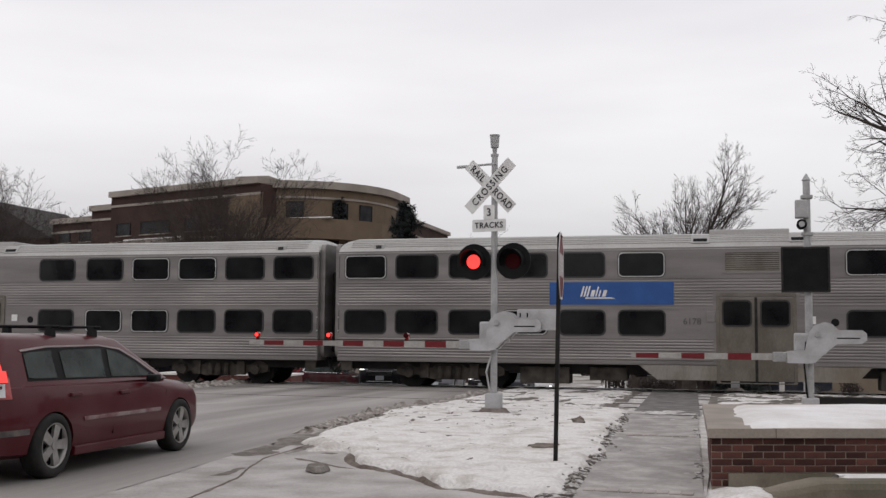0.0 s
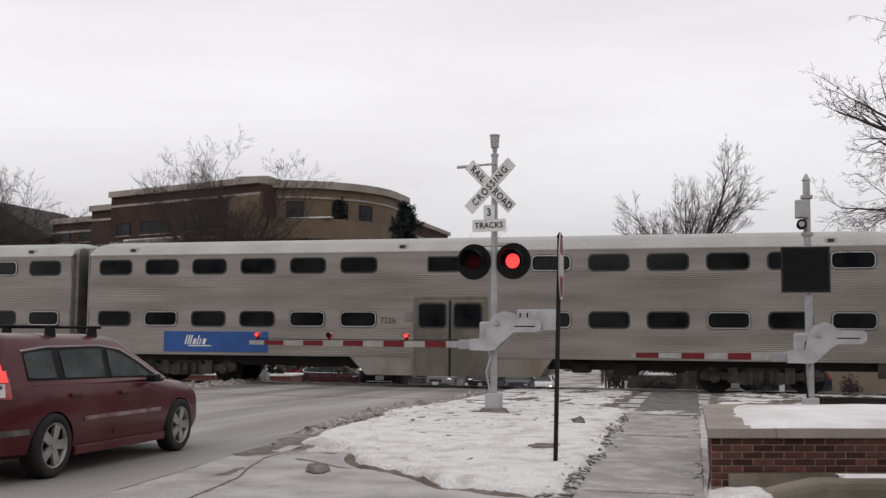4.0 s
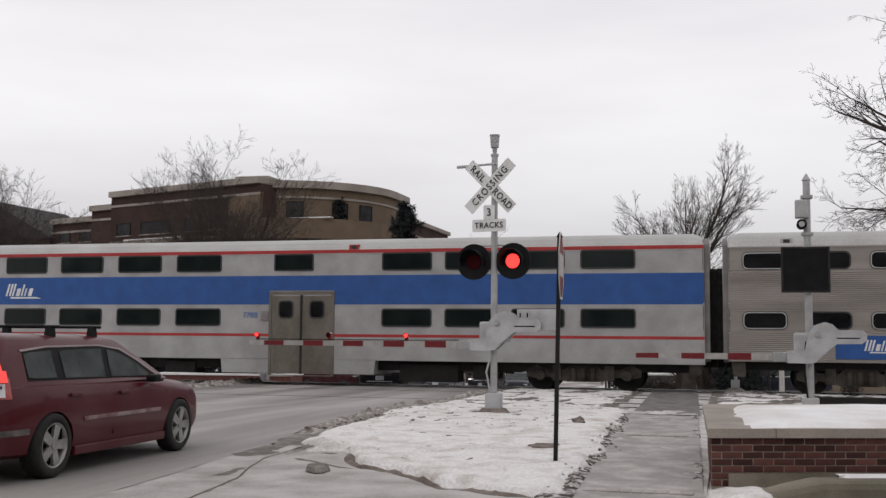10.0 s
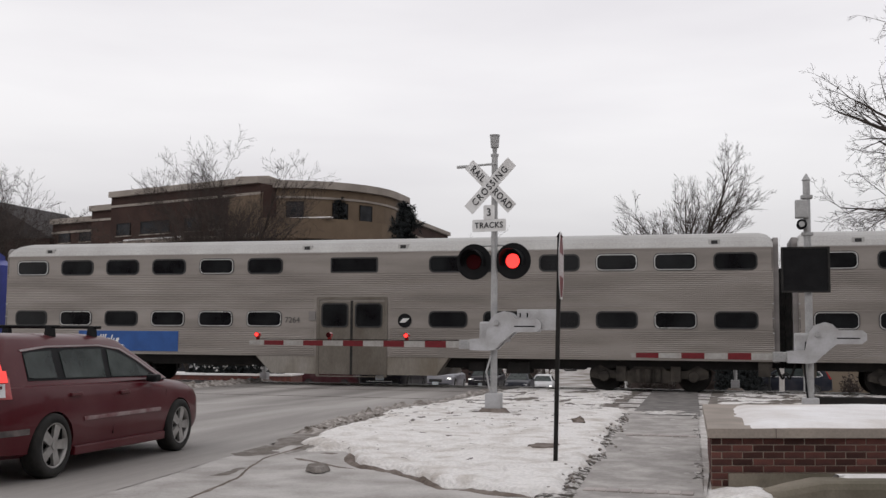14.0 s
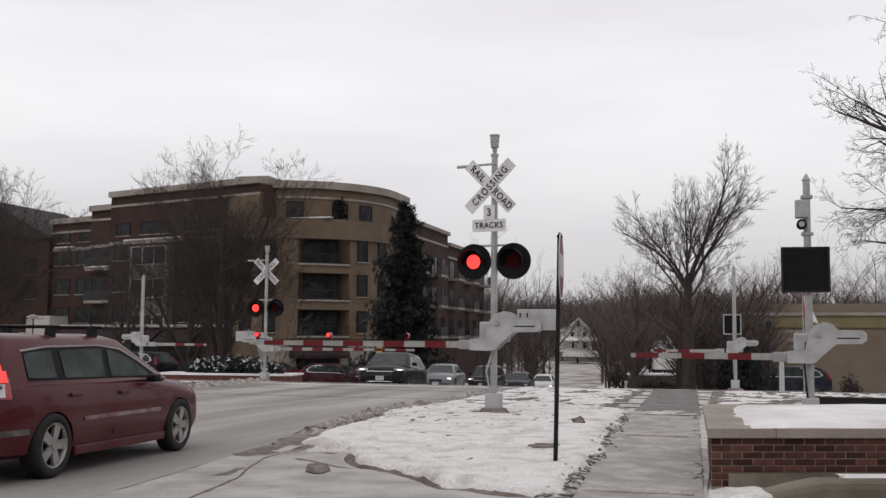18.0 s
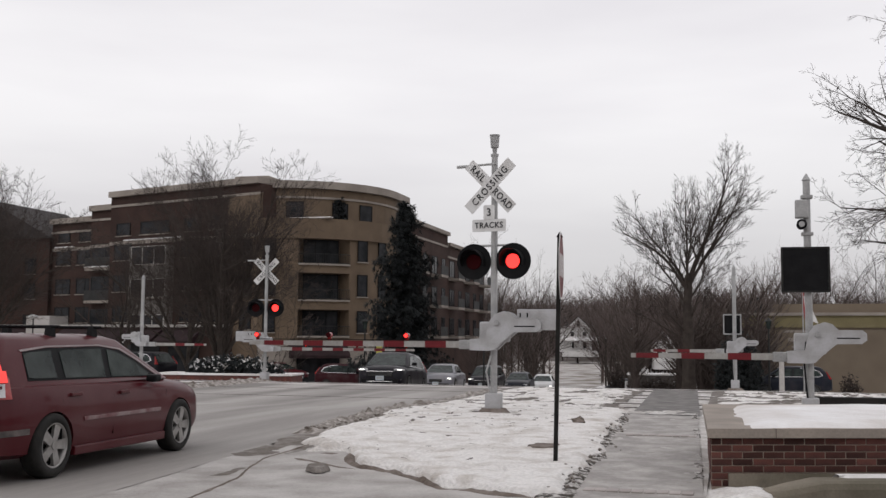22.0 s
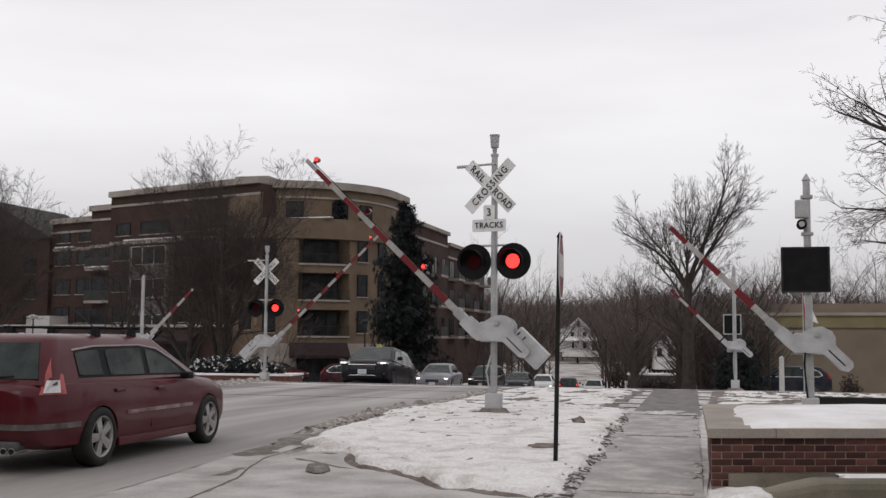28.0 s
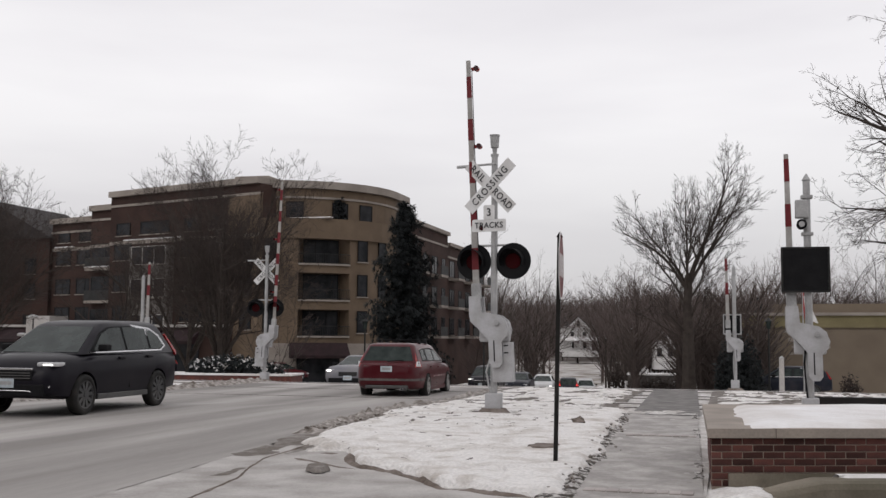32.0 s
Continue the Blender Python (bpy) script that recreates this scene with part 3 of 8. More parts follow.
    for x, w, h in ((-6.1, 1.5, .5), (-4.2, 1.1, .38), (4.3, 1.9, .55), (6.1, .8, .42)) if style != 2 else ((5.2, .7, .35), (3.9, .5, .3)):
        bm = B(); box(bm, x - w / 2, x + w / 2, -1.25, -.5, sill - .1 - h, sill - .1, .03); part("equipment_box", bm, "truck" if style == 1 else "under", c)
    if style == 2:
        bm = B(); cyl(bm, (-5.6, -.95, .78), (-3.7, -.95, .78), .20, seg=16); part("air_tank", bm, "truck", c)
    bm = B()
    for y in (-1.1, -.6):
        tube(bm, [(-7.2, y, sill - .28), (7.2, y, sill - .28)], .035, 6)
    for x in (-5, -3.4, 3.4, 5, 6.6):
        tube(bm, [(x, -1.1, sill - .02), (x, -1.1, sill - .34), (x + .3, -.8, sill - .34)], .025, 6)
    part("pipework", bm, "under", c)
    for s in (-1, 1):
        truck(c, s * 9.07)
        end_gear(c, L, 4.4, s)
        for k in range(4):
            bm = B(); box(bm, s * (L - .02) - .02, s * (L - .02) + .02, -HALF_W - .05, -HALF_W, 1.3 + k * .42, 1.34 + k * .42); part("grab_iron", bm, "galv", c)
        bm = B(); prism(bm, [(s * (L - .05), sill + .02), (s * (L - .45), sill + .02), (s * (L - .45), .5), (s * (L - .12), .5)], "y", -1.42, -1.36)
        part("step", bm, "truck", c)
    return c


def locomotive():
    c = thing("diesel_locomotive", "blue, black and silver passenger diesel locomotive with a red stripe", "locomotive")
    W = 1.53
    # carbody: black cab and engine room, blue rear end
    bm = B()
    prism(bm, [(-8.12, 1.55), (-8.12, 3.08), (-7.6, 3.16), (-7.36, 3.35), (-6.98, 4.2), (-6.9, 4.32), (5.0, 4.32), (5.0, 1.55)], "y", -W, W)
    part("carbody", bm, "black", c)
    bm = B()
    prism(bm, [(5.0, 1.55), (5.0, 4.32), (7.3, 4.32), (7.62, 4.1), (7.62, 1.55)], "y", -W, W)
    part("rear_body", bm, "loco_blue", c, "deep blue rear end")
    # tapered nose
    bm = B()
    plan = [(-8.12, -W), (-8.48, -1.12), (-8.60, -.6), (-8.60, .6), (-8.48, 1.12), (-8.12, W)]
    lo = [bm.verts.new((x, yy, 1.3)) for x, yy in plan]; md = [bm.verts.new((x, yy, 2.0)) for x, yy in plan]
    hi = [bm.verts.new((x + .17 * (x < -8.2), yy * .98, 3.04)) for x, yy in plan]; tp = [bm.verts.new((x + .30 * (x < -8.2), yy * .9, 3.10)) for x, yy in plan]
    for a, b in ((lo, md), (md, hi), (hi, tp)):
        for k in range(5):
            bm.faces.new((a[k], a[k + 1], b[k + 1], b[k]))
    bm.faces.new(tp); bm.faces.new(lo[::-1])
    nose = part("nose", bm, "black", c, "black snub nose")
    ang = math.atan2(-(W - 1.12), .36)
    ex, ey = math.cos(ang + math.pi), math.sin(ang + math.pi)
    mm = Matrix(((-.36 / .546, -.75, 0, -8.12), ((W - 1.12) / .546, -.66, 0, -W), (0, 0, 1, 0), (0, 0, 0, 1)))
    bm = B(); prism(bm, [(.02, 1.62), (.53, 1.62), (.46, 2.74), (.02, 2.74)], "y", .004, .03); part("nose_panel", bm, "loco_grey", nose, "silver nose corner panel", mm)
    for k in range(4):
        z = 1.5 + k * .34
        bm = B(); prism(bm, [(.03, max(z + .34, 1.63)), (.03, max(z + .50, 1.63)), (.49, max(min(z + .16, 2.7), 1.63)), (.50, max(min(z, 2.7), 1.63))], "y", .03, .042); part("nose_stripe", bm, "loco_red", nose, "red diagonal nose stripe", mm)
    bm = B()
    prof = [(-W - .014, 4.04), (-W - .014, 4.16), (-1.46, 4.46), (-1.1, 4.60), (-.5, 4.68), (0, 4.7), (.5, 4.68), (1.1, 4.60), (1.46, 4.46), (W + .014, 4.16), (W + .014, 4.04)]
    prism(bm, prof, "x", -6.96, 2.6)
    part("roof", bm, "car_white", c, "white roof panels")
    bm = B(); prism(bm, prof, "x", 2.6, 6.5); part("roof", bm, "loco_red", c, "red rear roof panel")
    bm = B(); prism(bm, [(q * .998, w if w > 4.1 else 4.2) for q, w in prof], "x", 6.5, 7.3); part("roof", bm, "loco_blue", c, "blue rear roof panel")
    y = -W

    def sheet(nm, pts, k, d=.006, lab=""):
        bm = B(); prism(bm, pts, "y", y - d, y + .01); return part(nm, bm, k, c, lab)
    sheet("upper_band", [(-7.3, 3.0), (4.2, 3.0), (5.2, 4.05), (-6.95, 4.05)], "black", .006, "black engine-room band")
    sheet("red_stripe", [(-8.12, 2.78), (5.6, 2.78), (5.75, 3.02), (-8.12, 3.02)], "loco_red", .01)
    sheet("rear_flash", [(4.3, 3.02), (5.75, 3.02), (6.9, 4.3), (5.4, 4.3)], "loco_red", .008, "orange-red diagonal flash")
    x0 = -8.12
    for x1, k in ((-5.4, "loco_grey"), (-4.7, "loco_grey"), (-4.0, "loco_silver_blue"), (-3.3, "loco_silver_blue"), (-2.6, "loco_pale"), (-1.8, "loco_pale"), (-.9, "loco_mid"), (.2, "loco_blue"), (2.2, "loco_blue"), (4.2, "loco_blue"), (6.0, "loco_blue")):
        bm = B(); box(bm, x0 + .008, x1 - .008, y - .012, y + .01, 1.66, 2.775, .004)
        part("side_panel", bm, k, c, "graded silver to blue side panel")
        x0 = x1
    bm = B(); box(bm, -8.55, 7.55, y - .02, y + .02, 1.52, 1.64, .004); part("sill_stripe", bm, "white_paint", c, "white sill stripe")
    slant_logo(c, .15, 1.98, .62, y - .012)
    slant_logo(c, -6.75, 1.80, .22, y - .012, "loco_blue")
    text_part("name_plate", "Village of\nProspect Heights", .15, "letter", c, pose(-6.28, y - .013, 2.5, 90))
    text_part("number", "178", .22, "white_paint", c, pose(6.05, y - .013, 3.1, 90))
    # cab windows and door
    f = window(c, -6.5, 3.42, .55, .5, .06, "tint", y=y - .008)
    f = window(c, -5.75, 3.62, .62, .62, .05, "tint", True, y=y - .008)
    bm = B(); prism(bm, [(-7.31, 3.5), (-7.0, 4.2), (-7.03, 4.21), (-7.35, 3.51)], "y", -1.2, 1.2); part("windscreen", bm, "tint", c)
    # grilles
    for a, b, z0, z1 in ((-4.4, -2.6, 4.12, 4.3), (-.4, 2.2, 4.12, 4.3)):
        bm = B(); box(bm, a, b, y - .03, y + .05, z0, z1); part("grille", bm, "black", c)
    bm = B(); prism(bm, [(2.5, 3.5), (3.9, 3.5), (4.3, 4.3), (2.5, 4.3)], "y", y - .012, y); part("radiator_screen", bm, "loco_grey", c)
    for x, w, h in ((-5.4, .9, .26), (-4.0, .55, .2), (.3, 1.4, .2), (3.2, 1.7, .22), (5.6, 1.5, .2)):
        bm = B(); box(bm, x - w / 2, x + w / 2, -.85, .85, 4.62, 4.68 + h, .06); part("roof_fan", bm, "black", c)
    bm = B()
    for yy in (-.25, 0, .25):
        cyl(bm, (-6.9, yy, 4.78), (-6.55, yy, 4.78), .07, .03, 10)
    box(bm, -6.75, -6.6, -.35, .35, 4.64, 4.74); part("horn", bm, "black", c)
    bm = B(); box(bm, -7.32, -6.9, -.75, .75, 4.12, 4.5, .05); part("headlight_box", bm, "loco_grey", c)
    bm = B(); box(bm, -7.35, -7.30, -.5, .5, 4.2, 4.42, .01); part("headlight", bm, "lens_clear", c)
    # hand rails and ladders
    for x, z0, z1 in ((-5.4, 1.7, 3.95), (-4.78, 1.7, 3.95), (-1.45, 1.7, 3.7)):
        bm = B(); tube(bm, [(x, y - .02, z0), (x, y - .07, z0 + .05), (x, y - .07, z1 - .05), (x, y - .02, z1)], .018, 6); part("grab_rail", bm, "white_paint", c)
    for z in (1.75, 2.02, 2.3):
        bm = B(); box(bm, -5.32, -4.86, y - .03, y + .0, z, z + .05); part("rung", bm, "black", c)
    for k in range(6):
        bm = B(); tube(bm, [(6.75, y - .01, 1.9 + k * .38), (6.8, y - .07, 1.88 + k * .38), (7.25, y - .07, 1.88 + k * .38), (7.3, y - .01, 1.9 + k * .38)], .016, 6); part("rung", bm, "white_paint", c)
    # flag decal and roundel
    bm = B(); box(bm, 5.55, 6.35, y - .016, y, 2.05, 2.5); fl = part("flag_decal", bm, "white_paint", c, "small striped flag decal")
    for k in range(4):
        bm = B(); box(bm, 5.55, 6.35, y - .02, y - .012, 2.06 + k * .12, 2.11 + k * .12); part("decal_stripe", bm, "red_stripe", fl)
    bm = B(); box(bm, 5.55, 5.88, y - .024, y - .014, 2.28, 2.5); part("decal_canton", bm, "loco_blue", fl)
    bm = B(); prism(bm, circle(5.0, 2.28, .18), "y", y - .018, y); part("roundel", bm, "white_paint", c)
    # nose rails
    bm = B(); tube(bm, [(-8.1, -1.3, 3.06), (-8.05, -1.3, 3.2), (-7.65, -1.3, 3.22), (-7.6, -1.3, 3.12)], .018, 6); part("nose_rail", bm, "white_paint", c)
    # underneath
    bm = B(); box(bm, -8.3, 7.5, -1.3, 1.3, 1.1, 1.56); part("underframe", bm, "under", c)
    bm = B(); box(bm, -2.2, 2.3, -1.4, 1.4, .25, 1.15, .12); part("fuel_tank", bm, "under", c)
    bm = B(); prism(bm, [(-8.5, .25), (-8.05, .2), (-8.05, 1.5), (-8.35, 1.5)], "y", -1.3, 1.3); part("pilot", bm, "black", c)
    for k in range(4):
        bm = B(); box(bm, -8.35, -7.95, -1.45, -1.2, .4 + k * .3, .44 + k * .3); part("step", bm, "white_paint", c)
    for s in (-5.1, 5.0):
        truck(c, s, .51, 2.75, True)
    bm = B(); box(bm, -8.95, -8.2, -.15, .15, .7, .98, .03); box(bm, 7.6, 8.3, -.15, .15, .7, .98, .03); part("coupler", bm, "under", c)
    return c


COACHES = [coach(1, "6178", seed=3), coach(1, "6086", seed=1), coach(2, "7226", seed=5), coach(2, "7226", seed=11), coach(2, "7255", seed=8), coach(3, "7788"), coach(2, "7201", seed=14), coach(2, "7264", seed=21)]
LOCO = locomotive()


def train_x(t):
    """How far the gap between the first two coaches has come by t seconds."""
    slack = float(np.interp(t, (0, 1, 2, 3.5, 6, 7, 8, 9, 10, 11, 12, 13, 14.4, 16.6, 18), (.20, .04, .06, .08, -.01, -.065, -.11, -.165, -.27, -.39, -.46, -.60, -.84, -.7, -.6)))
    return -12.37 + 10.2 * t + 0.14 * t * t + slack

# ---- crossing signals and gates ----
FLASH = 0.5955


def lamp_unit(parent, x, y, z, r=0.335, turn=0.0, lens=0.15):
    """A flashing-light unit: background disc, housing, hood and dark lens; returns the glowing insert."""
    u = B(); cyl(u, (0, .02, 0), (0, .045, 0), r, r, 32)
    back = part("background_disc", u, "black", parent, "round black signal background", pose(x, y, z, 0, 0, turn))
    u = B(); cyl(u, (0, .04, 0), (0, .24, 0), lens + .03, lens * .7, 20); part("housing", u, "black", back)
    u = B()
    n = 14
    for i in range(n):
        a0, a1 = math.pi * (-.12 + 1.24 * i / n), math.pi * (-.12 + 1.24 * (i + 1) / n)
        ro, ri, d = lens + .075, lens + .065, .30
        q = []
        for a in (a0, a1):
            dd = d * (.55 + .45 * max(0, math.sin(a)))
            q.append([(ro * math.cos(a), .02, ro * math.sin(a)), (ro * math.cos(a), .02 - dd, ro * math.sin(a)), (ri * math.cos(a), .02 - dd, ri * math.sin(a)), (ri * math.cos(a), .02, ri * math.sin(a))])
        va, vb = [u.verts.new(p) for p in q[0]], [u.verts.new(p) for p in q[1]]
        for k in range(4):
            u.faces.new((va[k], va[(k + 1) % 4], vb[(k + 1) % 4], vb[k]))
    bmesh.ops.remove_doubles(u, verts=u.verts, dist=.0005)
    part("hood", u, "black", back)
    u = B(); cyl(u, (0, .0, 0), (0, .02, 0), lens * .93, lens, 24); part("lens", u, "lens_dark", back)
    u = B(); cyl(u, (0, -.004, 0), (0, .004, 0), lens * .86, lens * .9, 24)
    g = part("glow", u, "lamp_red", back, "lit red lamp")
    return g


def gate_arm(parent, length, pivot, side, weights=True, lamps=(), turn=0.0, stripe=0.405, tip=0.31, casting=1.0):
    """The moving part of a gate: twin curved castings, counterweight, striped arm and its lamps. side -1: the arm lies towards -x."""
    k = casting
    bm = B()
    out = [(-.50, -.30), (-.21, -.28), (-.136, .034), (-.04, .153), (.13, .21), (.25, .177), (.35, .075), (.74, .075), (.81, .017), (.81, -.10), (.725, -.163), (.316, -.17), (.095, -.357), (-.04, -.493), (-.177, -.51), (-.50, -.503)]
    out = [(a * k * -side, b * k) for a, b in out]
    prism(bm, out, "y", -.20, -.13); prism(bm, out, "y", .13, .20)
    arm = part("gate_arm", bm, "gate_white", parent, "white counterweighted crossing gate arm with red stripes")
    bm = B(); cyl(bm, (0, -.24, 0), (0, .24, 0), .05, seg=12); part("pivot_bolt", bm, "galv", arm)
    bm = B(); prism(bm, [(.32 * k * -side, -.055), (.70 * k * -side, -.055), (.70 * k * -side, -.075), (.32 * k * -side, -.075)], "y", -.206, -.195); part("slot", bm, "black", arm)
    if weights:
        bm = B(); box(bm, .36 * -side, 1.08 * -side, -.12, .12, -.13, .245, .015)
        w = part("counterweight", bm, "gate_white", arm)
        for x in (.42, .55):
            bm = B(); box(bm, (x - .012) * -side, (x + .012) * -side, -.126, .126, .10, .18); part("notch", bm, "black", w)
    # the arm itself
    z0 = -.40 * k
    bm = B(); box(bm, side * .46, side * .74, -.06, .06, z0 - .085, z0 + .085, .01); part("arm_socket", bm, "galv", arm)
    bm = B()
    pts = [(.60, -.062), (length, -.04), (length, .04), (.60, .062)]
    prism(bm, [(side * a, z0 + b) for a, b in pts], "y", -.018, .018)
    part("arm_bar", bm, "arm_paint", arm, "white tapered arm")
    x = length - tip
    i = 0
    while x - stripe > .95:
        if i % 2 == 0:
            f = lambda q: .040 + .022 * (length - q) / (length - .86) + .002
            a, b = x - stripe * 1.0, x
            bm = B(); prism(bm, [(side * a, z0 - f(a)), (side * b, z0 - f(b)), (side * b, z0 + f(b)), (side * a, z0 + f(a))], "y", -.022, .022)
            part("stripe", bm, "stripe_red", arm, "red reflective stripe")
        x -= stripe
        i += 1
    glows = []
    for k2, lx in enumerate(lamps):
        bm = B(); cyl(bm, (0, -.05, 0), (0, .05, 0), .05, .05, 14); box(bm, -.03, .03, -.02, .02, -.10, -.03)
        at_ = pose(side * lx, 0, z0 + .155)
        part("arm_lamp", bm, "lens_red", arm, "small red arm lamp", at_)
        bm = B(); cyl(bm, (0, -.066, 0), (0, -.058, 0), .05, .05, 14); part("lamp_lens", bm, "lens_dark", arm, m=at_)
        bm = B(); cyl(bm, (0, -.0715, 0), (0, -.0665, 0), .037, .037, 14); g = part("lamp_glow", bm, "lamp_red", arm, "lit red lamp", at_); g["off"] = .0; glows.append(g)
    if lamps:
        bm = B(); tube(bm, [(side * .6, -.03, z0 + .08)] + [(side * q, -.028, z0 + .07) for q in sorted(lamps)], .008, 5); part("cable", bm, "black", arm)
    arm["pivot"] = list(pivot)
    arm.matrix_basis = pose(*pivot, 0, 0, turn)
    return arm, glows


def crossbuck(parent, z, y, count=True):
    for a, words in ((-45, "RAILROAD"), (45, "CROSSING")):
        bm = B(); box(bm, -.61, .61, -.006, .006, -.1143, .1143)
        yy = y - (.014 if a > 0 else 0)
        b = part("blade", bm, "white_paint", parent, "white crossbuck blade", pose(-.05, yy, z, 0, -a, 0))
        if a < 0:
            for w, dx in (("RAIL", -.345), ("ROAD", .345)):
                text_part("lettering", w, .185, "letter", b, pose(dx, -.012, -.005, 90), squeeze=.86, bold=.001, space=1.12)
        else:
            text_part("lettering", "CROSSING", .185, "letter", b, pose(0, -.012, -.005, 90), squeeze=.86, bold=.001, space=1.28)


def base_casting(parent):
    bm = B(); cyl(bm, (0, 0, -.05), (0, 0, .15), .42, .22, 18); part("foundation", bm, "mud", parent, "muddy concrete foundation")
    bm = B(); box(bm, -.14, .14, -.14, .14, .12, .42, .02); part("junction_base", bm, "gate_white", parent)
    for sx in (-.15, .15):
        for sy in (-.15, .15):
            bm = B(); cyl(bm, (sx, sy, .02), (sx, sy, .13), .018, seg=8); part("anchor_bolt", bm, "rail", parent)


GLOW_L, GLOW_R, GLOW_ON, ARMS = [], [], [], []


def road_signal(m, yaw, arm_side, arm_len, lamps, readable=True, arm_turn=0.0, height=4.79, label=""):
    """A road crossing signal: mast, crossbuck, track count, bell, two flashing lamps and a gate."""
    s = thing("crossing_signal", label or "grey mast with crossbuck, red flashers and a lowered gate", "crossing signal", m, group="level crossing signals")
    base_casting(s)
    bm = B(); cyl(bm, (0, 0, .3), (0, 0, height), .063, .058, 20); part("mast", bm, "galv", s)
    bm = B(); cyl(bm, (0, 0, height), (0, 0, height + .04), .075, seg=16); cyl(bm, (0, 0, height + .04), (0, 0, height + .16), .035, .05, 12)
    cyl(bm, (0, 0, height + .16), (0, 0, height + .38), .075, .09, 16); cyl(bm, (0, 0, height + .38), (0, 0, height + .40), .098, .098, 16)
    part("bell", bm, "galv", s)
    head = new("signal_head"); head.parent = s; head.matrix_basis = pose(0, 0, 0, 0, 0, yaw)
    bm = B(); cyl(bm, (-.74, -.05, height - .17), (.06, -.05, height - .15), .022, seg=8); cyl(bm, (-.74, -.05, height - .17), (-.4, -.05, height - .17), .03, .03, 8); part("bracket_bar", bm, "galv", head)
    crossbuck(head, height - .57, -.09 if readable else .10)
    if readable:
        bm = B(); prism(bm, rrect(-.07, height - 1.06, .22, .28, .03), "y", -.10, -.09); p = part("count_plate", bm, "white_paint", head, "white plate with the number of tracks")
        text_part("lettering", "3", .2, "letter", p, pose(-.07, -.108, height - 1.06, 90), bold=.001)
        bm = B(); prism(bm, rrect(-.07, height - 1.30, .67, .23, .03), "y", -.10, -.09); p = part("tracks_plate", bm, "white_paint", head, "white plate lettered TRACKS")
        text_part("lettering", "TRACKS", .15, "letter", p, pose(-.07, -.108, height - 1.30, 90), squeeze=.95, bold=.001, space=1.1)
    zl = height - 1.96
    bm = B(); cyl(bm, (-.36, .05, zl + .30), (.36, .05, zl + .30), .022, seg=8)
    cyl(bm, (-.30, .08, zl), (.30, .08, zl), .03, seg=10); part("cross_arm", bm, "galv", head)
    GLOW_L.append(lamp_unit(head, -.41, -.02, zl, turn=4)); GLOW_R.append(lamp_unit(head, .37, -.02, zl, turn=4))
    for o in list(head.children):
        o.matrix_basis = head.matrix_basis @ o.matrix_basis
        o.parent = s
    bpy.data.objects.remove(head)
    bm = B(); tube(bm, [(-.04, -.08, 1.1), (-.12, -.1, .8), (-.06, -.1, .5), (-.03, -.08, .38)], .018, 8); part("conduit", bm, "galv", s)
    bm = B(); box(bm, -.02 * arm_side - .28, -.02 * arm_side + .28, -.1, .1, 1.35, 1.72, .04); part("gate_mechanism", bm, "gate_white", s)
    arm, glows = gate_arm(s, arm_len, (.09 if arm_side < 0 else -.09, -.0, 1.70), arm_side, True, lamps, arm_turn)
    ARMS.append((s, arm, arm_side))
    GLOW_ON.append(glows[0]); GLOW_L.append(glows[1]); GLOW_R.append(glows[2])
    return s


def path_gate(m, arm_side, arm_len, board=True, height=4.25, label="", casting=1.0, weights=False, lift=0.0):
    """A footpath gate: mast, blank-out board and a short arm."""
    s = thing("pedestrian_gate", label or "grey mast with a black board and a short striped gate", "crossing gate", m, group="footpath gates")
    base_casting(s)
    bm = B(); cyl(bm, (0, 0, .3), (0, 0, height - .12), .068, .062, 20); cyl(bm, (0, 0, height - .12), (0, 0, height), .08, .01, 16); part("mast", bm, "galv", s)
    if board:
        bm = B(); box(bm, -.46, .36, -.16, -.10, 2.26, 3.06, .012); b = part("board", bm, "black", s, "square black blank-out sign", pose(0, 0, 0, 0, 0, 0))
        bm = B(); ring(bm, rrect(-.05, 2.66, .81, .80, .02), rrect(-.05, 2.66, .75, .74, .02), "y", -.175, -.158); part("board_rim", bm, "rubber", b)
        bm = B(); box(bm, -.20, .02, -.14, .06, 3.58, 3.90, .02); part("relay_box", bm, "galv", s)
        bm = B(); cyl(bm, (-.1, -.2, 3.46), (-.1, .02, 3.46), .09, .08, 16); p = part("bell", bm, "black", s, "black electronic bell")
        bm = B(); cyl(bm, (-.1, -.215, 3.46), (-.1, -.2, 3.46), .05, .05, 16); part("bell_mouth", bm, "galv", p)
        for z in (3.96, 3.3):
            bm = B(); box(bm, -.1, .1, -.09, .09, z - .03, z + .03, .01); part("clamp", bm, "galv", s)
    bm = B(); box(bm, -.26, .28, -.1, .1, 1.35 + lift, 1.72 + lift, .04); part("gate_mechanism", bm, "gate_white", s)
    bm = B(); tube(bm, [(-.06, -.1, 1.4), (-.1, -.1, 1.0), (-.05, -.08, .4)], .016, 8); part("conduit", bm, "black", s)
    arm, _ = gate_arm(s, arm_len, (.12 if arm_side < 0 else -.12, 0, 1.70 + lift), arm_side, weights, (), casting=casting, tip=.09)
    ARMS.append((s, arm, arm_side))
    return s


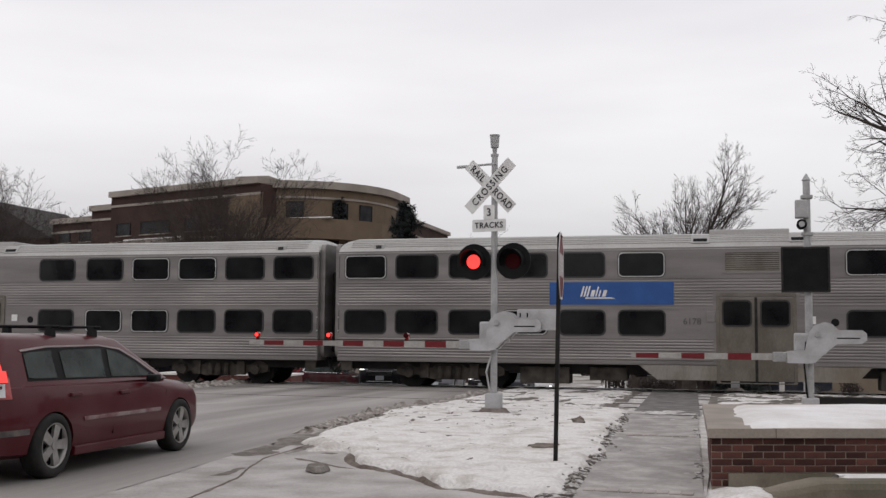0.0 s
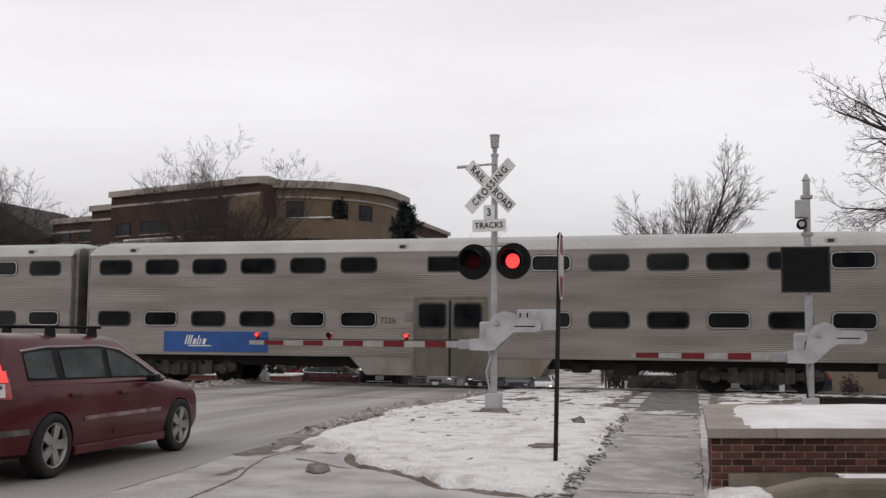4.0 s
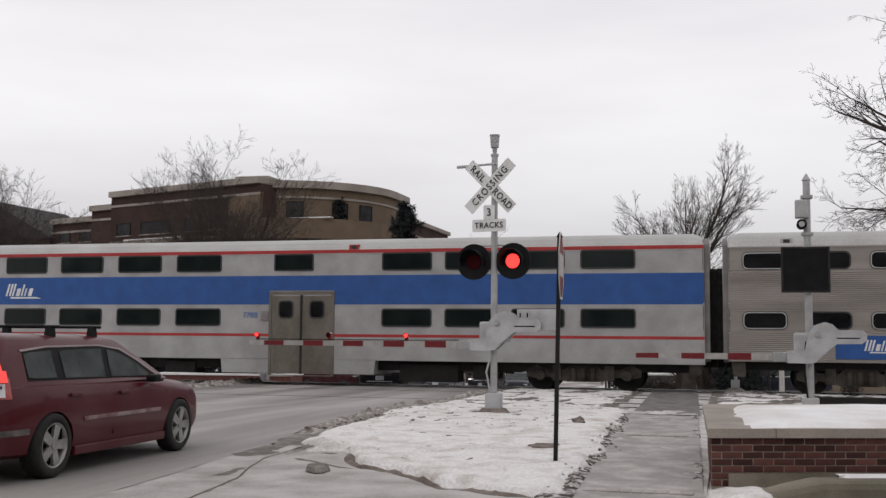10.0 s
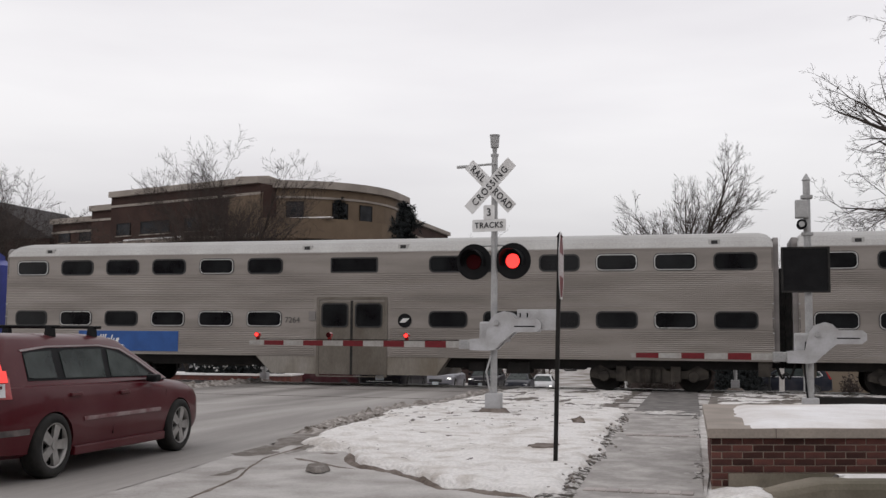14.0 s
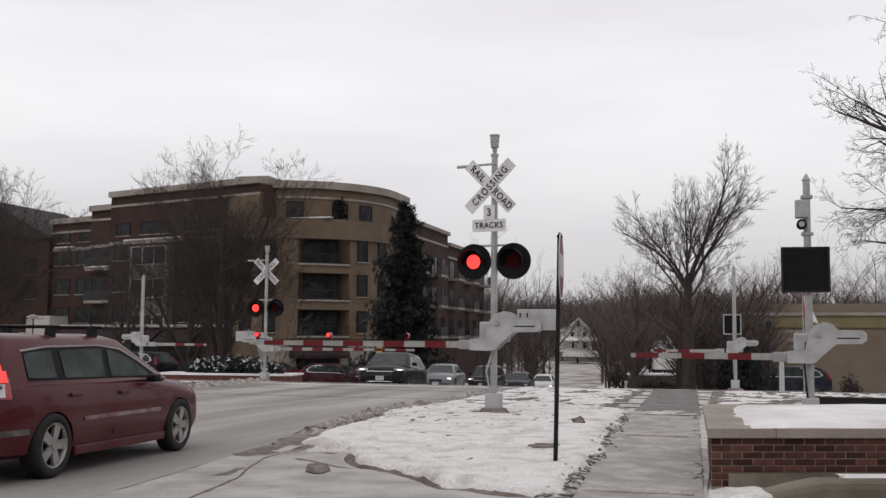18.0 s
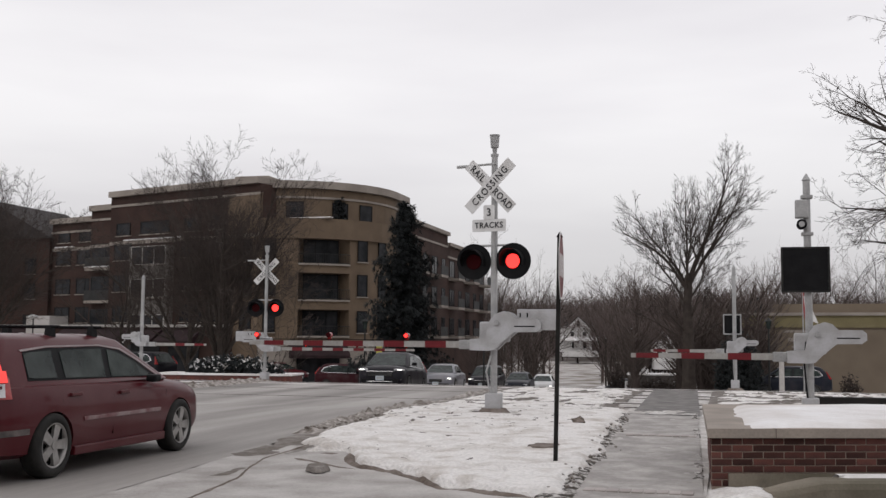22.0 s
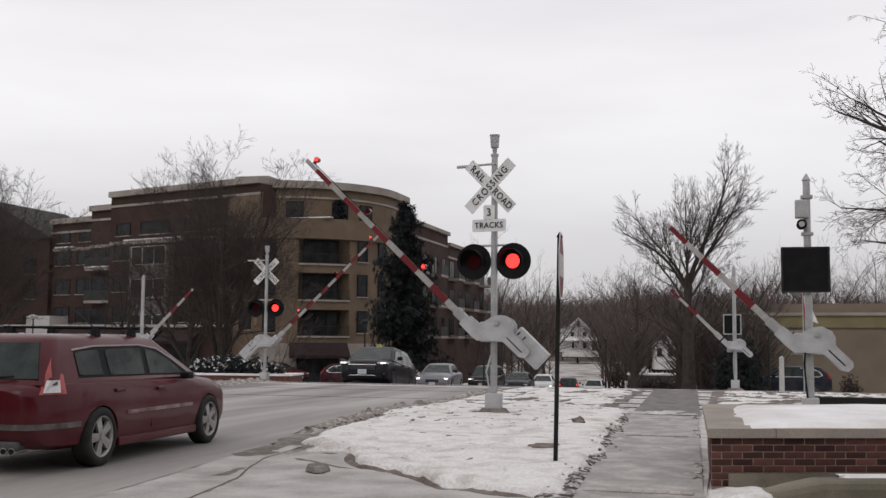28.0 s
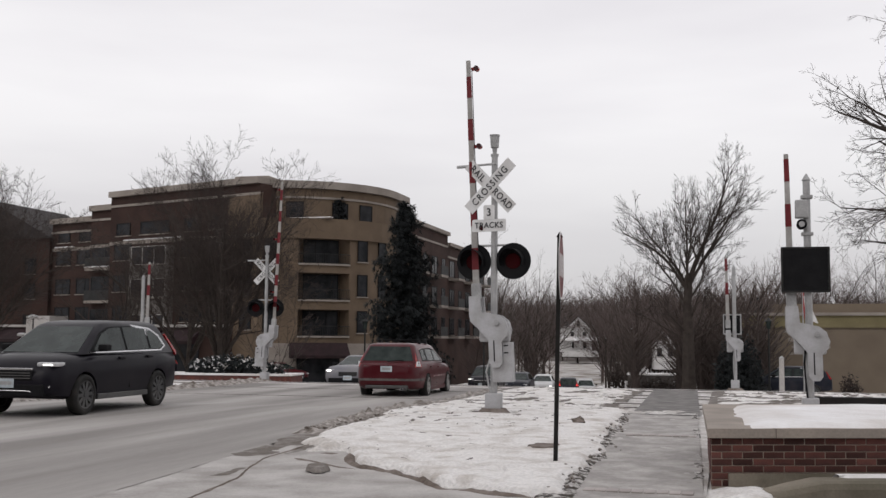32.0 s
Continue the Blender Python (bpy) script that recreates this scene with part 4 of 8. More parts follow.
NEAR = road_signal(pose(-4.13, 19.34, gz(19.34)), -10, -1, 4.95, (4.78, 3.30, 1.76), label="grey mast with white crossbuck, red flashers and a striped road gate")
FAR = road_signal(pose(-16.85, 37.62, -.34), 4, 1, 5.95, (5.65, 3.75, 1.75), readable=False, label="distant crossbuck mast with red flashers and a striped road gate")
path_gate(pose(1.40, 19.95, 0), -1, 3.22, height=4.38, lift=-.17, label="grey mast with square black sign and short striped gate")
FAR_PATH = path_gate(pose(.25, 37.6, -.34), -1, 2.9, False, 4.3, "distant grey mast with a short striped footpath gate", .8)
path_gate(pose(-22.2, 37.85, -.3), 1, 2.9, False, 4.1, "distant grey mast with a striped footpath gate", .8)

# thin steel post with a sign seen edge-on
s = thing("sign_post", "thin dark steel post with a traffic sign seen edge-on", "sign", pose(-1.83, 11.8, 0))
bm = B(); box(bm, -.022, .022, -.02, .02, -.05, 2.56)
part("post", bm, "under", s, m=pose(0, 0, 0, 0, 1.1, 0))
def octagon(r):
    return [(r * math.cos(math.radians(45 * k + 22.5)), r * math.sin(math.radians(45 * k + 22.5)) + 2.12) for k in range(8)]


bm = B(); prism(bm, octagon(.40), "x", -.004, .0)
d = part("sign_plate", bm, "galv", s, "octagonal plate, red with a pale rim", pose(.07, -.03, .1, 0, 0, 4.6))
bm = B(); prism(bm, octagon(.385), "x", .0005, .003); part("sign_face", bm, "stripe_red", d)
bm = B(); ring(bm, octagon(.398), octagon(.372), "x", .001, .0045); part("sign_rim", bm, "white_paint", d)
for k in range(4):
    bm = B(); box(bm, .002, .0045, -.27 + .15 * k, -.17 + .15 * k, 2.0, 2.25); part("sign_bar", bm, "white_paint", d)
bm = B(); prism(bm, [(-.035, 2.54), (.035, 2.54), (.0, 2.60)], "y", -.03, .03); part("post_cap", bm, "under", s, m=pose(.05, 0, 0))

bm = B(); box(bm, -.36, .22, .08, .11, 1.95, 2.62, .01); b = part("sign_back", bm, "black", FAR_PATH, "dark square sign back")
bm = B(); ring(bm, rrect(-.07, 2.285, .60, .69, .02), rrect(-.07, 2.285, .52, .61, .02), "y", .07, .12); part("sign_rim", bm, "galv", b, "pale metal sign rim")

# ---- road vehicles ----
def paint(name, col, dirt=(0.30, 0.27, 0.25), amount=0.35, gloss=.25):
    """Car paint under a film of road salt."""
    m = mat(name, col, 0.34, 0.0, col2=tuple(a * (1 - amount) + b * amount for a, b in zip(col, dirt)), scale=1.8, fine=35, bump=0.02, dist=0.002, grain=0.06, contrast=(0.4, 0.75), spec=.16 if gloss > .2 else .10)
    m.node_tree.nodes["Principled BSDF"].inputs["Coat Weight"].default_value = gloss
    return m


M["p_red"] = paint("dusty_dark_red_paint", (0.062, 0.004, 0.008), (0.16, 0.09, 0.09), 0.2, gloss=.22)
M["p_black"] = paint("dusty_black_paint", (0.009, 0.008, 0.012), amount=0.02, gloss=.06)
M["p_silver"] = paint("dusty_silver_grey_paint", (0.16, 0.16, 0.18), amount=0.3)
M["p_maroon"] = paint("maroon_paint", (0.038, 0.006, 0.010), amount=0.08, gloss=.1)
M["p_blue"] = paint("dark_blue_paint", (0.010, 0.012, 0.020), amount=0.06, gloss=.1)
M["p_white"] = paint("white_car_paint", (0.55, 0.55, 0.56), amount=0.3)
M["trim_dull"] = mat("dull_window_trim", (0.30, 0.25, 0.25), 0.4, 0.3, bump=0)
M["tail_pink"] = mat("dusty_red_lens", (0.34, 0.055, 0.055), 0.25, col2=(0.28, 0.06, 0.06), bump=0)
M["bumper_salt"] = mat("salted_bumper_trim", (0.05, 0.045, 0.044), 0.7, col2=(0.13, 0.11, 0.105), scale=6, bump=0.05)
M["car_glass"] = mat("car_glass", (0.010, 0.016, 0.015), 0.06, bump=0, col2=(0.032, 0.042, 0.039), scale=3.5, spec=0.2)
M["rim"] = mat("dirty_alloy", (0.36, 0.35, 0.34), 0.4, 0.5, col2=(0.25, 0.24, 0.23), scale=8, bump=0.03)
M["plastic"] = mat("grey_plastic", (0.05, 0.05, 0.052), 0.6, col2=(0.09, 0.088, 0.085), bump=0.08)
M["chrome"] = mat("chrome_trim", (0.62, 0.62, 0.63), 0.22, 0.9, bump=0)
M["salt"] = mat("salt_film_trim", (0.26, 0.20, 0.20), 0.7, col2=(0.14, 0.05, 0.055), scale=5, bump=0.05)
M["plate"] = mat("number_plate", (0.50, 0.56, 0.60), 0.5, bump=0)


def lathe(bm, prof, seg=28):
    """Revolves (y, r) about the y axis."""
    rows = []
    for i in range(seg):
        a = 2 * math.pi * i / seg
        rows.append([bm.verts.new((r * math.cos(a), y, r * math.sin(a))) for y, r in prof])
    n = len(prof)
    for i in range(seg):
        a, b = rows[i], rows[(i + 1) % seg]
        for k in range(n):
            bm.faces.new((a[k], a[(k + 1) % n], b[(k + 1) % n], b[k]))


def wheel(parent, x, y, r, side, spokes=5, rim_mat="rim"):
    bm = B()
    w = .105
    lathe(bm, [(-w, r * .70), (-w, r * .90), (-w * .8, r * .985), (-w * .4, r), (w * .4, r), (w * .8, r * .985), (w, r * .90), (w, r * .70)])
    t = part("wheel", bm, "rubber", parent, "black tyre", pose(x, y, r), smooth=True)
    o = side
    bm = B(); lathe(bm, [(o * w * .95, r * .715), (o * w * .98, r * .66), (o * w * .5, r * .63), (-o * w * .6, r * .63), (-o * w * .6, r * .72)]); part("rim", bm, rim_mat, t, smooth=True)
    bm = B(); cyl(bm, (0, o * w * .1, 0), (0, o * w * .15, 0), r * .64, seg=24); part("brake_disc", bm, "black", t)
    bm = B()
    for k in range(spokes):
        a = 2 * math.pi * k / spokes
        ca, sa = math.cos(a), math.sin(a)
        def pt(u, v):
            return (u * ca - v * sa, u * sa + v * ca)
        wd = r * (.17 if spokes < 6 else .10)
        prism(bm, [pt(r * .10, -wd * .7), pt(r * .69, -wd), pt(r * .69, wd), pt(r * .10, wd * .7)], "y", o * w * .55, o * w * .86)
    part("spokes", bm, rim_mat, t)
    bm = B(); cyl(bm, (0, o * w * .5, 0), (0, o * w * .95, 0), r * .17, r * .13, 14); part("hub", bm, rim_mat, t)
    return t


def loft(bm, rows, cap=True):
    vs = [[bm.verts.new(p) for p in r] for r in rows]
    n = len(rows[0])
    for a, b in zip(vs[:-1], vs[1:]):
        for i in range(n):
            bm.faces.new((a[i], a[(i + 1) % n], b[(i + 1) % n], b[i]))
    if cap:
        bm.faces.new(vs[0][::-1]); bm.faces.new(vs[-1])


def carve(ob, cutter_bm):
    """Cuts the wheel arches out of a body and keeps the result as its mesh."""
    cut = part("cutter", cutter_bm, "black")
    mod = ob.modifiers.new("arch", "BOOLEAN")
    mod.operation, mod.object, mod.solver = "DIFFERENCE", cut, "EXACT"
    dg = bpy.context.evaluated_depsgraph_get()
    me = bpy.data.meshes.new_from_object(ob.evaluated_get(dg))
    ob.modifiers.clear()
    ob.data = me
    bpy.data.objects.remove(cut)


def car(spec, label, m=None, group=""):
    """A road car from a table of stations: body, cabin, glass, wheels, lamps and trim. It points along +x."""
    S = spec
    c = thing(S.get("name", "car"), label, S.get("cat", "car"), m, group=group)
    p, h, wr, tr = S["paint"], S["wb"] / 2, S["wheel"], S["track"]
    rows = []
    for x, zb, zs, zt, w in S["body"]:
        zm = zb + (zs - zb) * .45
        half = [(w * .80, zb), (w * .955, zb + .05), (w * .99, zb + (zm - zb) * .6), (w, zm), (w * .992, zs - .16 * (zs - zb)), (w * .955, zs - .03), (w * .86, zs + (zt - zs) * .35), (w * .5, zt - (zt - zs) * .12), (w * .0, zt)]
        ring_ = half + [(-a, b) for a, b in half[-2::-1]]
        rows.append([(x, a, b) for a, b in ring_])
    bm = B(); loft(bm, rows)
    bmesh.ops.recalc_face_normals(bm, faces=bm.faces)
    body = part("body", bm, p, c)
    cut = B()
    for x in (-h, h):
        for sy in (-1, 1):
            cyl(cut, (x, sy * (tr - .16), wr), (x, sy * 1.2, wr), wr * 1.14, wr * 1.14, 28)
    carve(body, cut)
    body.data.polygons.foreach_set("use_smooth", [True] * len(body.data.polygons))
    body.data.set_sharp_from_angle(angle=radians(38))
    bm = B(); box(bm, -h - .2, h + .3, -tr + .19, tr - .19, S["clear"] + .05, S["clear"] + .3); part("underbody", bm, "black", c)
    # cabin
    G = S["cabin"]
    xr0, xr1, xf0, xf1, zb, zr, wb, wt = (G[k] for k in ("xr0", "xr1", "xf0", "xf1", "zb", "zr", "wb", "wt"))
    lev = [(0, 0, .16), (.5, 0, .16), (.86, 0, .16), (.95, .05, .16), (1.0, .16, .16)]
    rows = []
    for f, inset, r in lev:
        a, b = xr0 + (xr1 - xr0) * f + inset * 1.2, xf0 + (xf1 - xf0) * f - inset * 2.0
        w = wb + (wt - wb) * f - inset
        rows.append([(q[0], q[1], zb + (zr - zb) * f) for q in rrect((a + b) / 2, 0, b - a, 2 * w, r, 3)])
    bm = B(); loft(bm, rows)
    cab = part("cabin", bm, p, c, smooth=True)
    cab.data.set_sharp_from_angle(angle=radians(50))
    zof = lambda z: (z - zb) / (zr - zb)
    yside = lambda z: wb + (wt - wb) * zof(z)

    def side_glass(nm, pts, k, d=.008, parent=None, name_label=""):
        for sy in (-1, 1):
            bm = B()
            a = [bm.verts.new((x, sy * (yside(z) + d), z)) for x, z in pts]
            b = [bm.verts.new((x, sy * (yside(z) - .01), z)) for x, z in pts]
            n = len(pts)
            for i in range(n):
                bm.faces.new((a[i], a[(i + 1) % n], b[(i + 1) % n], b[i]))
            bm.faces.new(a); bm.faces.new(b[::-1])
            part(nm, bm, k, parent or c, name_label)
    side_glass("window_surround", S["dlo"], S.get("dlo_mat", "black"), .004)
    if "dlo_trim" in S:
        side_glass("window_trim", S["dlo_trim"], S.get("trim_mat", "chrome"), .006)
    for pts in S["windows"]:
        side_glass("side_window", pts, "car_glass", .012)

    def end_glass(nm, x0, z0, x1, z1, w0, w1, d):
        bm = B()
        v = [bm.verts.new(q) for q in ((x0 + d, -w0, z0), (x0 + d, w0, z0), (x1 + d, w1, z1), (x1 + d, -w1, z1), (x0 - d, -w0, z0), (x0 - d, w0, z0), (x1 - d, w1, z1), (x1 - d, -w1, z1))]
        for f in ((0, 1, 2, 3), (7, 6, 5, 4), (0, 4, 5, 1), (1, 5, 6, 2), (2, 6, 7, 3), (3, 7, 4, 0)):
            bm.faces.new([v[i] for i in f])
        return part(nm, bm, "car_glass", c)
    f0, f1 = .06, .80
    end_glass("windscreen", xf0 + (xf1 - xf0) * f0, zb + (zr - zb) * f0, xf0 + (xf1 - xf0) * f1, zb + (zr - zb) * f1, wb - .10, wt - .06, .012)
    f0 = S.get("rear_f0", .10)
    rw = end_glass("rear_window", xr0 + (xr1 - xr0) * f0, zb + (zr - zb) * f0, xr0 + (xr1 - xr0) * .82, zb + (zr - zb) * .82, wb - .13, wt - .08, .012)
    # wheels
    for x in (-h, h):
        for sy in (-1, 1):
            S.setdefault("made", []).append(wheel(c, x, sy * (tr - .09), wr, sy, S.get("spokes", 5), S.get("rim", "rim")))
    # seams, handles, mirrors
    wmax = max(r[4] for r in S["body"])
    zs_ = S["seam_z"]
    for x in S["seams"]:
        for sy in (-1, 1):
            bm = B(); ws = float(np.interp(x, [r[0] for r in S["body"]], [r[4] for r in S["body"]])); box(bm, x - .002, x + .002, sy * (ws - .05), sy * (ws * .994), zs_[0] + .06, zs_[1] - .13); part("door_seam", bm, "black", c)
    for x, z in S["handles"]:
        for sy in (-1, 1):
            bm = B(); box(bm, x - .10, x + .10, sy * (wmax - .04), sy * (wmax + .022), z - .02, z + .02, .01); part("door_handle", bm, p, c)
    for sy in (-1, 1):
        mx, mz = S["mirror"]
        km = S.get("mirror_size", 1.0); bm = B(); box(bm, mx - .10 * km, mx + .10 * km, sy * (wb + .06), sy * (wb + .06 + .17 * km), mz - .05 * km, mz + .07 * km, .03); part("wing_mirror", bm, S.get("mirror_mat", "black"), c)
    for sy in (-1, 1):
        if "mould" in S:
            a, b, z = S["mould"]
            bm = B(); box(bm, a, b, sy * (wmax - .03), sy * (wmax + .014), z - .022, z + .022, .006); part("side_moulding", bm, "salt", c, "salt-caked side moulding")
        bm = B(); box(bm, -h + wr * 1.18, h - wr * 1.18, sy * (wmax - .10), sy * (wmax - .004), S["clear"], S["clear"] + .10, .015); part("sill", bm, S.get("sill", p), c)
    # lamps, plates, bumpers
    xf, xb = S["body"][-1][0], S["body"][0][0]
    for sy in (-1, 1):
        (ax, ay, az), (bx, by, bz) = S["head_box"]
        bm = B(); box(bm, ax, bx, sy * ay, sy * by, az, bz, .03); hl = part("headlight", bm, "lens_clear", c)
        if S.get("lit"):
            bm = B(); box(bm, bx - .03, bx + .012, sy * (ay + (by - ay) * .35), sy * (ay + (by - ay) * .85), az + .02, bz - .03, .012); part("headlight_beam", bm, "head", hl, "lit headlight")
        bm = B()
        bx_ = [r[0] for r in S["body"]]; bw_ = [r[4] for r in S["body"]]

        def flush(nm, pts, k, parent, out, lab=""):
            """A lens that follows the flank and the corner of the body."""
            bm = B()
            yo = [min(yside(z) if z > zb else 9, float(np.interp(x + .03, bx_, bw_))) + out - (.03 if z > zb + .1 else 0) for x, z in pts]
            a = [bm.verts.new((x, sy * y, z)) for (x, z), y in zip(pts, yo)]
            b = [bm.verts.new((x, sy * (y - .13 + .09 * max(0, min(1, (z - pts[0][1]) / .45))), z)) for (x, z), y in zip(pts, yo)]
            n = len(pts)
            for i in range(n):
                bm.faces.new((a[i], a[(i + 1) % n], b[(i + 1) % n], b[i]))
            bm.faces.new(a); bm.faces.new(b[::-1])
            return part(nm, bm, k, parent, lab)
        pts = S["tail"]
        tl = flush("tail_light", pts, S.get("tail_mat", "lens_red"), c, .006)
        if "reverse" in S:
            q = S["reverse"]
            flush("reversing_lamp", q, "lens_clear", tl, .010, "clear lower lens")
        if S.get("brake"):
            q = S["brake"]
            S.setdefault("lamps", []).append((sy, flush("brake_lamp", [(q[0], q[2]), (q[1], q[2]), (q[1] + (q[3] - q[2]) * .35, q[3]), (q[0] + (q[3] - q[2]) * .42, q[3])], "tail_red", tl, .014, "glowing brake lamp")))
    px, pz = S["rear_plate"]
    bm = B(); box(bm, px - .008, px + .004, -.15, .15, pz - .074, pz + .074); pl = part("number_plate", bm, "plate", c)
    bm = B(); box(bm, px - .011, px - .006, -.11, .11, pz - .03, pz + .03); part("plate_bar", bm, "galv", pl)
    px, pz = S["front_plate"]
    bm = B(); box(bm, px - .004, px + .01, -.155, .155, pz - .078, pz + .078); pl = part("number_plate", bm, "plate", c)
    bm = B(); box(bm, px + .006, px + .014, -.11, .11, pz - .03, pz + .03); part("plate_bar", bm, "galv", pl)
    a, b, z0, z1, w = S["grille"]
    bm = B(); box(bm, a, b, -w, w, z0, z1, .03); gr = part("grille", bm, "black", c)
    for k in range(3):
        bm = B(); z = z0 + (z1 - z0) * (k + 1) / 4; box(bm, b - .01, b + .008, -w * .92, w * .92, z - .008, z + .008); part("grille_bar", bm, "plastic", gr)
    if "grille_trim" in S:
        z = S["grille_trim"]; bm = B(); box(bm, b - .02, b + .018, -w * 1.02, w * 1.02, z - .018, z + .018, .008); part("grille_trim", bm, "chrome", c)
    a, b, z0, z1, w = S["lower"]
    bm = B(); box(bm, a, b, -w, w, z0, z1, .02); part("lower_intake", bm, "black", c)
    a, b, z0, z1, w = S["rear_lower"]
    bm = B(); box(bm, a, b, -w, w, z0, z1, .03); part("rear_valance", bm, "plastic", c)
    if "hoop" in S:
        x1, za, zc = S["hoop"]
        xs_ = [r[0] for r in S["body"] if r[0] < x1] + [x1]
        ws_ = [float(np.interp(x, bx_, bw_)) * .985 + .012 for x in xs_]
        outer = [(x, -w) for x, w in zip(xs_[::-1], ws_[::-1])] + [(x, w) for x, w in zip(xs_, ws_)]
        outer = [(x - (.012 if x < xs_[1] + .01 else 0), y) for x, y in outer]
        inner = [(x + .06, y * .93) for x, y in outer[::-1]]
        bm = B(); prism(bm, outer + inner, "z", za, zc); part("bumper_strip", bm, "bumper_salt", c, "salt-caked bumper strip")
        # tailgate: seams, handle bar, wiper, exhaust pipes
        xg = S["body"][0][0]
        for sy in (-1, 1):
            bm = B(); tube(bm, [(xg + .035, sy * .60, .56), (xg + .03, sy * .62, .72), (xg + .075, sy * .63, .86)], .005, 6); part("tailgate_seam", bm, "black", c)
        bm = B(); box(bm, xg + .015, xg + .09, -.60, .60, .862, .885, .006); part("tailgate_handle", bm, "bumper_salt", c)
        bm = B(); tube(bm, [(xg + .09, .0, .99), (xg + .10, -.18, 1.01), (xg + .115, -.42, 1.03)], .012, 6); part("rear_wiper", bm, "black", c)
        for y in (-.40, -.49):
            bm = B(); cyl(bm, (xg + .02, y, .255), (xg + .25, y, .265), .038, seg=14); part("exhaust_pipe", bm, "chrome", c)
            bm = B(); cyl(bm, (xg + .015, y, .255), (xg + .03, y, .255), .03, seg=12); part("exhaust_bore", bm, "black", c)
    if "lower_trim" in S:
        xq, zq, wq = S["lower_trim"]
        bm = B(); tube(bm, [(xq - .09, -wq, zq + .08), (xq - .03, -wq * .8, zq - .06), (xq + .01, -wq * .55, zq), (xq + .02, 0, zq + .005), (xq + .01, wq * .55, zq), (xq - .03, wq * .8, zq - .06), (xq - .09, wq, zq + .08)], .013, 8); part("bumper_trim", bm, "chrome", c, "chrome bumper trim")
    if S.get("rack"):
        for x in S["rack"]:
            bm = B(); cyl(bm, (x, -wt - .04, zr + .075), (x, wt + .04, zr + .075), .016, seg=8); b_ = part("roof_bar", bm, "black", c)
            for sy in (-1, 1):
                bm = B(); prism(bm, [(x - .055, zr - .04), (x + .055, zr - .04), (x + .03, zr + .085), (x - .03, zr + .085)], "y", sy * (wt - .10), sy * (wt - .03)); part("bar_foot", bm, "black", b_)
    if S.get("rails"):
        for sy in (-1, 1):
            bm = B(); tube(bm, [(S["rails"][0], sy * (wt - .06), zr - .03), (S["rails"][0] + .12, sy * (wt - .06), zr + .035), (S["rails"][1] - .12, sy * (wt - .06), zr + .035), (S["rails"][1], sy * (wt - .06), zr - .03)], .014, 8); part("roof_rail", bm, "black", c)
    if "zscale" in S:
        k = Matrix.Diagonal((1, 1, S["zscale"], 1))
        for o in c.children_recursive:
            if o.name.split(".")[0] not in ("wheel", "rim", "brake_disc", "spokes", "hub"):
                o.data.transform(k)
    return c


WAGON = dict(name="estate_car", cat="car", paint="p_red", wb=2.675, wheel=.318, track=.88, clear=.19, spokes=5,
    body=((-2.385, .44, .86, .89, .58), (-2.36, .38, .89, .91, .665), (-2.30, .32, .92, .945, .73), (-2.18, .26, .95, .975, .795), (-1.95, .24, .97, 1.0, .855), (-1.3, .21, .965, 1.0, .882), (-.4, .20, .95, .98, .882), (.6, .20, .93, .96, .88),
          (1.1, .20, .905, .97, .876), (1.55, .21, .86, .93, .868), (1.82, .22, .79, .87, .845), (1.99, .24, .71, .78, .78), (2.08, .28, .62, .67, .68), (2.13, .36, .54, .57, .53)),
    cabin=dict(xr0=-2.27, xr1=-1.93, xf0=1.22, xf1=.18, zb=.94, zr=1.485, wb=.80, wt=.60),
    dlo=((-1.66, 1.0), (.86, .975), (.50, 1.17), (.2, 1.295), (-.2, 1.34), (-1.2, 1.33), (-1.62, 1.295)),
    dlo_trim=((-1.64, 1.297), (-1.2, 1.337), (-.2, 1.347), (.2, 1.302), (.50, 1.177), (.88, .98), (.92, .985), (.53, 1.192), (.22, 1.319), (-.2, 1.364), (-1.2, 1.355), (-1.66, 1.315)),
    windows=(((-1.64, 1.04), (-1.57, 1.025), (-1.17, 1.02), (-1.15, 1.305), (-1.55, 1.285), (-1.62, 1.26)), ((-1.02, 1.015), (-.26, 1.0), (-.2, 1.315), (-.92, 1.31), (-1.0, 1.285)), ((-.14, 1.0), (.72, .985), (.42, 1.165), (.14, 1.265), (-.08, 1.305))),
    seams=(-.22, .98, -1.2), seam_z=(.30, .93), handles=((-.98, .84), (-.02, .82)), mirror=(.56, .95), mirror_size=.75, mould=(-.82, .82, .57),
    head_box=((1.75, .48, .60), (2.02, .74, .73)), tail=((-2.29, .84), (-2.0, .84), (-1.84, 1.30), (-1.93, 1.33), (-2.15, 1.06)), tail_y=(.64, .785), brake=(-2.16, -1.985, 1.00, 1.24), reverse=((-2.27, .86), (-2.08, .86), (-2.03, .99), (-2.19, .99)),
    hoop=(-1.72, .475, .535), trim_mat="trim_dull", tail_mat="tail_pink", rear_plate=(-2.392, .79), front_plate=(2.14, .42), grille=(1.95, 2.12, .48, .60, .35), lower=(1.95, 2.13, .26, .36, .6), rear_lower=(-2.365, -2.2, .27, .36, .56), zscale=.955, rack=(-.95, -.15), rear_f0=.12)
RED = car(WAGON, "dirty dark-red estate car with roof bars waiting at the crossing")

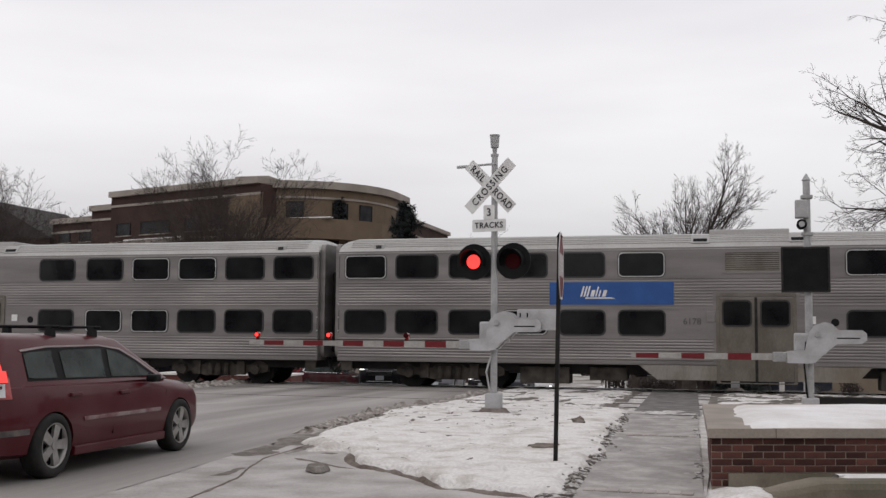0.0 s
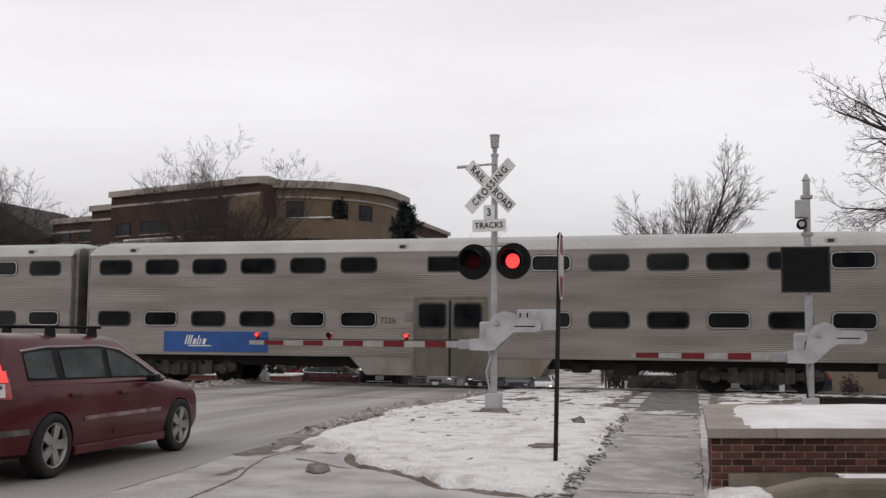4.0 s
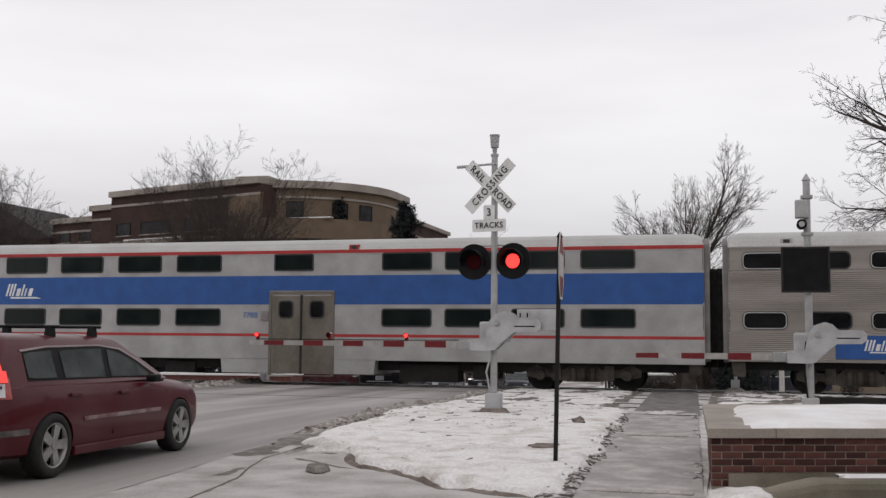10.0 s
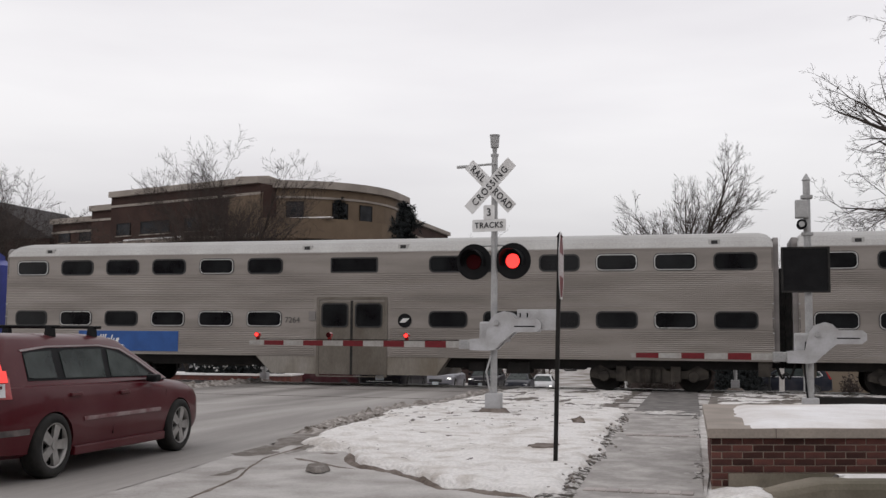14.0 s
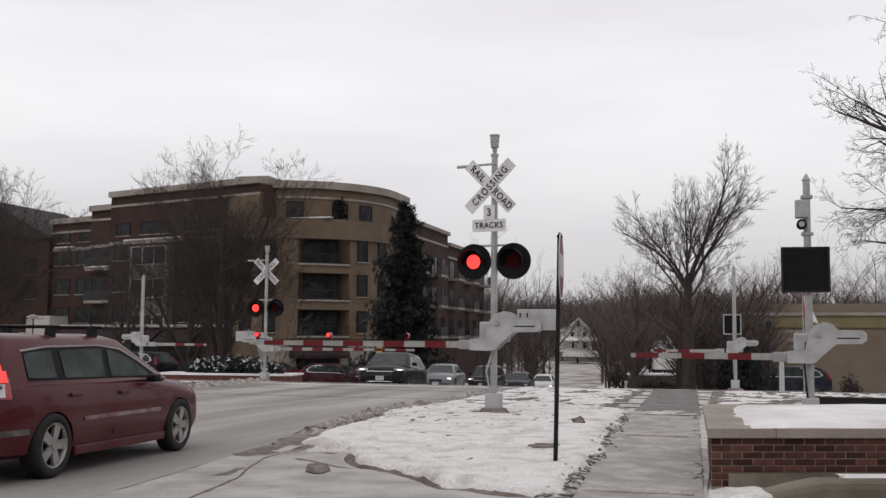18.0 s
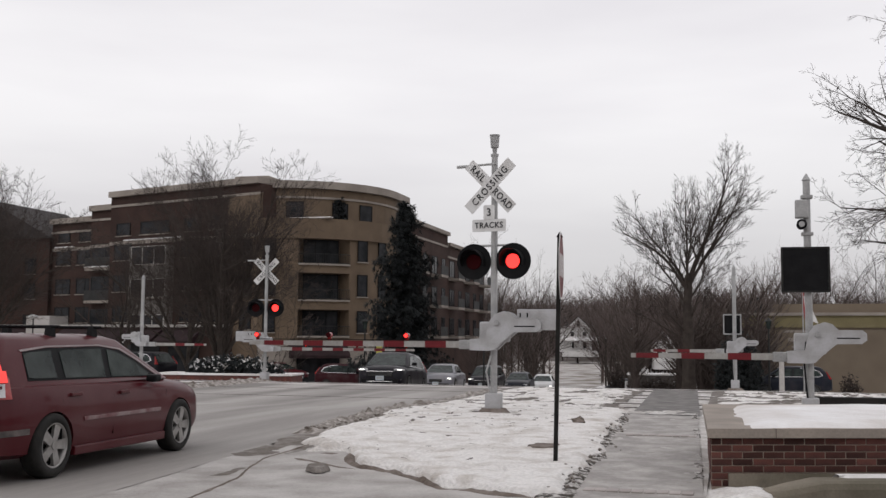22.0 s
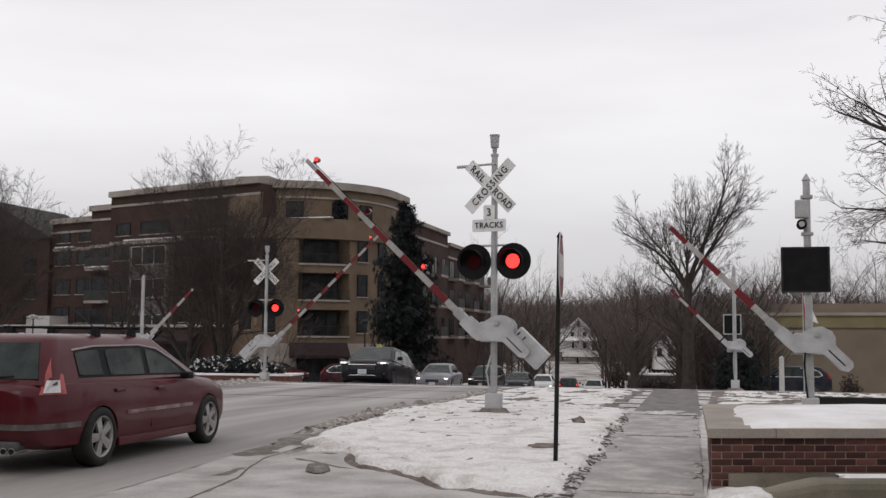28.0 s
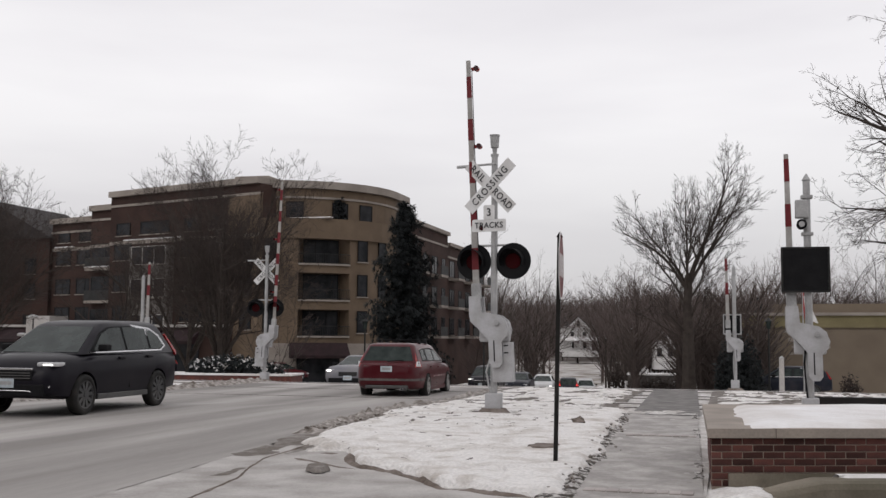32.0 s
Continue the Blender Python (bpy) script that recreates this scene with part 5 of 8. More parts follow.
SUV = dict(name="suv", cat="suv", paint="p_black", wb=2.66, wheel=.355, track=.92, clear=.25, spokes=10, rim="plastic",
    body=((-2.30, .52, .95, 1.0, .66), (-2.26, .40, 1.02, 1.06, .80), (-2.1, .33, 1.06, 1.1, .89), (-1.3, .28, 1.08, 1.11, .925), (0, .27, 1.06, 1.09, .925), (1.0, .27, 1.04, 1.12, .92), (1.5, .28, 1.0, 1.09, .91),
          (1.9, .30, .96, 1.05, .90), (2.12, .33, .88, .96, .85), (2.24, .38, .78, .84, .76), (2.30, .46, .66, .70, .62)),
    cabin=dict(xr0=-2.24, xr1=-1.68, xf0=1.42, xf1=.36, zb=1.06, zr=1.685, wb=.85, wt=.64),
    dlo=((-1.75, 1.20), (-1.55, 1.13), (1.12, 1.10), (.62, 1.45), (.3, 1.555), (-.6, 1.59), (-1.3, 1.53), (-1.62, 1.40)),
    dlo_trim=((-1.80, 1.20), (-1.56, 1.105), (1.16, 1.075), (1.16, 1.1), (-1.55, 1.135), (-1.745, 1.21), (-1.64, 1.41), (-1.31, 1.555), (-.6, 1.615), (-.6, 1.59), (-1.32, 1.53), (-1.66, 1.38)),
    windows=(((-1.68, 1.20), (-1.52, 1.15), (-1.16, 1.15), (-1.16, 1.51), (-1.32, 1.50), (-1.57, 1.38)), ((-1.08, 1.145), (-.24, 1.135), (-.24, 1.56), (-.6, 1.565), (-1.08, 1.53)), ((-.16, 1.13), (.98, 1.12), (.56, 1.43), (.26, 1.53), (-.16, 1.555))),
    seams=(-.2, 1.05, -1.12), seam_z=(.36, 1.05), handles=((-.95, 1.0), (.1, .98)), mirror=(.86, 1.17), sill="plastic",
    lower_trim=(2.30, .45, .78), head_box=((1.78, .50, .86), (2.20, .865, .935)), lit=True, tail=((-2.26, 1.0), (-2.14, 1.0), (-1.95, 1.42), (-1.98, 1.44), (-2.2, 1.1)), tail_y=(.70, .88),
    rear_plate=(-2.28, .9), front_plate=(2.31, .58), grille=(2.1, 2.312, .62, .80, .5), grille_trim=.82, lower=(2.1, 2.31, .36, .56, .7), rear_lower=(-2.3, -2.15, .36, .6, .7))
SUV_NEAR = car(SUV, "black compact SUV with lit headlights and chrome window trim")

SEDAN = dict(name="saloon_car", cat="car", paint="p_silver", wb=2.95, wheel=.335, track=.915, clear=.18, spokes=10,
    body=((-2.46, .48, .90, .94, .66), (-2.40, .34, .97, 1.02, .80), (-2.2, .25, .99, 1.06, .88), (-1.4, .20, .98, 1.06, .915), (0, .19, .95, .98, .92), (1.0, .19, .92, .99, .915), (1.6, .20, .88, .96, .905),
          (2.1, .22, .80, .89, .88), (2.35, .25, .74, .81, .85), (2.44, .30, .66, .71, .77), (2.47, .38, .58, .61, .66)),
    cabin=dict(xr0=-1.95, xr1=-1.0, xf0=1.25, xf1=.25, zb=.95, zr=1.47, wb=.82, wt=.58),
    dlo=((-1.6, 1.03), (.98, .99), (.5, 1.26), (.15, 1.36), (-.5, 1.38), (-1.1, 1.29)),
    windows=(((-1.45, 1.04), (-.36, 1.02), (-.36, 1.35), (-.55, 1.355), (-1.05, 1.27)), ((-.28, 1.02), (.84, 1.0), (.45, 1.23), (.12, 1.33), (-.28, 1.35))),
    seams=(-.32, .9, -1.35), seam_z=(.30, .92), handles=((-1.1, .88), (0, .86)), mirror=(.78, 1.03),
    head_box=((2.0, .50, .61), (2.44, .84, .71)), lit=True, tail=((-2.42, .82), (-2.25, .82), (-2.2, .96), (-2.4, .96)), tail_y=(.55, .86),
    rear_plate=(-2.43, .75), front_plate=(2.48, .40), grille=(2.3, 2.485, .46, .62, .34), lower=(2.25, 2.48, .24, .40, .7), rear_lower=(-2.45, -2.25, .28, .45, .7))
SEDAN_NEAR = car(SEDAN, "dusty silver-grey saloon car with lit headlights")


def variant(spec, **kw):
    d = {k: v for k, v in spec.items() if k != "made"}
    d.update(kw)
    return d


def drive(x, y, heading, z=None):
    return pose(x, y, gz(y) + .012 if z is None else z, 0, 0, heading)


MAROON = car(variant(SUV, paint="p_maroon", lit=False), "maroon SUV crossing the side street", drive(-24.6, 68.5, -6))
QUEUE_A = car(variant(SUV, paint="p_black"), "dark SUV waiting in the queue behind the saloon", drive(-14.97, 68, -87))
QUEUE_B = car(variant(SEDAN, paint="p_blue", lit=False), "dark blue saloon car waiting in the queue", drive(-14.56, 77, -86))
QUEUE_C = car(variant(SEDAN, paint="p_white"), "white saloon car waiting in the queue", drive(-14.14, 85, -84))
AWAY = car(variant(SUV, paint="p_blue", lit=False, brake=(-2.3, -2.1, 1.05, 1.22)), "dark SUV driving away with lit tail lamps")
COMING = car(variant(SUV, paint="p_white"), "white SUV with lit headlights on the far street")
PARKED = car(variant(SUV, paint="p_blue", lit=False), "dark blue SUV parked before a low building", drive(3.35, 64.5, 181, -1.72))
car(variant(SEDAN, paint="p_red", lit=False), "small dark-red car parked by the shops", drive(-33.0, 76.0, -20, -2.0))
car(variant(SEDAN, paint="p_white", lit=False), "snow-dusted pale car parked behind the railing", drive(-42.5, 57.0, 150, -1.3))
car(variant(SUV, paint="p_black", lit=False), "black SUV parked behind the railing", drive(-33.0, 56.0, 165, -1.2))

# ---- trees ----
M["bark"] = mat("grey_brown_bark", (0.055, 0.044, 0.038), 0.9, col2=(0.035, 0.028, 0.024), scale=3, fine=25, bump=0.6, dist=0.03)
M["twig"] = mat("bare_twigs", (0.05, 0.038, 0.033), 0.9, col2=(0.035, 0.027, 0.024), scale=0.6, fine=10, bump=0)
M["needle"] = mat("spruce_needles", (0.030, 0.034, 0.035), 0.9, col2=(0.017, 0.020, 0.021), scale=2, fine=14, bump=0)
# distance haze is put into the colour: paler than the near twigs
M["hazed_twig"] = mat("far_bare_woods", (0.145, 0.113, 0.104), 0.95, col2=(0.095, 0.075, 0.070), scale=0.05, fine=1.0, bump=0)


def tubes_mesh(name, segs, sides, material):
    """One mesh from tapered segments (p0, p1, r0, r1)."""
    n = len(segs)
    P0 = np.array([s[0] for s in segs]); P1 = np.array([s[1] for s in segs])
    r0 = np.array([s[2] for s in segs])[:, None, None]; r1 = np.array([s[3] for s in segs])[:, None, None]
    d = P1 - P0
    d /= np.maximum(np.linalg.norm(d, axis=1, keepdims=True), 1e-6)
    ref = np.where(np.abs(d[:, 2:3]) > .9, np.array([[1., 0, 0]]), np.array([[0, 0, 1.]]))
    a = np.cross(d, ref); a /= np.linalg.norm(a, axis=1, keepdims=True)
    b = np.cross(d, a)
    ang = np.arange(sides) * 2 * math.pi / sides
    circ = np.cos(ang)[None, :, None] * a[:, None, :] + np.sin(ang)[None, :, None] * b[:, None, :]
    v = np.concatenate([P0[:, None, :] + circ * r0, P1[:, None, :] + circ * r1], axis=1).reshape(-1, 3)
    base = np.arange(n)[:, None] * 2 * sides
    i = np.arange(sides)[None, :]
    j = (i + 1) % sides
    f = np.stack([base + i, base + j, base + sides + j, base + sides + i], axis=2).reshape(-1, 4)
    me = bpy.data.meshes.new(name)
    me.from_pydata(v.tolist(), [], f.tolist())
    me.materials.append(M[material])
    return me


def bare_tree(h, spread=0.5, stems=1, seed=0, depth=3, trunk=0.0, thick=None, droop=0.0, kids=1.0, limb=.55, fork=1.0, leaders=(), fine=.008, lift=.05, twiggy=1.0):
    """Segments of a leafless tree (limbs, twigs): limbs fan out of the trunk by up to spread radians, each set with ever finer shoots.
    leaders, where given, are the limbs: (compass degrees, lean in radians, length, height on the trunk, radius)."""
    rnd = random.Random(seed)
    limbs, twigs = [], []
    r_base = thick or h * 0.014

    def shoot(p, d, length, r, lev):
        n = max(3, min(9, int(length / (.55 if lev < 2 else .34))))
        q, rr = p, r
        bend = Vector((rnd.gauss(0, .05), rnd.gauss(0, .05), lift - droop * .11))
        wild = 1.0 if lev < 2 else 1.5
        for k in range(n):
            f = (k + 1) / n
            d = (d + bend + Vector((rnd.gauss(0, .075), rnd.gauss(0, .075), rnd.gauss(0, .06))) * wild).normalized()
            e = q + d * (length / n)
            r2 = max(r * (1 - .8 * f), fine)
            (limbs if lev < 2 else twigs).append((tuple(q), tuple(e), rr, r2))
            if lev < depth and f > (.22 if lev else .18):
                want = kids * (1.55 if lev < 2 else 1.25)
                for _ in range(int(want) + (rnd.random() < want % 1)):
                    ax = d.cross(Vector((rnd.gauss(0, 1), rnd.gauss(0, 1), rnd.gauss(0, 1)))).normalized()
                    turn = rnd.uniform(.38, .85) * fork
                    nd = (d * math.cos(turn) + ax * math.sin(turn)).normalized()
                    ln = length * rnd.uniform(.30, .58) * (1.12 - .62 * f) * (twiggy if lev else 1)
                    if ln > .16:
                        shoot(e, nd, ln, max(rr * rnd.uniform(.38, .58) / twiggy, fine), lev + 1)
            q, rr = e, r2
    if trunk:
        q = Vector((0, 0, -.3))
        for k in range(4):
            e = Vector((rnd.gauss(0, .05), rnd.gauss(0, .05), trunk * (k + 1) / 4))
            limbs.append((tuple(q), tuple(e), r_base * (1.75 - .22 * k - (.2 if k else 0)), r_base * (1.35 - .18 * k)))
            q = e
    for az, lean, ln, z0, r in leaders:
        a = radians(az)
        shoot(Vector((0, 0, z0)), Vector((math.cos(a) * math.sin(lean), math.sin(a) * math.sin(lean), math.cos(lean))), ln, r, 0)
    for s in range(0 if leaders else stems):
        a = 2.39996 * s + rnd.uniform(-.4, .4)
        lean = spread * ((s + .2) / stems) ** .75 * rnd.uniform(.85, 1.1)
        p = Vector((0, 0, trunk * rnd.uniform(.72, .98))) if trunk else Vector((.14 * math.cos(a), .14 * math.sin(a), -.1))
        d = Vector((math.cos(a) * math.sin(lean), math.sin(a) * math.sin(lean), math.cos(lean)))
        shoot(p, d, (h - p.z) * rnd.uniform(.88, 1.02) * (1.0 - .26 * lean / max(spread, .1) if lean < .8 else .85), r_base * limb * rnd.uniform(.85, 1.2), 0)
    return limbs, twigs


def tree(m, h, label, spread=.5, stems=1, seed=0, depth=3, trunk=0., thick=None, kids=1.0, group="", far=False, cat="tree", droop=0., limb=.55, fork=1.0, leaders=(), fine=.008, lift=.05, twiggy=1.0):
    t = thing("tree", label, cat, m, group=group)
    limbs, twigs = bare_tree(h, spread, stems, seed, depth, trunk, thick, droop, kids, limb, fork, leaders, fine, lift, twiggy)
    a = new("trunk", tubes_mesh("trunk", limbs, 6, "bark")); a.parent = t
    b = new("crown", tubes_mesh("crown", twigs, 3, "hazed_twig" if far else "twig")); b.parent = t
    b["label"] = "bare winter twigs"; b["kind"] = "stuff"
    return t


def spruce(m, h, r, label, seed=0, dense=1.0, power=.65):
    """A conifer: trunk and tiers of drooping boughs made of many needle blades."""
    rnd = random.Random(seed)
    t = thing("conifer", label, "tree", m)
    bm = B(); cyl(bm, (0, 0, -.2), (0, 0, h * .97), h * .018, .02, 8); part("trunk", bm, "bark", t)
    verts, faces = [], []
    n = int(430 * dense * h / 10)
    for i in range(n):
        f = (i / n) ** .85
        z = h * (.06 + .93 * f)
        reach = r * (1 - f) ** power * rnd.uniform(.35, 1.15) * (1 + .22 * math.sin(z * 2.1 + seed) + .15 * math.sin(z * 5.3)) + .15
        a = rnd.uniform(0, 2 * math.pi)
        drop = -.25 + .75 * f
        steps = max(3, int(reach / .16))
        for k in range(steps):
            s = (k + .5) / steps
            px, py, pz = reach * s * math.cos(a) + rnd.gauss(0, .13), reach * s * math.sin(a) + rnd.gauss(0, .13), z + reach * s * drop * .5 - .12 * s * s * reach + rnd.gauss(0, .14)
            for _ in range(int(9 + 14 * s)):
                L = rnd.uniform(.16, .40) * (1.15 - .3 * s)
                b = a + rnd.uniform(-1.5, 1.5)
                dz = rnd.uniform(-.34, .20)
                w = rnd.uniform(.018, .045)
                i0 = len(verts)
                verts += [(px - w * math.sin(b), py + w * math.cos(b), pz), (px + w * math.sin(b), py - w * math.cos(b), pz + .02), (px + L * math.cos(b), py + L * math.sin(b), pz + dz)]
                faces.append((i0, i0 + 1, i0 + 2))
    me = bpy.data.meshes.new("foliage"); me.from_pydata(verts, [], faces); me.materials.append(M["needle"])
    o = new("foliage", me); o.parent = t; o["kind"] = "stuff"
    return t


def shrub(m, w, d, h, label, seed=0, material="needle", snow=0.0, cat="bush", n=900):
    """A clipped or loose bush of many small leaf blades over a core."""
    rnd = random.Random(seed)
    t = thing("bush", label, cat, m)
    verts, faces, sv, sf = [], [], [], []
    for i in range(n):
        a, u = rnd.uniform(0, 2 * math.pi), rnd.random() ** .5
        lump = .8 + .2 * math.sin(3 * a + seed) + .15 * rnd.random()
        x, y = w / 2 * u * math.cos(a) * lump, d / 2 * u * math.sin(a) * lump
        z = h * rnd.random() * math.sqrt(max(.05, 1 - u * u * .8)) * lump
        L = rnd.uniform(.10, .24)
        dv = Vector((rnd.gauss(0, 1), rnd.gauss(0, 1), rnd.gauss(.3, .8))).normalized() * L
        sd = dv.cross(Vector((rnd.gauss(0, 1), rnd.gauss(0, 1), 1))).normalized() * L * .35
        top = z > h * .62 * math.sqrt(max(.05, 1 - u * u * .8)) and rnd.random() < snow
        V, Fc = (sv, sf) if top else (verts, faces)
        i0 = len(V)
        p = Vector((x, y, z))
        V += [tuple(p - sd), tuple(p + sd), tuple(p + dv)]
        Fc.append((i0, i0 + 1, i0 + 2))
    me = bpy.data.meshes.new("foliage"); me.from_pydata(verts, [], faces); me.materials.append(M[material]); o = new("foliage", me); o.parent = t
    if sf:
        me = bpy.data.meshes.new("snow_cap"); me.from_pydata(sv, [], sf); me.materials.append(M["snow"]); o = new("snow_cap", me); o.parent = t; o["kind"] = "stuff"; o["label"] = "lumps of snow on the leaves"
    return t


tree(pose(-25.6, 51.5, gz(51)), 11.9, "bare multi-stemmed street tree before the apartments", .74, 11, 4, 4, 1.3, thick=.22, kids=1.12, fine=.006, fork=1.1, twiggy=1.2)
tree(pose(-29.6, 55.5, gz(55)), 11.9, "bare multi-stemmed street tree before the apartments", .66, 9, 9, 4, 1.2, thick=.18, kids=1.1, fine=.006, fork=1.1, twiggy=1.2)
tree(pose(-2.15, 64.0, gz(64)), 14.6, "tall bare spreading tree with a thick trunk", seed=7, depth=4, trunk=7.0, thick=.30, kids=1.3, fork=.85, fine=.0055, lift=.075, twiggy=1.2,
     leaders=((20, .22, 7.2, 6.4, .17), (5, .48, 6.4, 6.2, .12), (-15, .82, 4.6, 5.6, .08), (180, .40, 5.8, 6.0, .12), (170, .68, 4.8, 5.2, .09), (200, .12, 5.4, 6.4, .10), (95, .5, 5.6, 6.2, .10), (265, .45, 5.4, 6.0, .10),
              (140, .7, 4.2, 4.4, .06), (330, .75, 4.2, 4.2, .06), (220, .95, 4.0, 3.6, .05), (40, .95, 4.0, 3.4, .05), (185, 1.05, 3.8, 3.2, .05), (350, 1.05, 3.8, 3.0, .05)))
tree(pose(11.5, 52.0, gz(52)), 22.0, "large bare tree with arching branches", seed=12, depth=4, trunk=15.0, thick=.34, kids=1.1, droop=.62, fine=.007, fork=1.05, twiggy=1.2,
     leaders=((180, 1.0, 7.6, 9.6, .20), (196, 1.25, 6.8, 9.2, .17), (168, .72, 8.0, 9.8, .16), (184, 1.0, 4.6, 12.6, .11), (176, .95, 4.6, 14.6, .11), (190, .5, 4.6, 15.0, .12), (200, 1.5, 4.4, 8.2, .10), (160, 1.35, 5.2, 8.6, .11), (182, 1.3, 6.6, 7.8, .13), (190, 1.45, 5.6, 6.6, .11), (178, 1.0, 5.2, 16.0, .11),
              (30, .9, 7.0, 9.5, .18), (330, .7, 7.5, 11.0, .18), (90, .8, 7.0, 10.0, .16), (270, .8, 6.0, 10.5, .15), (0, .2, 7.0, 14.8, .18)))
tree(pose(13.5, 128, gz(120)), 13.5, "bare tree behind the low building", .75, 8, 3, 4, trunk=3, kids=.95, far=True, fork=1.1)
for x, y, h, sd in ((-3.6, 100, 11.5, 51), (-9.4, 106, 12, 52), (.3, 97, 10.5, 53), (-1.6, 92, 9.0, 54), (-12.5, 118, 11, 55)):
    tree(pose(x, y, gz(y)), h, "bare tree beyond the street", .5, 8, sd, 3, trunk=1.6, thick=.14, kids=1.2, far=True, group="bare trees beyond the street")
tree(pose(-36.5, 60.0, gz(60)), 9.4, "bare street tree before the shops", .75, 7, 23, 4, 1.4, thick=.14, kids=1.0, fine=.0055, fork=1.1, twiggy=1.1)
tree(pose(-45.5, 58.0, gz(58)), 13.2, "bare tree by the shops", .6, 9, 15, 3, 1.5, thick=.16, kids=1.15)
tree(pose(-49.0, 62.0, gz(60)), 13.4, "bare tree by the shops", .55, 9, 18, 3, 1.5, thick=.16, kids=1.15)
tree(pose(-52.0, 66.0, gz(60)), 13.8, "bare tree by the shops", .55, 9, 19, 3, 1.5, thick=.16, kids=1.15)
tree(pose(-20.3, 46.0, gz(46)), 4.6, "small bare tree beside the signal mast", .7, 4, 25, 2, thick=.05)
spruce(pose(-20.9, 69.0, gz(69)), 12.6, 3.3, "tall dark green spruce by the apartment corner", 3, 1.25, power=.72)
spruce(pose(2.2, 93.8, gz(94)), 8.6, 2.3, "dark spruce beyond the low building", 5, 1.0)
spruce(pose(-30.5, 82.0, 10.6), 2.0, .55, "small potted evergreen on the roof terrace", 6, .5)
shrub(pose(-21.0, 43.3, -.28), 4.6, 1.6, .85, "dark evergreen shrubs capped with snow", 2, snow=.22, n=4200)
shrub(pose(.6, 63.2, gz(63)), 2.6, 2.0, 3.5, "dark evergreen bush beside the tall tree", 3, n=7000)
shrub(pose(-20.6, 68.5, gz(67)), 3.0, 2.0, 2.2, "snow-dusted hedge below the spruce", 4, snow=.6, n=2000)
shrub(pose(4.4, 71.5, -1.9), 1.4, 1.0, 1.3, "bare leafless shrub against the wall", 6, "twig", 0, n=500)
shrub(pose(7.3, 70.5, -1.9), 1.3, 1.0, 1.3, "bare leafless shrub against the wall", 7, "twig", 0, n=500)

def in_glade(x, y):
    """Open ground before the two timber houses."""
    q = x / y
    return (-.160 < q < -.112 and y < 234) or (-.078 < q < -.044 and y < 168)


# far woods: a few shapes repeated along the slopes
wood_rnd = random.Random(31)
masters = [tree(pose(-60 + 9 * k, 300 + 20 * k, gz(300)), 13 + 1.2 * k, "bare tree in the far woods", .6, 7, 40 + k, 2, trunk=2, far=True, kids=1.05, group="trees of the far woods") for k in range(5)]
for x0, x1, y0, y1, n in ((-85, 60, 190, 330, 90), (-18, 12, 118, 180, 22), (-60, 20, 130, 190, 14), (-110, -70, 95, 130, 14), (20, 70, 120, 220, 22), (-32, -24, 126, 150, 5), (-120, 90, 330, 430, 70)):
    for i in range(n):
        x, y = wood_rnd.uniform(x0, x1), wood_rnd.uniform(y0, y1)
        if abs(x - (road_x(y) - 4.3)) < 7 or in_glade(x, y):
            continue
        k = wood_rnd.choice(masters)
        t = copy_thing(k, pose(x, y, gz(y), 0, 0, wood_rnd.uniform(0, 360)))
        s = wood_rnd.uniform(.75, 1.15)
        t.scale = (s, s, s)

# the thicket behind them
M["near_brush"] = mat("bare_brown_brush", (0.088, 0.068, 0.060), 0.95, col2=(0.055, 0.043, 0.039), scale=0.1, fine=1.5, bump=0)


def thicket(name, spots, label, seed, material="hazed_twig"):
    rnd = random.Random(seed)
    segs = []
    for x0, x1, y0, y1, n, hmin, hmax in spots:
        for i in range(n):
            x, y = rnd.uniform(x0, x1), rnd.uniform(y0, y1)
            if abs(x - (road_x(y) - 4.3)) < 7 or in_glade(x, y):
                continue
            z, h = gz(y) - .3, rnd.uniform(hmin, hmax)
            r = h * .014
            segs.append(((x, y, z), (x, y, z + h * .75), r, r * .5))
            for k in range(16):
                f = rnd.uniform(.18, .75)
                a, s = rnd.uniform(0, 6.283), rnd.uniform(.12, .34) * h * (1.1 - .6 * f)
                p = Vector((x, y, z + h * f))
                q = p + Vector((s * .75 * math.cos(a), s * .75 * math.sin(a), s * rnd.uniform(.5, 1.0)))
                segs.append((tuple(p), tuple(q), r * .45, r * .22))
                for _ in range(2):
                    b = a + rnd.uniform(-1, 1)
                    segs.append((tuple(q), tuple(q + Vector((s * .4 * math.cos(b), s * .4 * math.sin(b), s * rnd.uniform(.2, .6)))), r * .24, r * .10))
    return tagged(new(name, tubes_mesh(name, segs, 3, material)), label, "woods", kind="stuff")


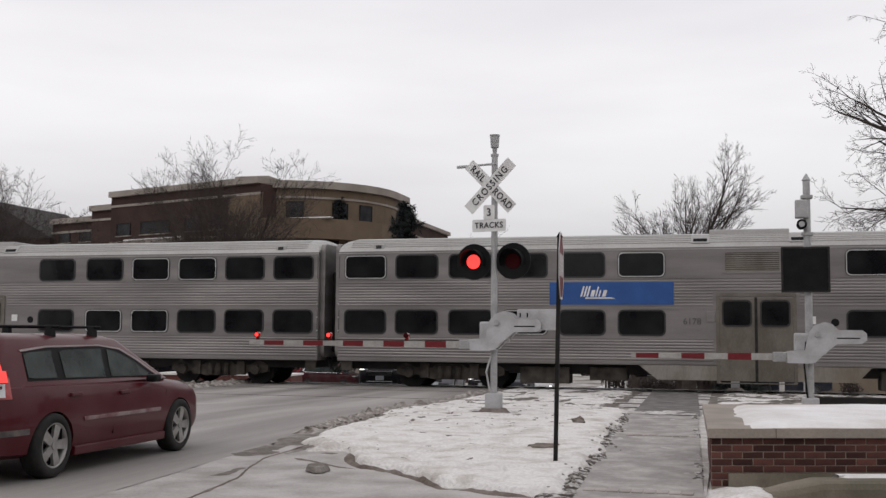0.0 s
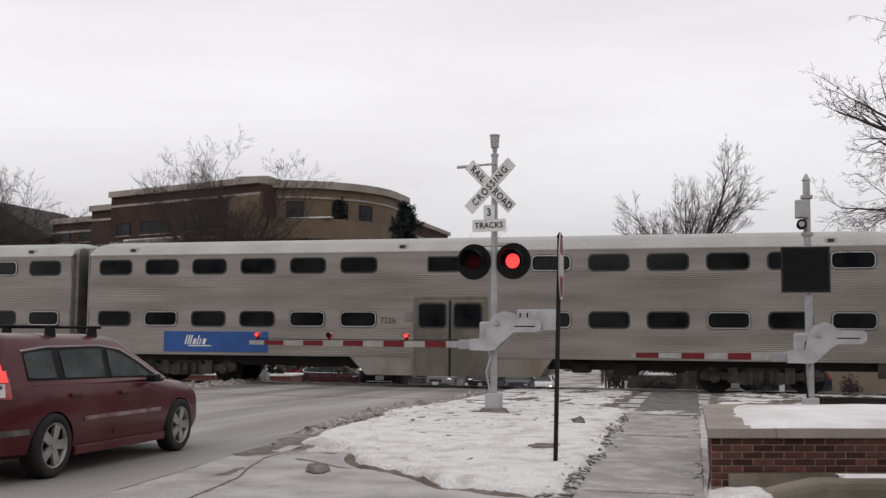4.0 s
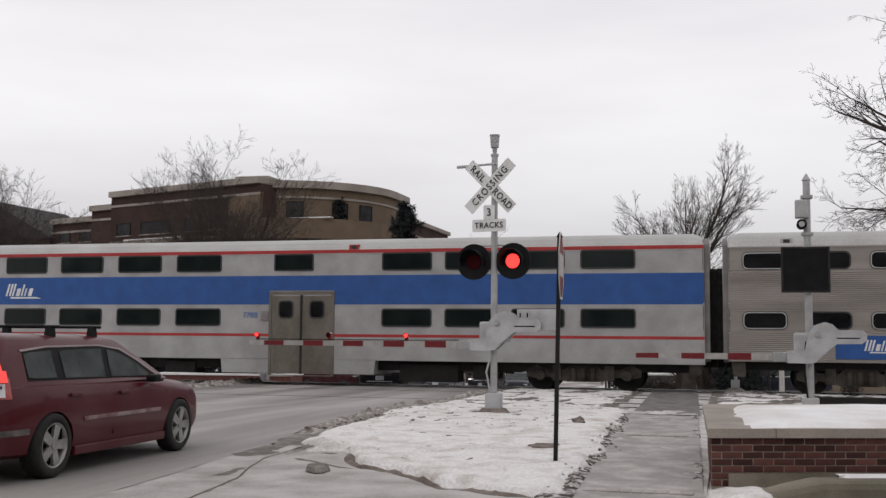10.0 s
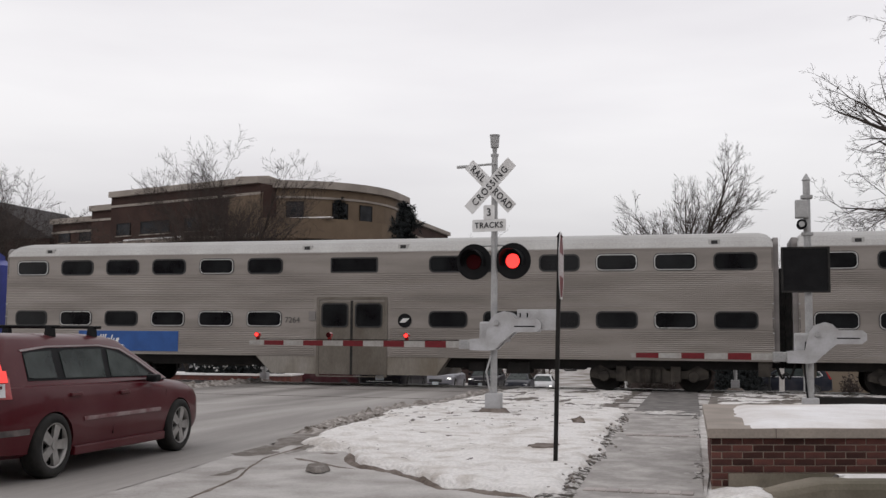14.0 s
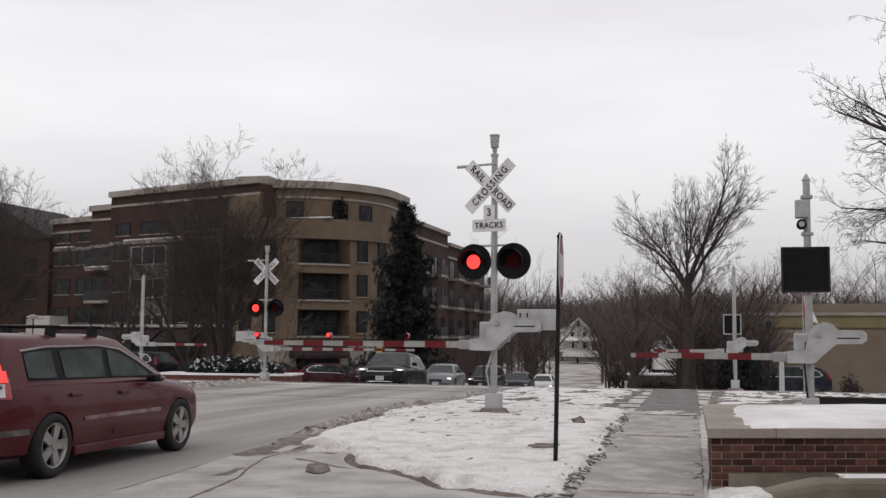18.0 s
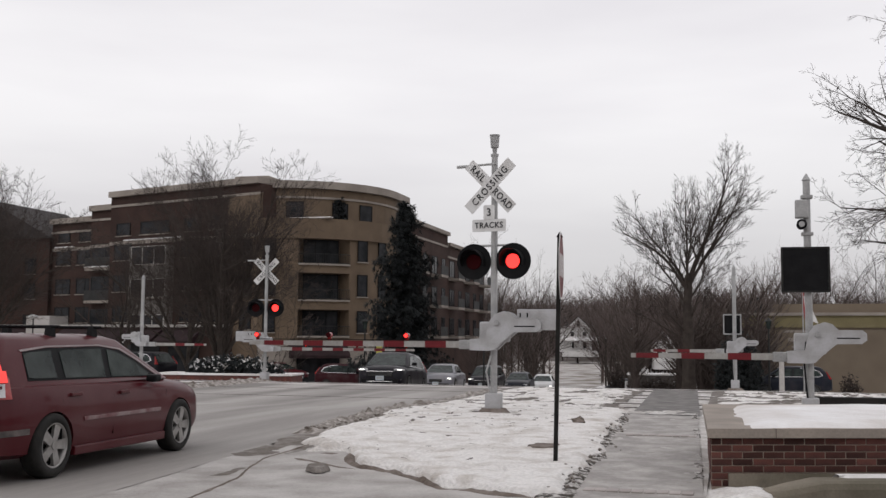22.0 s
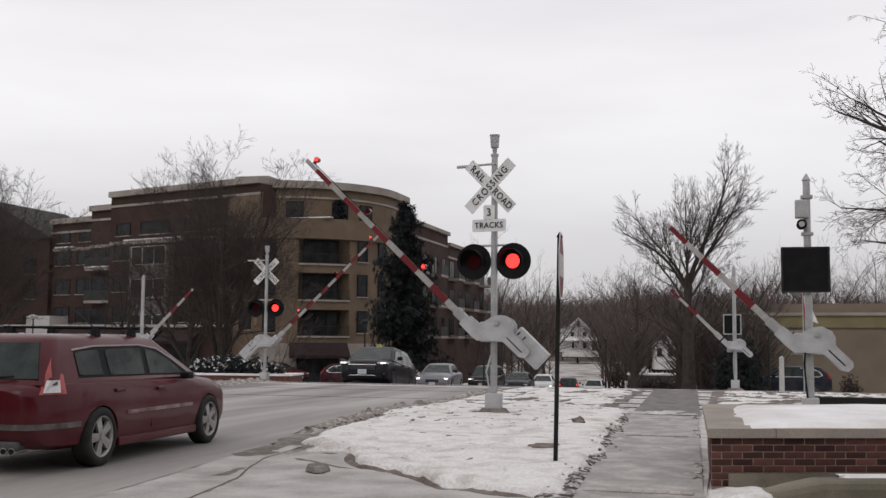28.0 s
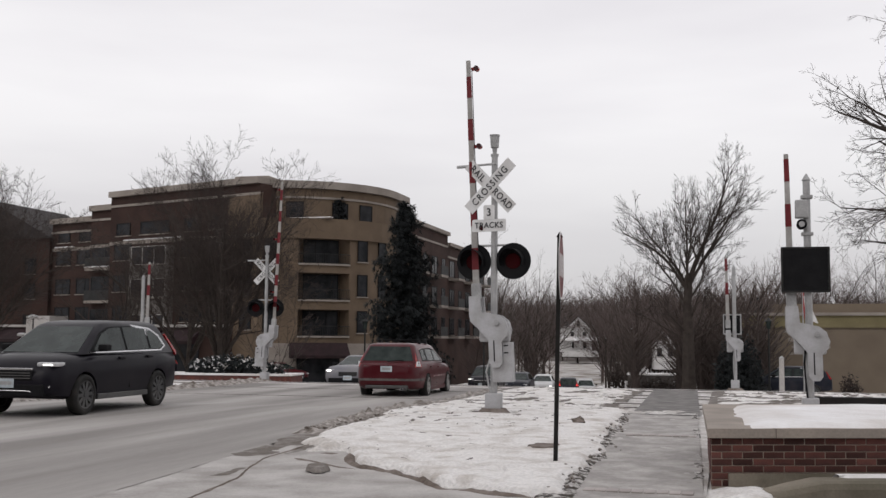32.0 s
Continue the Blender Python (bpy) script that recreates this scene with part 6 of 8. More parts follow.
# leaf litter under the woods
M["litter"] = mat("leaf_litter", (0.055, 0.042, 0.034), 0.95, col2=(0.16, 0.145, 0.135), scale=0.08, fine=0.9, bump=0.1)
grid_mesh("woodland_floor", [-150 + 6 * i for i in range(46)], [176 + 6 * i for i in range(50)], lambda x, y: gz(y) + (.15 + .5 * abs(n2(x, y, .05)) if abs(x - (road_x(y) - 4.3)) > 9 and not (abs(x + 31) < 13 and y < 245) else -.4), "litter", "brown leaf litter and thin snow under the woods", "woodland floor")
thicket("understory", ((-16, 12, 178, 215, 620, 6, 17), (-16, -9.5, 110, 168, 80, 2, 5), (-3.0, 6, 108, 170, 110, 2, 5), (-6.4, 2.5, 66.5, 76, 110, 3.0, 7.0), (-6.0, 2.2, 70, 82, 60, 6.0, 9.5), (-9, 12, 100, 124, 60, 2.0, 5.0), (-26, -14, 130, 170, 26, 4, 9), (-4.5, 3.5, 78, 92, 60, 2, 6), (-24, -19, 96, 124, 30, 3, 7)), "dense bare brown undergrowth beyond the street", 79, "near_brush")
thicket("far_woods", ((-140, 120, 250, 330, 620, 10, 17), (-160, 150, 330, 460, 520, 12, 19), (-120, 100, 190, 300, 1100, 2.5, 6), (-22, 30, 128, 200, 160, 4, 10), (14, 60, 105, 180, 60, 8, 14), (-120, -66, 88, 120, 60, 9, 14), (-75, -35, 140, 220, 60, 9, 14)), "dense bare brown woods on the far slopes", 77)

# ---- buildings ----
M["tan_brick"] = mat("tan_brick_wall", (0.155, 0.113, 0.078), 0.85, col2=(0.12, 0.087, 0.06), scale=0.5, fine=25, bump=0.2, dist=0.01)
M["brown_brick"] = mat("brown_brick_wall", (0.050, 0.027, 0.021), 0.9, col2=(0.034, 0.019, 0.016), scale=0.5, fine=25, bump=0.2, dist=0.01)
M["buff"] = mat("buff_stone_trim", (0.30, 0.265, 0.235), 0.85, col2=(0.235, 0.205, 0.18), scale=0.7, fine=20, bump=0.1)
M["pale_wall"] = mat("pale_render_wall", (0.42, 0.40, 0.385), 0.85, col2=(0.34, 0.32, 0.30), scale=0.6, fine=15, bump=0.08)
M["tan_wall"] = mat("tan_brick_office", (0.20, 0.162, 0.122), 0.85, col2=(0.16, 0.128, 0.096), scale=0.4, fine=22, bump=0.15)
M["olive"] = mat("olive_fascia", (0.20, 0.17, 0.09), 0.8, scale=0.5, fine=15, bump=0.05)
M["room"] = mat("dark_window_glass", (0.010, 0.011, 0.013), 0.22, bump=0, col2=(0.035, 0.036, 0.04), scale=0.9, spec=0.1)
M["bay_panel"] = mat("grey_bay_panels", (0.16, 0.145, 0.135), 0.8, col2=(0.12, 0.11, 0.10), scale=0.7, fine=14, bump=0.05)
M["awning"] = mat("maroon_canvas", (0.026, 0.012, 0.014), 0.85, col2=(0.018, 0.010, 0.011), scale=2, fine=40, bump=0.1)
M["slate"] = mat("dark_roof_shingle", (0.03, 0.026, 0.026), 0.9, col2=(0.05, 0.044, 0.044), scale=1, fine=20, bump=0.2)
M["iron"] = mat("black_iron", (0.02, 0.02, 0.02), 0.6, bump=0.05)
M["glow_panel"] = mat("yellow_green_sign", (0.55, 0.52, 0.12), 0.6, bump=0)
M["sign_orange"] = mat("orange_board", (0.50, 0.20, 0.03), 0.6, bump=0)


def facade_window(parent, p, ax, w, z0, z1, out, frame_mat="white_paint", mull=1, glass="room"):
    """A window on a wall: p the wall point at its middle, ax the wall's direction, out its outward normal."""
    ax, out = Vector((*ax, 0)).normalized(), Vector((*out, 0)).normalized()
    m = Matrix((( ax.x, -out.x, 0, p[0]), (ax.y, -out.y, 0, p[1]), (0, 0, 1, 0), (0, 0, 0, 1)))
    bm = B()
    ring(bm, [(-w / 2, z0), (w / 2, z0), (w / 2, z1), (-w / 2, z1)], [(-w / 2 + .07, z0 + .07), (w / 2 - .07, z0 + .07), (w / 2 - .07, z1 - .07), (-w / 2 + .07, z1 - .07)], "y", -.06, .02)
    for k in range(mull):
        x = -w / 2 + w * (k + 1) / (mull + 1)
        box(bm, x - .03, x + .03, -.055, .0, z0 + .05, z1 - .05)
    f = part("window", bm, frame_mat, parent, m=m)
    bm = B(); box(bm, -w / 2 + .05, w / 2 - .05, -.03, .01, z0 + .05, z1 - .05); part("pane", bm, glass, f)
    bm = B(); box(bm, -w / 2 - .06, w / 2 + .06, -.12, .02, z0 - .09, z0 - .005); part("sill", bm, "buff", f)
    return f


def wall_run(parent, pts, z0, z1, material, name="wall", thick=.4, lip=0.0):
    """A wall along a line of points, with thickness behind it (to its left)."""
    bm = B()
    P = [Vector((*q, 0)) for q in pts]
    off = []
    for i, q in enumerate(P):
        d = (P[min(i + 1, len(P) - 1)] - P[max(i - 1, 0)]).normalized()
        off.append(Vector((-d.y, d.x, 0)))
    lo = [[bm.verts.new((q.x - o.x * lip, q.y - o.y * lip, z)) for q, o in zip(P, off)] for z in (z0, z1)]
    hi = [[bm.verts.new((q.x + o.x * thick, q.y + o.y * thick, z)) for q, o in zip(P, off)] for z in (z0, z1)]
    for i in range(len(P) - 1):
        bm.faces.new((lo[0][i], lo[0][i + 1], lo[1][i + 1], lo[1][i]))
        bm.faces.new((hi[0][i + 1], hi[0][i], hi[1][i], hi[1][i + 1]))
        bm.faces.new((lo[1][i], lo[1][i + 1], hi[1][i + 1], hi[1][i]))
        bm.faces.new((lo[0][i + 1], lo[0][i], hi[0][i], hi[0][i + 1]))
    for e in (0, -1):
        bm.faces.new((lo[0][e], lo[1][e], hi[1][e], hi[0][e]))
    return part(name, bm, material, parent)


apt = thing("apartment_building", "brown and tan brick apartment block with a rounded corner and balconies", "building")
GB = -2.6
arc = [(-35.6, 78.0)] + [(-35.6 + 8.6 * math.sin(a), 86.6 - 8.6 * math.cos(a)) for a in [math.pi / 2 * k / 9 for k in range(1, 10)]] + [(-27.0, 90.5)]
# left wing in three steps, brown brick; it is built along x and then swung back about the corner
before_wing = set(bpy.data.objects)
for x0, x1, y0, zt in ((-57.0, -51.8, 80.0, 11.95), (-51.8, -48.9, 79.0, 12.7), (-48.9, -35.6, 78.0, 13.6)):
    wall_run(apt, [(x0, y0), (x1, y0)], GB, zt - .75, "brown_brick", thick=8)
    wall_run(apt, [(x0, y0), (x1, y0)], zt - .75, zt - .05, "brown_brick", "parapet", 8)
    wall_run(apt, [(x0, y0), (x1, y0)], zt - .05, zt + .45, "buff", "cornice", 8, .35)
    wall_run(apt, [(x0, y0), (x1, y0)], zt - .95, zt - .75, "buff", "string_course", .3, .08)
    wall_run(apt, [(x0, y0), (x1, y0)], 9.3, 9.6, "buff", "string_course", .3, .06)
wall_run(apt, [(-38.2, 77.96), (-35.6, 77.96)], GB, 12.8, "tan_brick", thick=.3)
for z in (2.55, 5.2, 7.95):
    facade_window(apt, (-36.6, 77.96), (1, 0), .95, z - .6, z + 1.2, (0, -1), "black", 0)
swing = set(bpy.data.objects) - before_wing
# rounded corner in tan brick; the top storey stands back
wall_run(apt, arc, GB, .9, "buff", "plinth_wall", 6, .05)
def arc_part(a0, a1, r=8.6, n=6):
    return [(-35.6 + r * math.sin(radians(a0 + (a1 - a0) * k / n)), 86.6 - r * math.cos(radians(a0 + (a1 - a0) * k / n))) for k in range(n + 1)]


# balconies are cut into the curve between two angles
BA, BB = 21, 49
wall_run(apt, arc_part(0, BA), .9, 9.15, "tan_brick", thick=5)
wall_run(apt, arc_part(BB, 90) + [(-27.0, 90.5)], .9, 9.15, "tan_brick", thick=5)
for za, zb in ((.9, 1.35), (3.55, 4.2), (6.45, 7.05)):
    wall_run(apt, arc_part(BA, BB), za, zb, "tan_brick", "spandrel", 1.5)
    wall_run(apt, arc_part(BA, BB), zb, zb + .14, "buff", "balcony_slab", 1.5, .16)
wall_run(apt, arc_part(BA, BB, 7.1), .9, 9.15, "tan_brick", "loggia_wall", 3)
wall_run(apt, arc, 9.15, 10.75, "tan_brick", "parapet", .5, .25)
inner = [(x - .9, y + 1.6) for x, y in arc]
wall_run(apt, inner, 9.2, 12.55, "tan_brick", "penthouse_wall", 5)
wall_run(apt, inner, 12.55, 12.72, "buff", "string_course", 5, .10)
wall_run(apt, inner, 12.72, 13.35, "tan_brick", "parapet", 5, .05)
wall_run(apt, inner, 13.35, 13.95, "buff", "cornice", 5, .45)
wall_run(apt, [(-39.0, 80.5), (-36.0, 80.5)], 13.2, 14.5, "buff", "roof_house", 3, .2)
# right wing along the side street
for y0, y1, zt, k in ((90.5, 104.0, 11.6, "brown_brick"), (104.0, 121.0, 10.6, "brown_brick")):
    wall_run(apt, [(-27.0, y0), (-27.0, y1)], GB - .8, zt, k, thick=8)
    wall_run(apt, [(-27.0, y0), (-27.0, y1)], zt, zt + .35, "buff", "cornice", 8, .3)
    wall_run(apt, [(-27.0, y0), (-27.0, y1)], zt - 1.2, zt - 1.0, "buff", "string_course", .3, .06)
    n = int((y1 - y0) / 3.2)
    for i in range(n):
        y = y0 + (i + .5) * (y1 - y0) / n
        for z in (1.7, 4.6, 7.5):
            facade_window(apt, (-27.0, y), (0, 1), 1.3 if i % 2 else 1.9, z, z + 1.7, (1, 0), "black")
            if i % 2 == 0:
                bm = B(); box(bm, -27.0, -25.9, y - 1.3, y + 1.3, z - .35, z - .12); b = part("balcony", bm, "buff", apt)
                bm = B(); box(bm, -25.98, -25.93, y - 1.3, y + 1.3, z - .12, z + .75); part("balustrade", bm, "iron", b)
# windows of the left wing
before_wing = set(bpy.data.objects)
for x, w, mull in ((-55.6, 1.6, 1), (-53.2, 1.9, 1), (-47.6, 1.7, 1), (-44.6, 3.4, 2), (-41.2, 1.9, 1), (-39.2, 1.3, 1)):
    yw = 80.0 if x < -51.8 else 78.0
    for z in (2.55, 5.2, 7.95):
        if x == -44.6:
            continue
        facade_window(apt, (x, yw), (1, 0), w, z, z + 1.45, (0, -1), "black", mull)
    facade_window(apt, (x, yw), (1, 0), w * .8, 10.1, 11.2, (0, -1), "black", 0)
bm = B(); box(bm, -46.4, -42.8, 77.35, 78.0, .9, 9.0); bay = part("bay", bm, "bay_panel", apt, "pale panelled window bay")
for z in (1.6, 4.6, 7.4):
    facade_window(apt, (-44.6, 77.35), (1, 0), 3.2, z, z + 1.6, (0, -1), "pale_wall", 2)
# recessed balconies of the step
for z in (1.6, 4.55, 7.5):
    bm = B(); box(bm, -51.6, -49.0, 78.2, 79.0, z - .3, z - .05); b = part("balcony", bm, "buff", apt)
    bm = B(); box(bm, -51.6, -49.0, 78.2, 78.25, z - .05, z + .85); part("balustrade", bm, "iron", b)
    facade_window(apt, (-50.3, 79.0), (1, 0), 2.7, z - .05, z + 2.15, (0, -1), "iron", 1)
swing |= set(bpy.data.objects) - before_wing
# the corner: big glazed balconies and slim windows
corner = [(math.radians(a), w, bal) for a, w, bal in ((6, 1.0, False), (35, 4.0, True), (57, 1.0, False), (72, 1.0, False))]
for a, w, bal in corner:
    if not w:
        continue
    px, py = -35.6 + 8.6 * math.sin(a), 86.6 - 8.6 * math.cos(a)
    ax, out = (math.cos(a), math.sin(a)), (math.sin(a), -math.cos(a))
    for z in (1.75, 4.65, 7.45):
        if not bal:
            facade_window(apt, (px + out[0] * .05, py + out[1] * .05), ax, w, z, z + 1.75, out, "black", 0)
            continue
        gx_, gy_ = -35.6 + 7.2 * math.sin(a), 86.6 - 7.2 * math.cos(a)
        facade_window(apt, (gx_, gy_), ax, 2.9, z - .3, z + 1.75, out, "black", 2)
        bm = B()
        pts = arc_part(BA, BB, 8.68, 30)
        for q in pts:
            cyl(bm, (q[0], q[1], z - .3), (q[0], q[1], z + .5), .014, seg=4)
        for q, e in zip(pts[:-1], pts[1:]):
            for zz in (z - .22, z + .5):
                cyl(bm, (q[0], q[1], zz), (e[0], e[1], zz), .028, seg=4)
        part("railing", bm, "iron", apt, "black balcony railing")
for a in (5, 20, 45, 62):
    px, py = -36.5 + 8.6 * math.sin(radians(a)), 88.2 - 8.6 * math.cos(radians(a))
    aa = radians(a)
    facade_window(apt, (px, py), (math.cos(aa), math.sin(aa)), 1.4, 10.9, 12.3, (math.sin(aa), -math.cos(aa)), "black", 0)
# corner entrance with a dark awning
a = radians(32)
px, py = -35.6 + 8.7 * math.sin(a), 86.6 - 8.7 * math.cos(a)
ax, out = (math.cos(a), math.sin(a)), (math.sin(a), -math.cos(a))
m = Matrix(((ax[0], -out[0], 0, px), (ax[1], -out[1], 0, py), (0, 0, 1, 0), (0, 0, 0, 1)))
bm = B(); box(bm, -1.7, 1.7, -.1, .1, GB, .3); part("entrance", bm, "room", apt, "dark glazed corner entrance", m)
bm = B(); prism(bm, [(-1.3, -.25), (-1.3, -.02), (0, .95), (0, -.25)], "x", -2.3, 2.3); part("awning", bm, "awning", apt, "maroon canvas awning", m)
# shop front with a row of maroon awnings
before_wing = set(bpy.data.objects)
bm = B(); box(bm, -66, -37.6, 76.6, 77.98, GB, 2.1); part("shop_front", bm, "brown_brick", apt)
bm = B(); box(bm, -66, -37.6, 76.35, 78.0, 2.1, 2.32); part("shop_fascia", bm, "pale_wall", apt)
bm = B(); box(bm, -55.4, -52.9, 76.0, 77.99, GB, 3.1, .05); part("pier", bm, "pale_wall", apt)
for i, x in enumerate((-63.2, -59.3, -57.0, -50.4, -47.2, -44.0, -40.6)):
    bm = B(); prism(bm, [(75.2, .75), (75.2, 1.0), (76.6, 2.0), (76.6, .75)], "x", x - 1.55, x + 1.55); aw = part("awning", bm, "awning", apt, "maroon canvas awning")
    bm = B(); box(bm, x - 1.3, x + 1.3, 76.55, 76.62, GB + .4, .75); part("shop_window", bm, "room", apt)
    if i in (1, 4, 5):
        bm = B(); prism(bm, [(x - .9, .8), (x - .6, .8), (x - .2, 1.25), (x - .5, 1.25)], "y", 75.17, 75.3); prism(bm, [(x - .2, .84), (x + 1.2, .84), (x + 1.2, .98), (x - .2, .98)], "y", 75.17, 75.3)
        part("sign_mark", bm, "white_paint", aw, "white shop mark")
swing |= set(bpy.data.objects) - before_wing
before_wing = set(bpy.data.objects)
# snow on the ledges
for x0, x1, y, z in ((-56.5, -54.5, 79.9, 9.62), (-51.6, -49.0, 78.2, 7.46), (-47.5, -42, 77.95, 9.62), (-34, -30, 79.2, 10.78)):
    bm = B(); box(bm, x0, x1, y - .12, y + .2, z, z + .1, .03); tagged(part("snow_ledge", bm, "snow", apt), "")

swing |= {o for o in set(bpy.data.objects) - before_wing if o.data.vertices[0].co.x < -36}
SWING = Matrix.Translation((-35.6, 78, 0)) @ pose(0, 0, 0, 0, 0, -19.3) @ Matrix.Diagonal((1.36, 1, 1, 1)) @ Matrix.Translation((35.6, -78, 0))
for o in swing:
    if o.parent == apt:
        o.matrix_basis = SWING @ o.matrix_basis

# dark gabled neighbour
nb = thing("neighbour_house", "dark brown gabled building beside the apartments", "building", pose(-66.5, 89, 0))
bm = B(); box(bm, -9, 4.2, 0, 12, GB, 10.6); part("wall", bm, "brown_brick", nb)
bm = B(); prism(bm, [(-9.4, 10.6), (4.6, 10.6), (-2.6, 14.4)], "y", -.4, 12.4); part("roof", bm, "slate", nb)
for z in (1.8, 4.8, 7.2):
    facade_window(nb, (2.2, 0), (1, 0), 1.2, z, z + 1.5, (0, -1), "black", 0)

# low tan office with a flat roof
off = thing("office_building", "low tan brick building with a flat roof and olive fascia", "building", pose(.9, 77.6, 0, 0, 0, -9))
bm = B(); box(bm, 0, 40, 0, 14, -3, 2.75); part("wall", bm, "tan_wall", off)
bm = B(); box(bm, -.15, 40, -.15, 14, 2.3, 3.1); part("fascia", bm, "olive", off)
bm = B(); box(bm, -.3, 40, -.3, 14, 3.1, 3.3, .02); part("coping", bm, "buff", off)
bm = B(); box(bm, 1.8, 40, 3, 13, 3.3, 4.0); part("roof_storey", bm, "tan_wall", off)
bm = B(); box(bm, 3.2, 5.6, -.2, -.1, 1.35, 1.6); part("lettering_bar", bm, "buff", off)
for z, a, b in ((1.95, 2.9, 5.2), (.9, 3.4, 5.9), (.45, 3.2, 5.4)):
    bm = B(); box(bm, a, b, -.03, .0, z, z + .16); part("lettering_bar", bm, "buff", off, "row of raised pale lettering")
bm = B(); box(bm, 9.6, 16, -3, 0, 1.75, 2.25, .04); part("canopy", bm, "white_paint", off, "white entrance canopy")
for x in (9.9,):
    bm = B(); cyl(bm, (x, -2.8, -2.5), (x, -2.8, 1.75), .1, seg=12); part("canopy_post", bm, "white_paint", off)

# rough stone wall and brush at the bend of the far street
M["old_stone"] = mat("dark_fieldstone", (0.12, 0.108, 0.10), 0.9, col2=(0.055, 0.048, 0.044), scale=2.2, fine=9, bump=0.8, dist=0.05, grain=0.3)
rw = thing("stone_wall", "rough grey stone wall topped with snow and brush", "wall", pose(-5.5, 86.2, -2.75, 0, 0, 4))
bm = B(); box(bm, -2.1, 2.4, -.2, .2, -.8, 1.35, .05); part("stonework", bm, "old_stone", rw)
bm = B(); box(bm, -2.15, 2.45, -.24, 1.6, 1.35, 1.5, .04); part("snow_cap", bm, "snow", rw)
shrub(pose(-5.5, 85.2, -2.9), 5.0, 1.0, 1.5, "tangle of bare brush before the stone wall", 41, "twig", .03, n=1500)
shrub(pose(-8.6, 88.0, -3.0), 1.6, 1.0, 2.6, "tall bare brush beside the far street", 42, "twig", 0, n=900)
shrub(pose(-18.2, 62.0, -1.8), 1.6, 1.0, 1.5, "bare snowy shrubs beside the street", 43, "twig", .4, n=1200)

# two timber houses on the far slope
M["timber_white"] = mat("white_painted_boards", (0.66, 0.65, 0.64), 0.7, col2=(0.52, 0.51, 0.50), scale=0.6, fine=6, bump=0.1, stretch=(.3, .3, 3))


def house(m, w, d, h, label, porch=True, seed=0):
    o = thing("house", label, "house", m)
    bm = B(); box(bm, -w / 2, w / 2, -d / 2, d / 2, -1, h); part("wall", bm, "timber_white", o)
    bm = B(); prism(bm, [(-w / 2 - .4, h - .1), (w / 2 + .4, h - .1), (0, h + w * .55)], "y", -d / 2 - .3, d / 2 + .3); part("roof", bm, "slate", o)
    bm = B(); prism(bm, [(-w / 2, h - .05), (w / 2, h - .05), (0, h + w * .48)], "y", -d / 2 - .34, -d / 2 - .3); part("gable", bm, "timber_white", o)
    for x in (-w * .25, w * .25):
        for z in ((.9, h * .6) if h > 4 else (.9,)):
            facade_window(o, (x, -d / 2), (1, 0), .9, z, z + 1.5, (0, -1), "timber_white", 0)
    facade_window(o, (0, -d / 2 - .34), (1, 0), .8, h + .5, h + 1.8, (0, -1), "timber_white", 0)
    if porch:
        bm = B(); prism(bm, [(-d / 2 - 2.6, 2.6), (-d / 2 - 2.6, 2.75), (-d / 2, 3.6), (-d / 2, 2.6)], "x", -w / 2 - 1, w / 2 + 2); part("porch_roof", bm, "snow", o, "snow-covered porch roof")
        for k in range(5):
            x = -w / 2 - .7 + k * (w + 2.4) / 4
            bm = B(); box(bm, x - .1, x + .1, -d / 2 - 2.5, -d / 2 - 2.3, 0, 2.6); part("porch_post", bm, "white_paint", o)
        bm = B(); box(bm, -w / 2 - .8, w / 2 + 1.8, -d / 2 - 2.5, -d / 2, -1, .35); part("porch_floor", bm, "timber_white", o)
    return o


h1 = house(pose(-31.6, 238, -1.5, 0, 0, 5), 5.6, 7, 5.4, "old white timber house with a snowy porch")
bm = B(); box(bm, -4.6, -1, -3.4, 2, 0, 5.9); part("side_wing", bm, "timber_white", h1)
bm = B(); cyl(bm, (-3.2, -3.2, 5.9), (-3.2, -3.2, 8.4), 1.3, .1, 8); part("turret", bm, "slate", h1)
h2 = house(pose(-9.6, 172, -2.2, 0, 0, 8), 3.3, 5, 3.0, "small white timber cottage with a steep gable", False)
h1.scale = (.95, .95, .95)

# ---- street furniture beyond the railway ----
def lantern(m, h, label):
    o = thing("street_lamp", label, "street lamp", m, group="lantern posts")
    bm = B(); cyl(bm, (0, 0, 0), (0, 0, .6), .14, .09, 10); cyl(bm, (0, 0, .6), (0, 0, h - .55), .055, .045, 10); part("post", bm, "iron", o)
    bm = B(); cyl(bm, (0, 0, h - .55), (0, 0, h - .12), .10, .17, 8); part("lantern", bm, "car_glass", o)
    bm = B(); cyl(bm, (0, 0, h - .12), (0, 0, h + .06), .2, .03, 8); cyl(bm, (0, 0, h + .06), (0, 0, h + .18), .02, .005, 6); part("lantern_cap", bm, "iron", o)
    return o


lantern(pose(2.27, 63.1, gz(63)), 4.4, "black lantern street lamp beside the parked car")
lantern(pose(-19.6, 57.2, gz(57)), 3.9, "black lantern street lamp by the corner")
lantern(pose(-13.4, 60.0, gz(60)), 3.6, "black lantern street lamp in the verge")
for x, y, h in ((-53.5, 60.0, 3.9), (-46.0, 63.0, 3.2), (-43, 60, 4.2)):
    o = thing("street_lamp", "lamp post with a snow-topped white globe", "street lamp", pose(x, y, gz(y)), group="globe lamp posts")
    bm = B(); cyl(bm, (0, 0, 0), (0, 0, h), .05, .04, 8); part("post", bm, "iron", o)
    bm = B(); bmesh.ops.create_uvsphere(bm, u_segments=12, v_segments=6, radius=.3, matrix=Matrix.Translation((0, 0, h)) @ Matrix.Diagonal((1, 1, .45, 1))); part("shade", bm, "white_paint", o)

